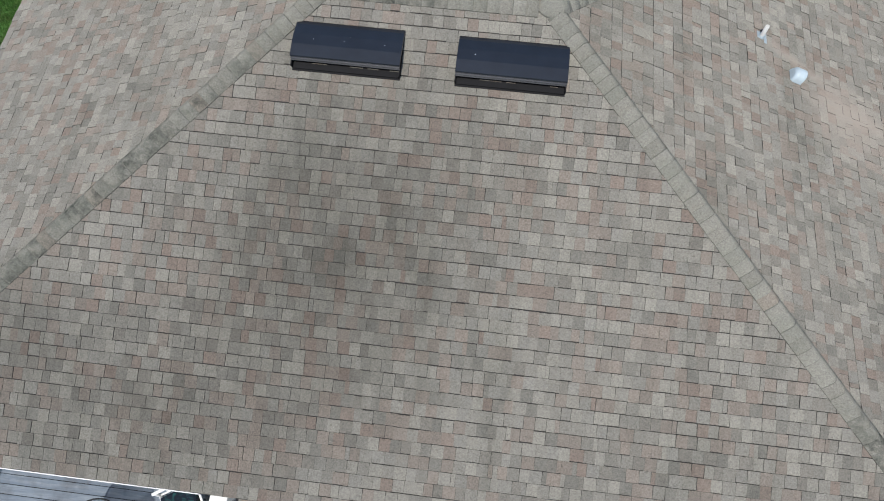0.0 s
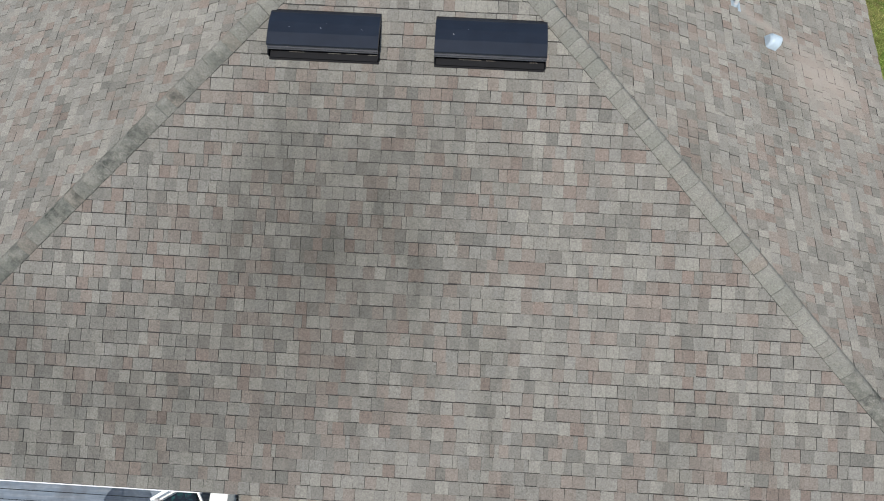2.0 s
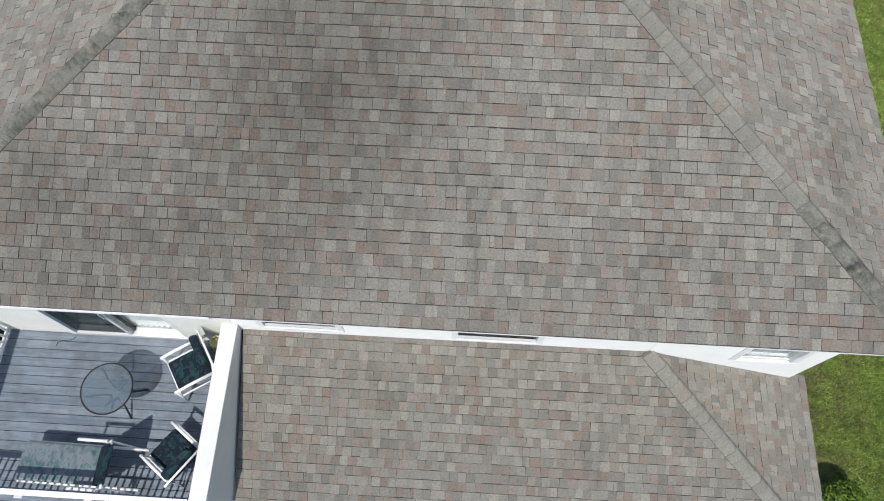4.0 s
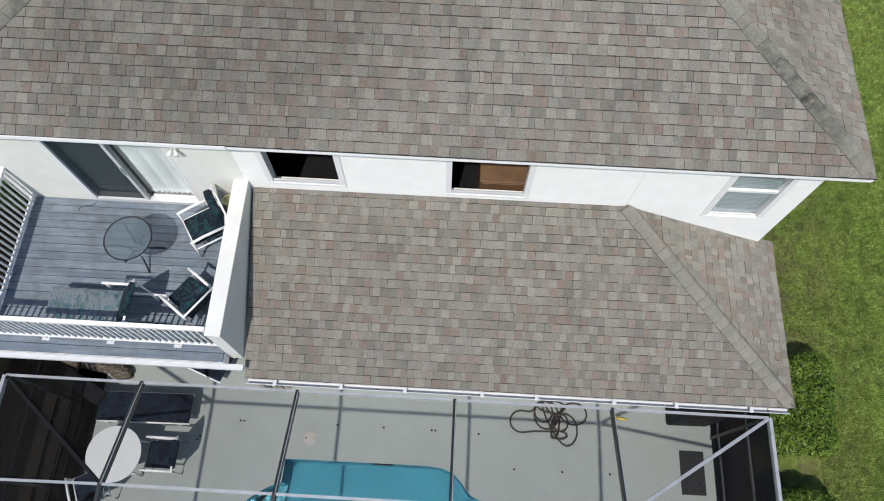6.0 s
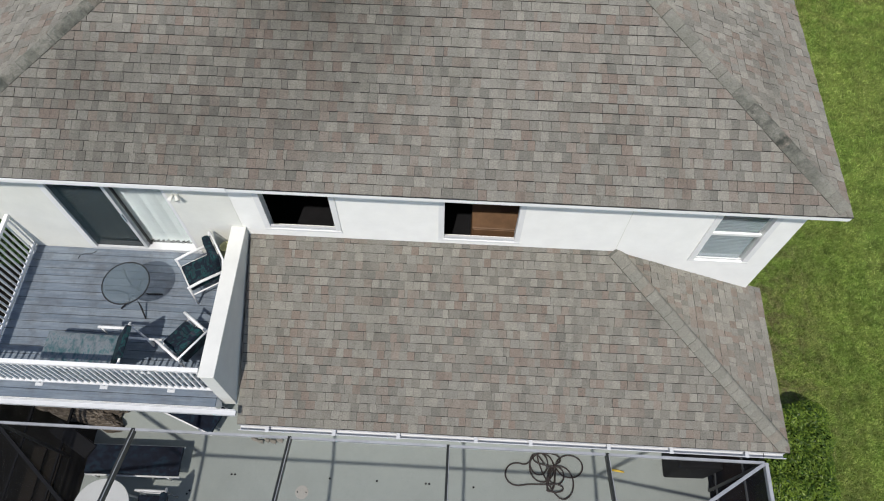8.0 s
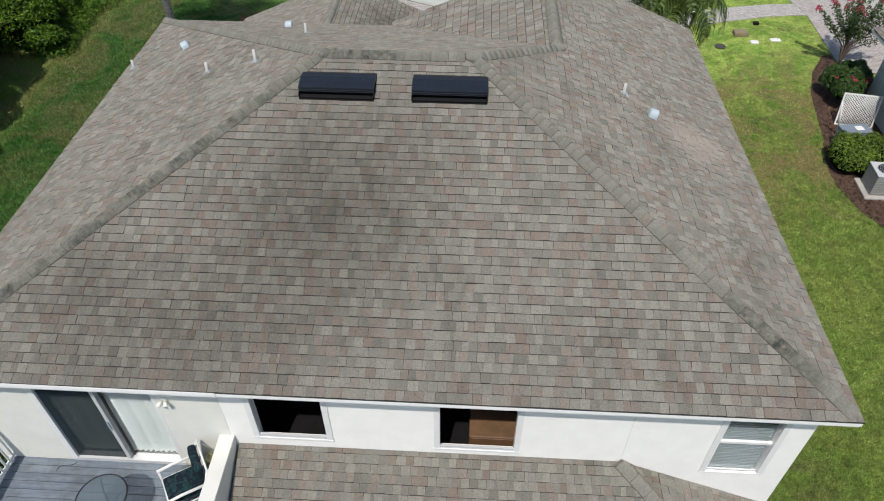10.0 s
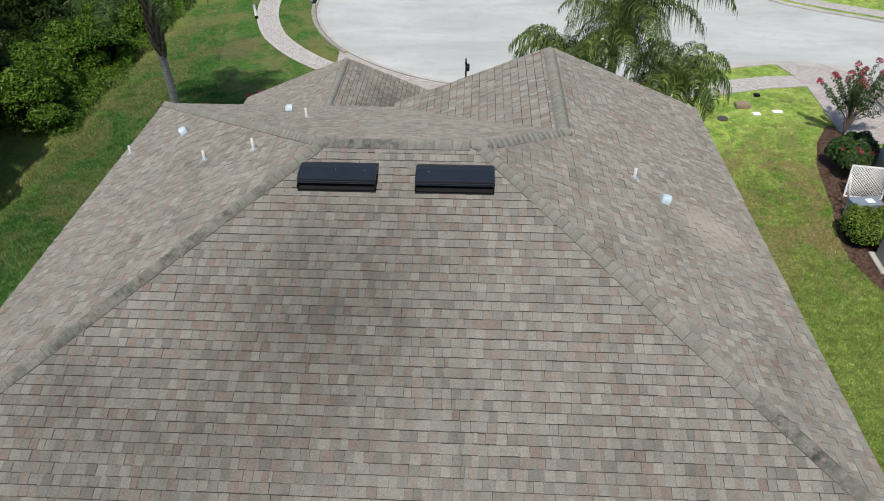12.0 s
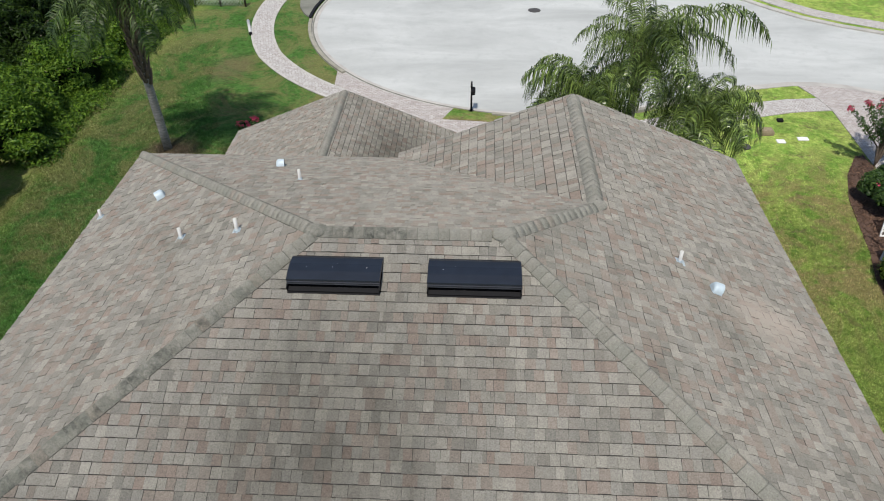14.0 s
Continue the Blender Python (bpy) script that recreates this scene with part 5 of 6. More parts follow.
roof_vent(0.43, 5.17)


def vent_pipe(x, y, which, height=0.30):
    v = thing("vent_pipe", "white plastic vent pipe with a dark flashing collar", "vent pipe", slope_place(x, y, which).translation, 0, "plumbing vents")
    m = slope_place(x, y, which).to_3x3().to_4x4()
    bm = boxes((-0.075, 0.075, -0.085, 0.065, 0.008, 0.012))
    bmesh.ops.transform(bm, matrix=m, verts=bm.verts)
    part("flashing", bm, MAT["galv"], v)
    bm = bmesh.new()
    tube(bm, [(0, 0, -0.02), (0, 0, 0.05)], 0.05, 14, 0.036)
    part("collar", bm, MAT["galv"], v)
    bm = bmesh.new()
    n = 14
    rings = [[bm.verts.new((r * math.cos(k * math.tau / n), r * math.sin(k * math.tau / n), z)) for k in range(n)] for r, z in ((0.027, 0.0), (0.027, height), (0.021, height), (0.021, height - 0.08))]
    for a, b in zip(rings, rings[1:]):
        for k in range(n):
            bm.faces.new((a[k], a[(k + 1) % n], b[(k + 1) % n], b[k])).smooth = True
    part("pipe", bm, MAT["pvc"], v)


def exhaust_hood(x, y, which, turn=0):
    v = new("exhaust_hood")
    v.matrix_basis = slope_place(x, y, which) @ Matrix.Translation((0, 0, 0.011)) @ pose(0, 0, 0, 0, 0, turn) @ Matrix.Diagonal((0.9, 0.9, 0.9, 1))
    tagged(v, "white metal half-round exhaust hood", "exhaust hood", "exhaust hoods")
    part("flange", boxes((-0.10, 0.10, -0.125, 0.05, -0.004, 0.003)), MAT["galv"], v)
    bm = bmesh.new()
    n = 14
    outer = [[bm.verts.new((0.105 * math.cos(math.pi * k / n), ya, 0.006 + 0.15 * math.sin(math.pi * k / n) ** 0.8)) for k in range(n + 1)] for ya in (-0.10, 0.035)]
    for k in range(n):
        bm.faces.new((outer[0][k], outer[0][k + 1], outer[1][k + 1], outer[1][k])).smooth = True
    tip = [bm.verts.new((0.085 * math.cos(math.pi * k / n), 0.075, 0.006 + 0.10 * math.sin(math.pi * k / n) ** 0.8)) for k in range(n + 1)]
    for k in range(n):
        bm.faces.new((outer[1][k], outer[1][k + 1], tip[k + 1], tip[k])).smooth = True
    bm.faces.new(tip)
    part("hood", bm, MAT["hoodmetal"], v)
    bm = bmesh.new()
    bm.faces.new([bm.verts.new((0.10 * math.cos(math.pi * k / n), -0.10, 0.008 + 0.14 * math.sin(math.pi * k / n) ** 0.8)) for k in range(n + 1)])
    part("damper", bm, MAT["galv"], v)


for x, y, w, h in ((3.60, 6.78, "right", 0.21), (-6.75, 8.82, "left", 0.17), (-4.27, 6.93, "left", 0.20), (-3.17, 6.57, "left", 0.23), (-2.81, 9.0, "front", 0.22)):
    vent_pipe(x, y, w, h)
for x, y, w, turn in ((4.06, 6.35, "right", 0), (-5.36, 8.72, "left", 25), (-3.54, 10.2, "front", -80)):
    exhaust_hood(x, y, w, turn)


# ---- ground, road and paths ----
bm = bmesh.new()
for x0, x1, y0, y1 in ((-260, -6.0, -200, 320), (5.6, 260, -200, 320), (-6.0, 5.6, 0.7, 320), (-6.0, 5.6, -200, -9.3)):
    bm.faces.new([bm.verts.new(p) for p in ((x0, y0, 0), (x1, y0, 0), (x1, y1, 0), (x0, y1, 0))])
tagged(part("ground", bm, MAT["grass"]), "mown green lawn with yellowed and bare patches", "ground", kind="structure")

CX, CY, CR = 3.2, 36.6, 11.8


def ring_at(r, deg):
    return (CX + r * math.cos(radians(deg)), CY + r * math.sin(radians(deg)))


NEAR_EXIT = [(11.2, 27.45), (12.66, 27.98), (14.55, 28.42), (15.8, 28.42), (17.0, 28.2), (18.4, 27.55), (20.6, 25.6), (24.0, 20.5), (28.0, 13.5)]
FAR_EXIT = [(38.0, 27.0), (30.0, 29.5), (25.0, 32.0), (21.44, 34.2), (19.6, 35.2), (17.95, 36.4), (16.7, 37.8), (15.6, 39.3)]
outline = [ring_at(CR - 0.15, a) for a in range(20, 306, 4)] + NEAR_EXIT + FAR_EXIT
bm = bmesh.new()
slab(bm, [(x, y, 0.012) for x, y in outline], 0.3)
tagged(part("road", bm, MAT["concrete"]), "pale concrete cul-de-sac with faint stains", "road", kind="structure")


def strip(name, inner, outer, z, depth, material, label, category, kind="structure"):
    bm = bmesh.new()
    n = len(inner)
    rows = [[bm.verts.new((*p, z + dz)) for p in side] for side, dz in ((inner, 0), (outer, 0), (inner, -depth), (outer, -depth))]
    for i in range(n - 1):
        for a, b in ((0, 1), (1, 3), (2, 0)):
            bm.faces.new((rows[a][i], rows[b][i], rows[b][i + 1], rows[a][i + 1]))
    for i in (0, n - 1):
        bm.faces.new((rows[0][i], rows[1][i], rows[3][i], rows[2][i]))
    bmesh.ops.recalc_face_normals(bm, faces=bm.faces)
    return tagged(part(name, bm, material), label, category, kind=kind)


arc = list(range(20, 306, 3))
strip("kerb", [ring_at(CR - 0.20, a) for a in arc], [ring_at(CR + 0.12, a) for a in arc], 0.03, 0.2, MAT["kerb"], "stained concrete gutter strip of the road", "kerb")
for lo, hi in ((20, 168), (184, 221), (258, 304)):
    span = [a for a in arc if lo <= a <= hi]
    strip("kerb", [ring_at(CR + 0.10, a) for a in span], [ring_at(CR + 0.28, a) for a in span], 0.12, 0.25, MAT["dark_kerb"], "raised concrete kerb in a darker blotchy tone", "kerb")


def offset(pts, d):
    out = []
    for i, p in enumerate(pts):
        a, b = Vector(pts[max(i - 1, 0)]), Vector(pts[min(i + 1, len(pts) - 1)])
        t = (b - a).normalized()
        out.append((p[0] - t.y * d, p[1] + t.x * d))
    return out


far_line = FAR_EXIT[1:]
strip("kerb", offset(far_line, -0.02), offset(far_line, -0.38), 0.08, 0.25, MAT["kerb"], "concrete kerb along the far side of the road", "kerb")
strip("pavement", offset(far_line, -0.90), offset(far_line, -1.95), 0.03, 0.2, MAT["walk"], "pale paved footpath on the far side", "pavement")
strip("kerb", offset(NEAR_EXIT, 0.0), offset(NEAR_EXIT, -0.40), 0.03, 0.2, MAT["kerb"], "flush concrete edge of the road", "kerb")
# dirt lines in the gutter
strip("gutter_line", [ring_at(CR - 0.02, a) for a in arc], [ring_at(CR + 0.06, a) for a in arc], 0.034, 0.1, MAT["dirt"], "line of dirt along the gutter strip", "kerb")


def path_r(a, r, slope):
    """Radius of a footpath edge, drawn in where it meets the driveway."""
    return r + slope * (226 - a) - 0.42 * max(0.0, 1 - (226 - a) / 22)


span = list(range(150, 229, 3))
for r, slope, w in ((13.40, 0.014, 0.12), (14.38, 0.017, 0.12)):
    strip("pavement", [ring_at(path_r(a, r, slope), a) for a in span], [ring_at(path_r(a, r + w, slope), a) for a in span], 0.039, 0.05, MAT["border"], "pale border course of the curved footpath", "pavement")
strip("pavement", [ring_at(path_r(a, 13.40, 0.014), a) for a in span], [ring_at(path_r(a, 14.50, 0.017), a) for a in span], 0.035, 0.2, MAT["walk"], "curved footpath of pale pinkish pavers", "pavement")
span = list(range(258, 308, 3))
strip("pavement", [ring_at(12.75, a) for a in span], [ring_at(14.0, a) for a in span], 0.035, 0.2, MAT["walk"], "footpath of pale pavers along the cul-de-sac", "pavement")
bm = bmesh.new()
slab(bm, [(x, y, 0.032) for x, y in [(11.0, 24.6), (12.3, 25.0), (13.8, 25.45), (15.48, 25.68), (15.28, 26.8), (13.9, 26.65), (12.6, 26.35), (10.6, 25.8)]], 0.2)
tagged(part("pavement", bm, MAT["walk"]), "footpath of pale pavers meeting the neighbouring driveway", "pavement", kind="structure")
bm = bmesh.new()
edge = [ring_at(CR + 0.13, a) for a in range(218, 264, 3)]
slab(bm, [(x, y, 0.030) for x, y in [(-5.87, 17.8), (-1.0, 17.8), (-1.0, 23.3), (1.8, 23.0)] + edge[::-1] + [(-6.0, 26.6)]], 0.2)
tagged(part("driveway", bm, MAT["paver"]), "driveway of pinkish grey pavers in front of the garage", "driveway", kind="structure")
bm = bmesh.new()
slab(bm, [(x, y, 0.060) for x, y in [(-0.97, 24.34), (0.0, 24.26), (1.04, 24.16), (2.6, 24.02), (2.7, 24.70), (1.75, 24.72), (0.6, 24.98), (-0.1, 25.18), (-0.53, 25.32)]], 0.15)
tagged(part("turf_island", bm, MAT["grass"]), "small island of green turf round the post lamp", "lawn", kind="structure")
bm = bmesh.new()
slab(bm, [(x, y, 0.030) for x, y in [(15.3, 20.6), (15.4, 23.0), (15.5, 25.68), (15.3, 26.85), (14.9, 28.0), (15.8, 28.0), (17.0, 27.78), (18.3, 27.2), (20.3, 25.3), (22.5, 20.6)]], 0.2)
tagged(part("driveway", bm, MAT["paver"]), "neighbouring driveway of pinkish grey pavers", "driveway", kind="structure")
for x, y, r, lab in ((3.58, 37.4, 0.36, "round cast-iron manhole cover in the road"), (-9.3, 38.5, 0.36, "round cast-iron drain cover beside the kerb")):
    tagged(part("manhole_cover", disc(bmesh.new(), (x, y), r, 0.013, 0.05 if x < 0 else 0.02, 28), MAT["iron"]), lab, "manhole cover")
bm = bmesh.new()
slab(bm, [(*ring_at(12.16, a), 0.085) for a in range(183, 161, -3)] + [(*ring_at(r, a), 0.085) for r, a in ((13.2, 162), (13.45, 166), (13.35, 171), (13.0, 176), (12.5, 181))], 0.2)
tagged(part("storm_inlet", bm, MAT["dirt"]), "concrete storm drain inlet beside the kerb", "drain", kind="structure")

# flat black slab stands in for the shaded opening of the inlet
bm = bmesh.new()
slab(bm, [(*ring_at(11.99, a), 0.104) for a in range(184, 160, -3)] + [(*ring_at(12.15, a), 0.104) for a in range(163, 185, 3)], 0.09)
tagged(part("storm_inlet_mouth", bm, MAT["flat_black"]), "dark mouth of the storm drain in the kerb", "drain", kind="structure")

# mulch bed on the neighbour's side, and bare soil beside the terrace
bm = bmesh.new()
bed = [(16.3, 9.0), (14.6, 9.6), (13.4, 10.9), (12.75, 12.0), (12.45, 13.3), (12.55, 14.6), (12.95, 16.0), (13.2, 17.4), (13.5, 19.0), (14.1, 20.6), (14.9, 21.9), (15.25, 22.0), (15.25, 20.5), (16.3, 20.5)]
slab(bm, [(x, y, 0.02) for x, y in bed], 0.1)
tagged(part("mulch_bed", bm, MAT["mulch"]), "curved bed of brown bark mulch", "flower bed", kind="structure")
bm = bmesh.new()
slab(bm, [(x, y, 0.02) for x, y in [(-12, -9.5), (-6.21, -9.5), (-6.21, 0.9), (-6.81, 0.9), (-6.81, 3.2), (-9.5, 3.2), (-12, 1.5)]], 0.1)
tagged(part("soil_strip", bm, MAT["soil"]), "bare dark soil beside the pool terrace", "soil", kind="structure")
for k in range(2):
    tagged(part("timber_edging", boxes((-7.0 - 0.33 * k, -6.76 - 0.33 * k, -8.0, -1.9, 0.021, 0.08)), MAT["plank"]), "weathered timber board laid on the soil", "plank", "timber boards")
bm = bmesh.new()
slab(bm, [(x, y, 0.015) for x, y in [(5.86, -9), (6.5, -9), (6.45, -2.3), (7.2, -1.8), (6.9, 0.3), (6.6, 3.0), (6.05, 3.0), (6.05, -1.0), (5.86, -1.0)]], 0.1)
tagged(part("mulch_bed", bm, MAT["mulch"]), "strip of bark mulch along the house wall", "flower bed", kind="structure")


# ---- plants ----
def leaf_cloud(name, parent, material, spots, size, seed, count, flat=0.5):
    """Many small bent leaves scattered over blobs (x, y, z, rx, ry, rz), thickest near their surface."""
    g = np.random.default_rng(seed)
    spots = np.array(spots, float)
    vol = spots[:, 3] * spots[:, 4] + spots[:, 4] * spots[:, 5]
    pick = g.choice(len(spots), count, p=vol / vol.sum())
    d = g.normal(size=(count, 3))
    d /= np.linalg.norm(d, axis=1)[:, None]
    d[:, 2] = np.where(d[:, 2] < -0.35, -d[:, 2], d[:, 2])
    r = 0.62 + 0.42 * g.random(count) ** 0.6
    c = spots[pick, :3] + d * spots[pick, 3:] * r[:, None]
    n = d + g.normal(size=(count, 3)) * flat + np.array((0, 0, 0.5))
    n /= np.linalg.norm(n, axis=1)[:, None]
    t = np.cross(n, g.normal(size=(count, 3)))
    t /= np.linalg.norm(t, axis=1)[:, None]
    b = np.cross(n, t)
    s = size * g.uniform(0.6, 1.3, count)[:, None]
    v = np.stack((c - t * s, c - b * s * 0.38 + n * s * 0.12, c + t * s, c + b * s * 0.38 + n * s * 0.12), 1).reshape(-1, 3)
    me = bpy.data.meshes.new(name)
    k = np.arange(count) * 4
    me.from_pydata(v.tolist(), [], np.concatenate((np.stack((k, k + 1, k + 2), 1), np.stack((k, k + 2, k + 3), 1))).tolist())
    me.materials.append(material)
    ob = new(name, me)
    ob.parent = parent
    return ob


# Added dark blobs that stand in for the shade inside a leaf cloud.
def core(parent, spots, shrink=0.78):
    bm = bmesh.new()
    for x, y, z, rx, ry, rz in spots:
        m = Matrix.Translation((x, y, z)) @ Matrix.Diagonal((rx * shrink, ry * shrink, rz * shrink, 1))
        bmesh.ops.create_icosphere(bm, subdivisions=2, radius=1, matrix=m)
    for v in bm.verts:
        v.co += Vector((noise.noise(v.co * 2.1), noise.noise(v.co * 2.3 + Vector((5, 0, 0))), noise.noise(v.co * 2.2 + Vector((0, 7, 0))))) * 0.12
    return part("shade_core", bm, MAT["core"], parent)


def hedge(x0, x1, y0, y1, h, label, group, seed, material, size=0.055, count=6500):
    hd = thing("hedge", label, "hedge", ((x0 + x1) / 2, (y0 + y1) / 2, 0), 0, group)
    g = random.Random(seed)
    lx, ly = (x1 - x0) / 2, (y1 - y0) / 2
    spots = []
    nx, ny = max(2, round(lx * 2 / 0.42)), max(2, round(ly * 2 / 0.42))
    for i in range(nx):
        for j in range(ny):
            rz = h * g.uniform(0.46, 0.55)
            spots.append((-lx + (i + 0.5) * 2 * lx / nx + g.uniform(-0.05, 0.05), -ly + (j + 0.5) * 2 * ly / ny + g.uniform(-0.05, 0.05), h * 0.5, 0.34 * g.uniform(0.85, 1.15), 0.34 * g.uniform(0.85, 1.15), rz))
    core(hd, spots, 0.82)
    leaf_cloud("leaves", hd, material, spots, size, seed, count)
    return hd


hedge(6.66, 7.86, -2.25, -0.50, 0.95, "clipped bright green hedge beside the house wall", "side hedges", 3, MAT["hedge"], 0.037, 26000)
hedge(6.64, 7.74, -4.85, -3.05, 0.95, "clipped bright green hedge beside the pool enclosure", "side hedges", 4, MAT["hedge"], 0.037, 26000)
hedge(12.62, 14.9, 13.75, 14.85, 1.10, "clipped green hedge beside the air conditioner", "neighbour hedges", 5, MAT["hedge"], 0.045, 18000)


def shrub(x, y, r, h, label, seed, material, flowers=0, size=0.07, count=5000):
    sh = thing("flowering_shrub" if flowers else "shrub", label, "shrub", (x, y, 0))
    g = random.Random(seed)
    spots = [(g.uniform(-0.55, 0.55) * r, g.uniform(-0.55, 0.55) * r, h * g.uniform(0.45, 0.62), r * g.uniform(0.4, 0.6), r * g.uniform(0.4, 0.6), h * g.uniform(0.36, 0.48)) for _ in range(7)]
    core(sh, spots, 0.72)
    leaf_cloud("leaves", sh, material, spots, size, seed, count)
    for k in range(flowers):
        s = g.choice(spots)
        a = g.uniform(0, math.tau)
        e = g.uniform(0.2, 1.3)
        p = (s[0] + s[3] * math.cos(a) * math.cos(e) * 1.05, s[1] + s[4] * math.sin(a) * math.cos(e) * 1.05, s[2] + s[5] * math.sin(e) * 1.05)
        leaf_cloud("flower", sh, MAT["petal"], [(*p, 0.08, 0.08, 0.06)], 0.05, seed + k, 12)
    return sh


shrub(14.35, 18.45, 0.85, 1.3, "dense dark green hibiscus shrub with a few red flowers", 21, MAT["shrub"], 8, 0.075, 6500)
shrub(15.0, 19.5, 0.55, 1.0, "dense dark green shrub against the neighbour's wall", 22, MAT["shrub"], 2, 0.075, 4000)
shrub(-8.85, 23.1, 0.42, 0.5, "low bush covered in red flowers", 23, MAT["shrub"], 26, 0.05, 900)

# crepe myrtle: thin rising branches with leaves and red flower heads
myrtle = thing("crepe_myrtle", "young crepe myrtle with bare stems and crimson flower heads", "tree", (15.3, 21.2, 0))
g = random.Random(8)
for k in range(24):
    a = g.uniform(0, math.tau)
    lean = g.uniform(0.25, 1.0)
    top_z = g.uniform(2.0, 3.0) * (1.12 - 0.35 * lean)
    reach = 1.55 * lean
    path = [(0.06 * math.cos(a) * i, 0.06 * math.sin(a) * i, 0.0 + 0.3 * i) for i in range(2)]
    path += [(reach * (i / 5) ** 1.25 * math.cos(a), reach * (i / 5) ** 1.25 * math.sin(a), 0.55 + (top_z - 0.55) * i / 5) for i in range(1, 6)]
    part("branch", bar(path, 0.022, 5, 0.006), MAT["twig"], myrtle)
    spots = [(p[0], p[1], p[2], 0.14, 0.14, 0.20) for p in path[3:]] + [((p[0] + q[0]) / 2, (p[1] + q[1]) / 2, (p[2] + q[2]) / 2, 0.13, 0.13, 0.20) for p, q in zip(path[3:], path[4:])]
    leaf_cloud("leaves", myrtle, MAT["shrub"], spots, 0.055, 60 + k, 230)
    if k % 3 != 2:
        leaf_cloud("flower_head", myrtle, MAT["petal"], [(path[-1][0], path[-1][1], path[-1][2] + 0.05, 0.12, 0.12, 0.15)], 0.045, 90 + k, 60)


def frond_mesh(seed, length, rise, droop, material="frond"):
    """One feather frond along +x from the crown: arching midrib, drooping leaflets."""
    g = random.Random(seed)
    verts, faces = [], []
    steps = 26
    ang, p, spine = rise, Vector((0, 0, 0)), []
    for i in range(steps + 1):
        spine.append((p.copy(), ang))
        ang -= droop / steps * (0.5 + 1.2 * i / steps)
        p += Vector((math.cos(ang), 0, math.sin(ang))) * length / steps
    w = 0.03
    for i in range(steps):
        (a, _), (b, _) = spine[i], spine[i + 1]
        wa, wb = w * (1 - i / steps) + 0.006, w * (1 - (i + 1) / steps) + 0.006
        k = len(verts)
        verts += [a + Vector((0, wa, 0)), a - Vector((0, wa, 0)), b - Vector((0, wb, 0)), b + Vector((0, wb, 0)), a + Vector((0, 0, -wa)), b + Vector((0, 0, -wb))]
        faces += [(k, k + 1, k + 2, k + 3), (k + 1, k + 4, k + 5, k + 2), (k + 4, k, k + 3, k + 5)]
    total = int(steps * 2.5)
    for i in range(3, total):
        f = i / total
        q = f * steps
        j = min(int(q), steps - 1)
        base = spine[j][0].lerp(spine[j + 1][0], q - j)
        a = spine[j][1]
        ln = (0.6 + 0.4 * math.sin(math.pi * min(1, f * 1.1))) * (1 - 0.4 * f ** 4) * g.uniform(0.85, 1.15)
        for sy in (-1, 1):
            out = Vector((math.cos(a) * g.uniform(0.3, 0.6), sy * g.uniform(0.6, 1.0), math.sin(a) * 0.4 + g.uniform(0.1, 0.7))).normalized()
            hang = (out * g.uniform(0.1, 0.3) + Vector((0, 0, -1))).normalized()
            knee = base + out * ln * 0.26
            mid = knee + (out + hang).normalized() * ln * 0.24
            tip = mid + hang * ln * 0.62
            wd = (Vector((math.cos(a), 0, math.sin(a))) + Vector((0, g.uniform(-0.8, 0.8), 0))).normalized() * 0.016
            k = len(verts)
            verts += [base - wd * 0.5, base + wd * 0.5, knee + wd, knee - wd, mid + wd, mid - wd, tip]
            faces += [(k, k + 1, k + 2, k + 3), (k + 3, k + 2, k + 4, k + 5), (k + 5, k + 4, k + 6)]
    me = bpy.data.meshes.new("frond")
    me.from_pydata([tuple(v) for v in verts], [], faces)
    me.materials.append(MAT[material])
    return me


FRONDS = [frond_mesh(31, 2.9, 1.25, 1.5), frond_mesh(32, 3.2, 0.85, 1.7), frond_mesh(33, 3.1, 0.45, 1.6), frond_mesh(34, 2.9, 0.05, 1.5), frond_mesh(35, 2.6, -0.45, 1.1)]


ARCHED = [frond_mesh(36, 2.3, 1.2, 2.0), frond_mesh(37, 2.6, 0.95, 2.5), frond_mesh(38, 2.6, 0.75, 2.6), frond_mesh(39, 2.5, 0.45, 2.3), frond_mesh(40, 2.3, 0.0, 1.5)]
DULL = [frond_mesh(31, 2.9, 1.25, 1.5, "dark_frond"), frond_mesh(32, 3.2, 0.85, 1.7, "dark_frond"), frond_mesh(33, 3.1, 0.45, 1.6, "dark_frond"), frond_mesh(34, 2.9, 0.05, 1.5, "dark_frond")]


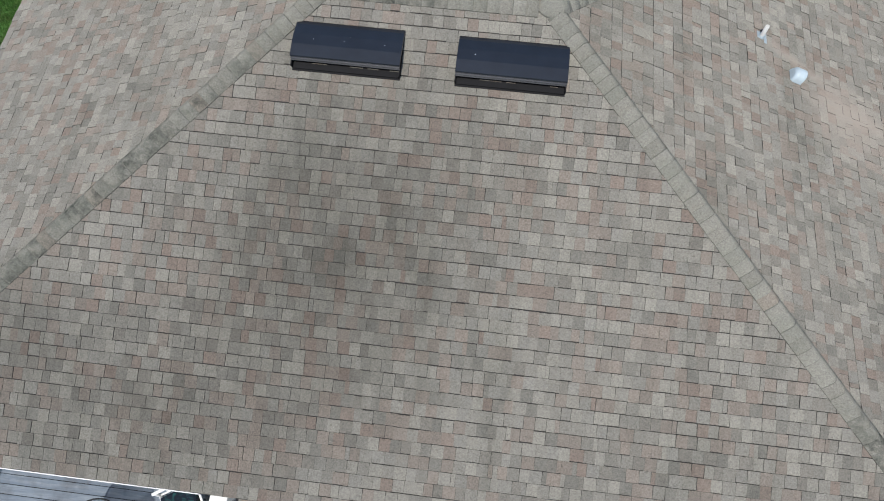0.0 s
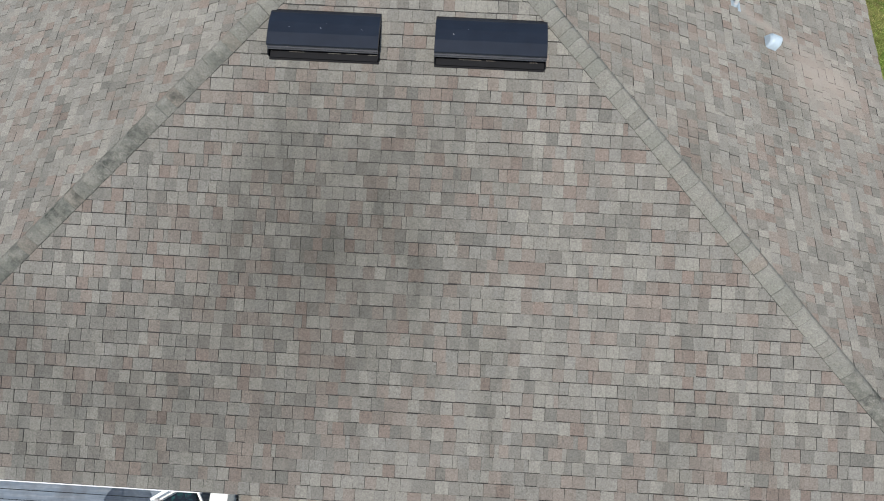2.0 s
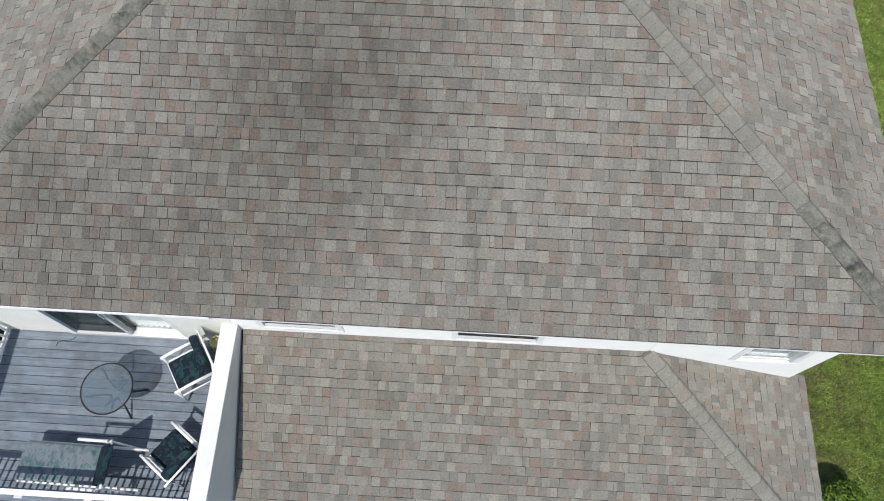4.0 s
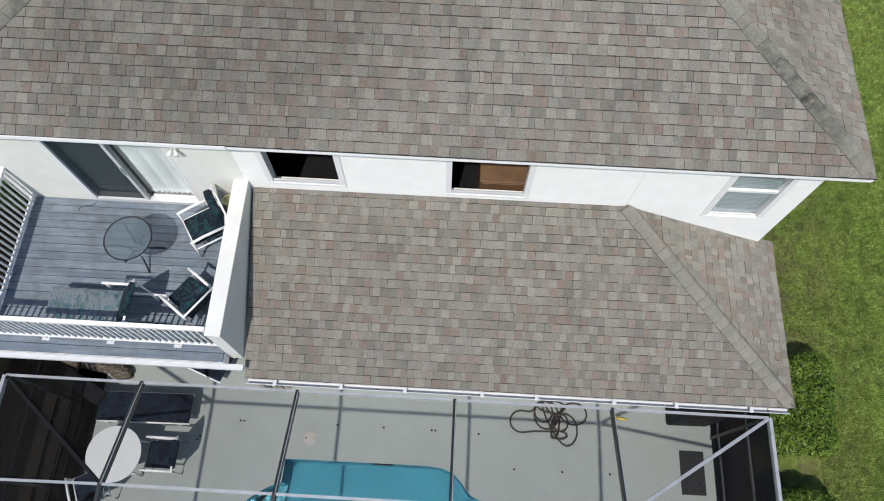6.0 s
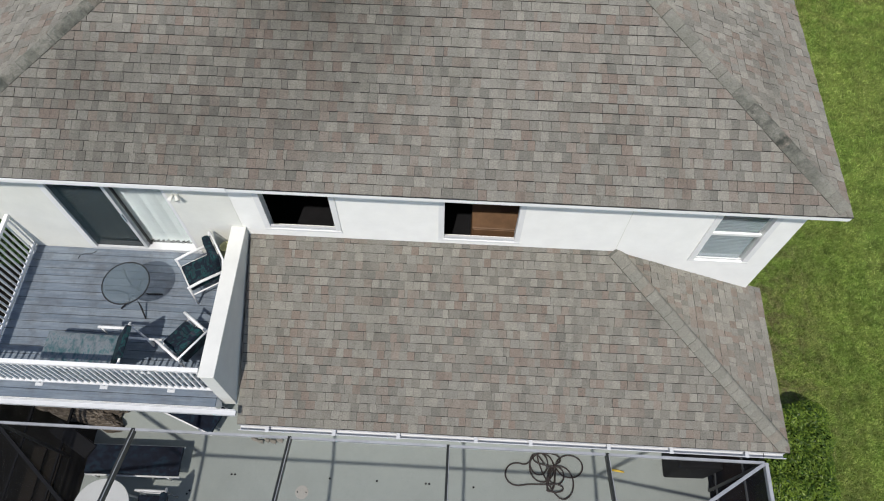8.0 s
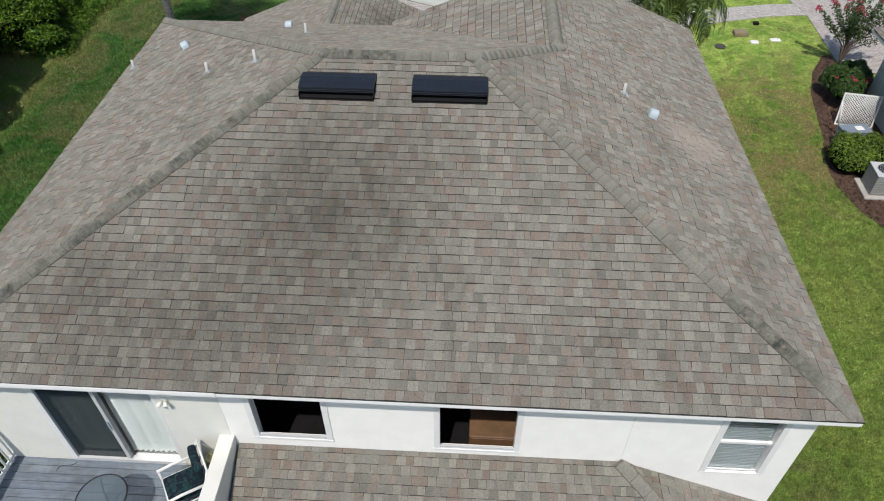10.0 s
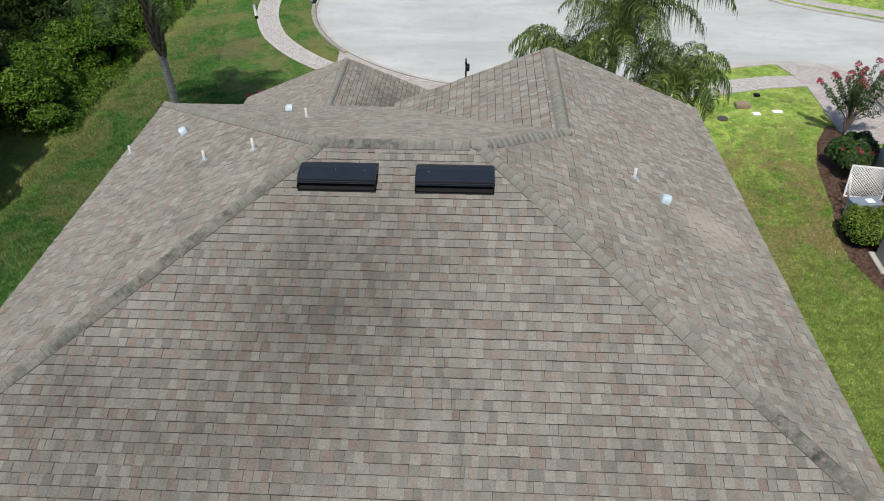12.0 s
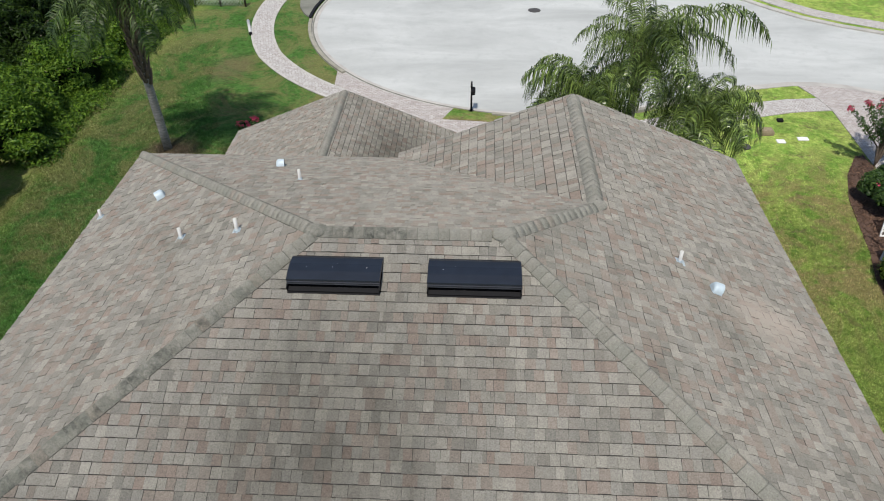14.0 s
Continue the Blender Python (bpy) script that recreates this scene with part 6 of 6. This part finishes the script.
def palm_tree(x, y, height, label, seed, scale=1.0, lean=(0, 0), count=26, radius=0.14, husk=0.75, fronds=FRONDS, extra=()):
    pt = thing("palm_tree", label, "palm", (x, y, 0))
    g = random.Random(seed)
    bm = bmesh.new()
    pts = [(lean[0] * (i / 8) ** 1.5, lean[1] * (i / 8) ** 1.5, height * i / 8) for i in range(9)]
    tube(bm, pts, radius * 1.15, 14, radius * 0.85)
    for v in bm.verts:
        v.co += Vector((v.co.x - 0, v.co.y - 0, 0)).normalized() * 0.008 * math.sin(v.co.z * 40)
    part("trunk", bm, MAT["bark"], pt, "grey ringed palm trunk")
    top = Vector(pts[-1])
    bases = 34 if husk < 1 else 70
    for k in range(bases):
        a = k * 2.4
        z = -husk + (husk + 0.2) * k / bases
        bm = bmesh.new()
        f = max(0.0, min(1.0, (height + z) / height)) ** 1.5
        here = Vector((lean[0] * f, lean[1] * f, height))
        tube(bm, [here + Vector((0.09 * math.cos(a), 0.09 * math.sin(a), z - 0.28)), here + Vector((0.20 * math.cos(a), 0.20 * math.sin(a), z)), here + Vector((0.30 * math.cos(a), 0.30 * math.sin(a), z + 0.32))], 0.085, 5, 0.02)
        part("leaf_base", bm, MAT["husk"], pt, "brown frayed leaf base")
    for k in range(count):
        f = k / count
        me = fronds[min(4, int(f * 5))]
        ob = new("frond", me)
        ob.parent = pt
        sc = scale * g.uniform(0.88, 1.12)
        ob.matrix_basis = Matrix.Translation(top + Vector((0, 0, 0.25 - 0.4 * f))) @ pose(0, 0, 0, g.uniform(-12, 12), g.uniform(-8, 8), k * 137.5 + g.uniform(-12, 12)) @ Matrix.Diagonal((sc, sc, sc, 1))
    for turn, kind, sc in extra:
        ob = new("frond", FRONDS[kind])
        ob.parent = pt
        ob.matrix_basis = Matrix.Translation(top + Vector((0, 0, 0.25))) @ pose(0, 0, 0, 0, 0, turn) @ Matrix.Diagonal((sc, sc, sc, 1))
    return pt


palm_tree(-11.68, 21.6, 6.95, "queen palm with a grey trunk and dull fronds on the lawn", 41, 1.0, (0.58, -1.4), 32, 0.145, 3.7, fronds=DULL + [DULL[3]])
palm_tree(4.95, 17.2, 5.9, "tall queen palm in front of the house", 42, 0.66, (0.1, 0.1), 32, extra=((-2, 1, 1.22), (8, 2, 1.05), (95, 0, 0.95), (-80, 1, 0.9)))
palm_tree(3.7, 16.9, 4.4, "shorter queen palm close to the tall one", 43, 0.92, (-0.2, 0.1), 26, fronds=ARCHED)
palm_tree(6.75, 16.8, 4.2, "shorter queen palm near the front lawn", 44, 0.86, (0.2, 0.0), 26, fronds=ARCHED)


def wood_tree(name, seed, material, r, h, count, size):
    """One broad tree of the wood, crown down to the ground."""
    t = thing(name, "dense dark green tree of the wood beside the lawn", "tree", (0, 0, 0), 0, "trees of the wood")
    g = random.Random(seed)
    part("trunk", bar([(0, 0, 0), (0.1, 0.05, h * 0.4), (0.0, 0.15, h * 0.75)], 0.16, 8, 0.05), MAT["twig"], t)
    for k in range(5):
        a = k * 1.26
        part("limb", bar([(0, 0.05, h * 0.3), (r * 0.35 * math.cos(a), r * 0.35 * math.sin(a), h * 0.5), (r * 0.7 * math.cos(a), r * 0.7 * math.sin(a), h * 0.62)], 0.07, 6, 0.02), MAT["twig"], t)
    spots = []
    for k in range(17):
        a, q = g.uniform(0, math.tau), g.random() ** 0.5
        z = h * (0.86 - 0.55 * q * q) * g.uniform(0.75, 1.05)
        s = r * g.uniform(0.24, 0.42)
        spots.append((r * 0.75 * q * math.cos(a), r * 0.75 * q * math.sin(a), z, s, s, s * g.uniform(0.6, 0.9)))
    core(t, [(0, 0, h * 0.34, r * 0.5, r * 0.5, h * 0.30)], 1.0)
    leaf_cloud("crown", t, material, spots, size, seed, count, 0.8)
    return t


WOOD = [wood_tree("tree", 51, MAT["tree"], 2.1, 5.2, 14000, 0.095), wood_tree("tree", 52, MAT["tree"], 2.3, 4.2, 14000, 0.095), wood_tree("tree", 53, MAT["vine"], 1.9, 2.6, 12000, 0.085)]
WOOD[0].matrix_basis = pose(-20.0, 20.0, 0)
WOOD[1].matrix_basis = pose(-19.4, 16.4, 0)
WOOD[2].matrix_basis = pose(-17.4, 26.6, 0)
g = random.Random(77)
for k in range(46):
    row = k % 4
    y = 9.0 + (k // 4) * 2.9 + g.uniform(-0.7, 0.7)
    x = -18.1 - row * 2.2 + g.uniform(-0.5, 0.5) + (0.7 if y < 15 else 0)
    src = WOOD[2] if row == 0 and k % 8 < 6 and y > 21 else WOOD[k % 2]
    copy_thing(src, pose(x, y, 0, 0, 0, g.uniform(0, 360)))

# creeper at the foot of the wood
creeper = thing("ground_creeper", "band of bright green creeper at the foot of the wood", "creeper", kind="stuff")
g = random.Random(15)
leaf_cloud("leaves", creeper, MAT["vine"], [(-17.0 + g.uniform(-0.6, 0.5) + 0.10 * max(0, 20 - y) + s, y, 0.15, 0.8, 0.7, g.uniform(0.3, 0.6) + h) for y in [20.5 + 0.5 * i for i in range(38)] for s, h in ((0.35, -0.1), (0.0, 0.1), (-1.2, 0.7))], 0.07, 16, 46000)

# grass blades on the lawns that come nearest
gn = np.random.default_rng(9)


def blades(name, x0, x1, y0, y1, count, keep=None, big=1.0, material="blade"):
    c = np.stack((gn.uniform(x0, x1, count), gn.uniform(y0, y1, count)), 1)
    if keep is not None:
        c = c[keep(c)]
    n = len(c)
    a = gn.uniform(0, math.tau, n)
    h = gn.uniform(0.03, 0.075, n) * big
    w = 0.010 * big
    lean = gn.normal(size=(n, 2)) * 0.035 * big
    base = np.concatenate((c, np.zeros((n, 1))), 1)
    d = np.stack((np.cos(a) * w, np.sin(a) * w, np.zeros(n)), 1)
    tip = base + np.concatenate((lean, h[:, None]), 1)
    v = np.stack((base - d, base + d, tip), 1).reshape(-1, 3)
    me = bpy.data.meshes.new(name)
    me.from_pydata(v.tolist(), [], np.arange(n * 3).reshape(-1, 3).tolist())
    me.materials.append(MAT[material])
    return tagged(new(name, me), "short green and yellowed grass blades of the side lawn", "grass", kind="stuff")


def off_bed(c):
    return (gn.random(len(c)) < np.interp(c[:, 1], (-7, 12, 23), (1.0, 1.0, 0.0))) & (c[:, 0] > 7.0 + 0.25 * np.sin(c[:, 1] * 1.7)) & ~((c[:, 0] < 7.9) & (c[:, 1] < 0.1)) & (c[:, 0] < np.interp(c[:, 1], (9.0, 9.6, 10.9, 12.0, 13.3, 14.6, 16.0, 17.4, 19.0, 20.6, 22), (16, 14.6, 13.4, 12.75, 12.45, 12.55, 12.95, 13.2, 13.5, 14.1, 14.9)))


def off_paths(c):
    return (gn.random(len(c)) < np.interp(c[:, 1], (0, 18, 34), (1.0, 1.0, 0.0))) & (c[:, 0] < np.interp(c[:, 1], (11, 18, 22, 26, 34), (-7.1, -7.3, -9.5, -11.5, -13.2))) & (c[:, 1] < 34)


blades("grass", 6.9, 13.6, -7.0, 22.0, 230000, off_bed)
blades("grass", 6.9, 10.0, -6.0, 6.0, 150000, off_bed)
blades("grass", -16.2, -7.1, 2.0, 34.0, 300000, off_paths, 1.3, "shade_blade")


def chips(name, polygon, count, size, label):
    """Loose bark chips strewn over a bed."""
    xs, ys = [p[0] for p in polygon], [p[1] for p in polygon]
    verts, faces = [], []
    g = random.Random(count)
    while len(faces) < count:
        x, y = g.uniform(min(xs), max(xs)), g.uniform(min(ys), max(ys))
        inside = False
        for (xa, ya), (xb, yb) in zip(polygon, polygon[1:] + polygon[:1]):
            if (ya > y) != (yb > y) and x < (xb - xa) * (y - ya) / (yb - ya) + xa:
                inside = not inside
        if not inside:
            continue
        a, t = g.uniform(0, math.tau), g.uniform(-0.5, 0.5)
        u = Vector((math.cos(a), math.sin(a), t)) * size * g.uniform(0.5, 1.4)
        v = Vector((-math.sin(a), math.cos(a), g.uniform(-0.4, 0.4))) * size * 0.35
        c = Vector((x, y, 0.035 + size * 0.4 * abs(t)))
        k = len(verts)
        verts += [tuple(c - u), tuple(c - v), tuple(c + u), tuple(c + v)]
        faces.append((k, k + 1, k + 2, k + 3))
    me = bpy.data.meshes.new(name)
    me.from_pydata(verts, [], faces)
    me.materials.append(MAT["chip"])
    return tagged(new(name, me), label, "mulch", kind="stuff")


chips("bark_chips", bed, 5200, 0.07, "loose brown bark chips on the flower bed")
chips("bark_chips", [(5.95, -4.6), (6.5, -4.6), (6.45, -2.3), (7.2, -1.8), (6.9, 0.3), (6.6, 3.0), (6.05, 3.0)], 1500, 0.05, "loose brown bark chips along the house wall")

# ---- street and garden things ----
post = thing("lamp_post", "short black post lamp at the kerb", "post lamp", (0.22, 25.1, 0.0))
part("base", disc(bmesh.new(), (0, 0), 0.12, 0.0, 0.06, 16), MAT["iron"], post)
part("pole", bar([(0, 0, 0.05), (0, 0, 1.20)], 0.045, 10, 0.035), MAT["flat_black"], post)
bm = bmesh.new()
tube(bm, [(0, 0, 1.10), (0, 0, 1.24), (0, 0, 1.38)], 0.045, 10, 0.03)
part("finial", bm, MAT["flat_black"], post)
part("letter_box", soft_box(-0.02, 0.16, -0.22, 0.22, 0.86, 1.06, 0.05, 3), MAT["flat_black"], post, "rounded black box on the post")

marker = thing("drain_pipe", "short white plastic pipe lying on the grass by the path", "pipe", (-11.85, 34.3, 0.08), 109)
part("pipe", bar([(-0.95, 0, 0), (0.95, 0, 0)], 0.08, 12), MAT["pvc"], marker)
part("cap", bar([(-1.07, 0, 0), (-0.95, 0, 0)], 0.09, 12), MAT["flat_black"], marker)

fence = thing("lattice_fence", "weathered white lattice fence at the edge of the wood", "fence", (-14.4, 37.6, 0))
part("top_rail", boxes((-1.6, 1.5, -0.03, 0.03, 0.92, 0.99)), MAT["white"], fence)
for x in (-1.55, 0.0, 1.45):
    part("post", boxes((x - 0.04, x + 0.04, -0.045, 0.045, 0, 1.05)), MAT["plank"], fence)
for k in range(15):
    for sgn in (-1, 1):
        x = -1.5 + 0.2 * k
        part("lath", bar([(x, 0.012 * sgn, 0.06), (min(1.48, max(-1.55, x + sgn * 0.8)), 0.012 * sgn, 0.92)], 0.014, 4), MAT["white"], fence)

for x, y, w, d, lab in ((12.47, 22.95, 0.32, 0.26, "small white concrete slab set in the lawn"), (13.40, 23.18, 0.42, 0.24, "narrow white concrete slab set in the lawn")):
    tagged(part("utility_slab", soft_box(x - w / 2, x + w / 2, y - d / 2, y + d / 2, 0.0, 0.05, 0.01, 1), MAT["white"]), lab, "slab", "lawn slabs")
meter = thing("meter_box", "low weathered tan wooden box in the lawn", "box", (12.05, 23.6, 0))
part("body", soft_box(-0.30, 0.30, -0.2, 0.2, 0.0, 0.18, 0.02, 1), MAT["crate"], meter)
part("lid", soft_box(-0.27, 0.27, -0.17, 0.17, 0.181, 0.205, 0.01, 1), MAT["crate"], meter)
tagged(part("drain_cover", disc(bmesh.new(), (10.95, 22.5), 0.22, 0.0, 0.04, 20), MAT["iron"]), "round dark drain cover in the lawn", "drain cover")
tagged(part("valve_box", soft_box(12.86, 13.1, 24.55, 24.75, 0.0, 0.12, 0.02, 1), MAT["flat_black"]), "small black valve box in the lawn", "valve box")

# ---- neighbour's side ----
near_house = thing("neighbour_house", "neighbouring grey-green stucco house with a brown shingle roof", "house", (0, 0, 0))
part("wall", boxes((15.1, 25.0, 4.0, 18.25, 0, 2.75)), MAT["sage"], near_house)
nroof = new("roof")
nroof.parent = near_house
tagged(nroof, "low hipped roof of brown-grey shingles")
slope_face(nroof, [(14.55, 18.80, 2.75), (14.55, 3.4, 2.75), (20.0, 8.9, 4.9), (20.0, 13.3, 4.9)])
slope_face(nroof, [(25.4, 18.80, 2.75), (14.55, 18.80, 2.75), (20.0, 13.3, 4.9)])
slope_face(nroof, [(25.4, 3.4, 2.75), (25.4, 18.80, 2.75), (20.0, 13.3, 4.9), (20.0, 8.9, 4.9)])
slope_face(nroof, [(14.55, 3.4, 2.75), (25.4, 3.4, 2.75), (20.0, 8.9, 4.9)])
part("fascia", boxes((14.57, 14.60, 3.45, 18.75, 2.60, 2.685), (14.60, 25.3, 18.72, 18.75, 2.60, 2.685)), MAT["white"], near_house)

acu = thing("air_conditioner", "grey air conditioner with round fan grille on a concrete pad", "air conditioner", (13.62, 13.1, 0.02), -3)
part("pad", soft_box(-0.55, 0.55, -0.52, 0.52, 0.0, 0.08, 0.015, 1), MAT["kerb"], acu)
part("body", soft_box(-0.38, 0.38, -0.38, 0.38, 0.081, 0.78, 0.03, 2), MAT["ac"], acu)
for k in range(9):
    z = 0.15 + 0.065 * k
    part("louvre", boxes((-0.392, 0.392, -0.392, 0.392, z, z + 0.022)), MAT["ac"], acu)
part("top_plate", soft_box(-0.40, 0.40, -0.40, 0.40, 0.785, 0.82, 0.02, 2), MAT["white_metal"], acu)
part("fan_well", disc(bmesh.new(), (0, 0), 0.29, 0.8205, 0.822, 28), MAT["rubber"], acu)
for k in range(5):
    r = 0.06 + 0.055 * k
    part("fan_guard", tube(bmesh.new(), [(r * math.cos(a), r * math.sin(a), 0.828) for a in (i * math.tau / 24 for i in range(24))], 0.006, 4, closed=True), MAT["galv"], acu)

ub = thing("pool_pump_box", "blue-grey equipment box with a white label behind the hedge", "utility box", (13.55, 15.45, 0.02), 8)
part("body", soft_box(-0.46, 0.46, -0.24, 0.24, 0.0, 0.72, 0.02, 2), MAT["util"], ub)
part("lid", soft_box(-0.48, 0.48, -0.26, 0.26, 0.721, 0.76, 0.012, 1), MAT["util"], ub)
part("label_plate", boxes((0.0, 0.26, -0.12, 0.12, 0.7605, 0.764)), MAT["white"], ub)
lat = thing("lattice_screen", "leaning white lattice panel beside the equipment box", "lattice", (14.22, 16.75, 0.02), -10)
m = pose(0, 0, 0, -14, 0, 0)
bm = bmesh.new()
for q in ((-0.62, -0.57, 0, 1.15), (0.57, 0.62, 0, 1.15), (-0.57, 0.57, 1.10, 1.15), (-0.57, 0.57, 0, 0.05)):
    box(bm, q[0], q[1], -0.02, 0.02, q[2], q[3], m=m)
part("border", bm, MAT["white"], lat)
for k in range(23):
    for sgn in (-1, 1):
        x = -1.0 + 0.09 * k
        ends = []
        for t in range(41):
            px, pz = x + sgn * (t / 40 * 1.05 - 0.5), 0.05 + t / 40 * 1.05
            if -0.57 <= px <= 0.57:
                ends.append((px, pz))
        if len(ends) > 3:
            a, b = ends[0], ends[-1]
            part("lath", bar([m @ Vector((a[0], 0.008 * sgn, a[1])), m @ Vector((b[0], 0.008 * sgn, b[1]))], 0.014, 4), MAT["white"], lat)
gp = thing("garden_stake", "slim white post at the edge of the flower bed", "post", (13.5, 16.2, 0.0))
part("pole", bar([(0, 0, 0), (-0.40, -0.12, 1.40)], 0.035, 8), MAT["white"], gp)

# ---- single shingle pieces ----
TAB = {}
for parent, m, w in PIECES:
    if w not in TAB:
        vs, fs = [], []
        tab_mesh(vs, fs, ((0, 0), (w, 0), (w, EXPOSURE - 0.0085), (0, EXPOSURE - 0.0085)), Matrix.Identity(4), 0.009, 0.005)
        TAB[w] = bpy.data.meshes.new("shingle")
        TAB[w].from_pydata(vs, [], fs)
        cut_edges(TAB[w])
    ob = new("shingle", TAB[w])
    ob.parent = parent
    ob.matrix_basis = m @ Matrix.Translation((0, 0, rng.choice((-0.003, 0.0, 0.003, 0.006))))
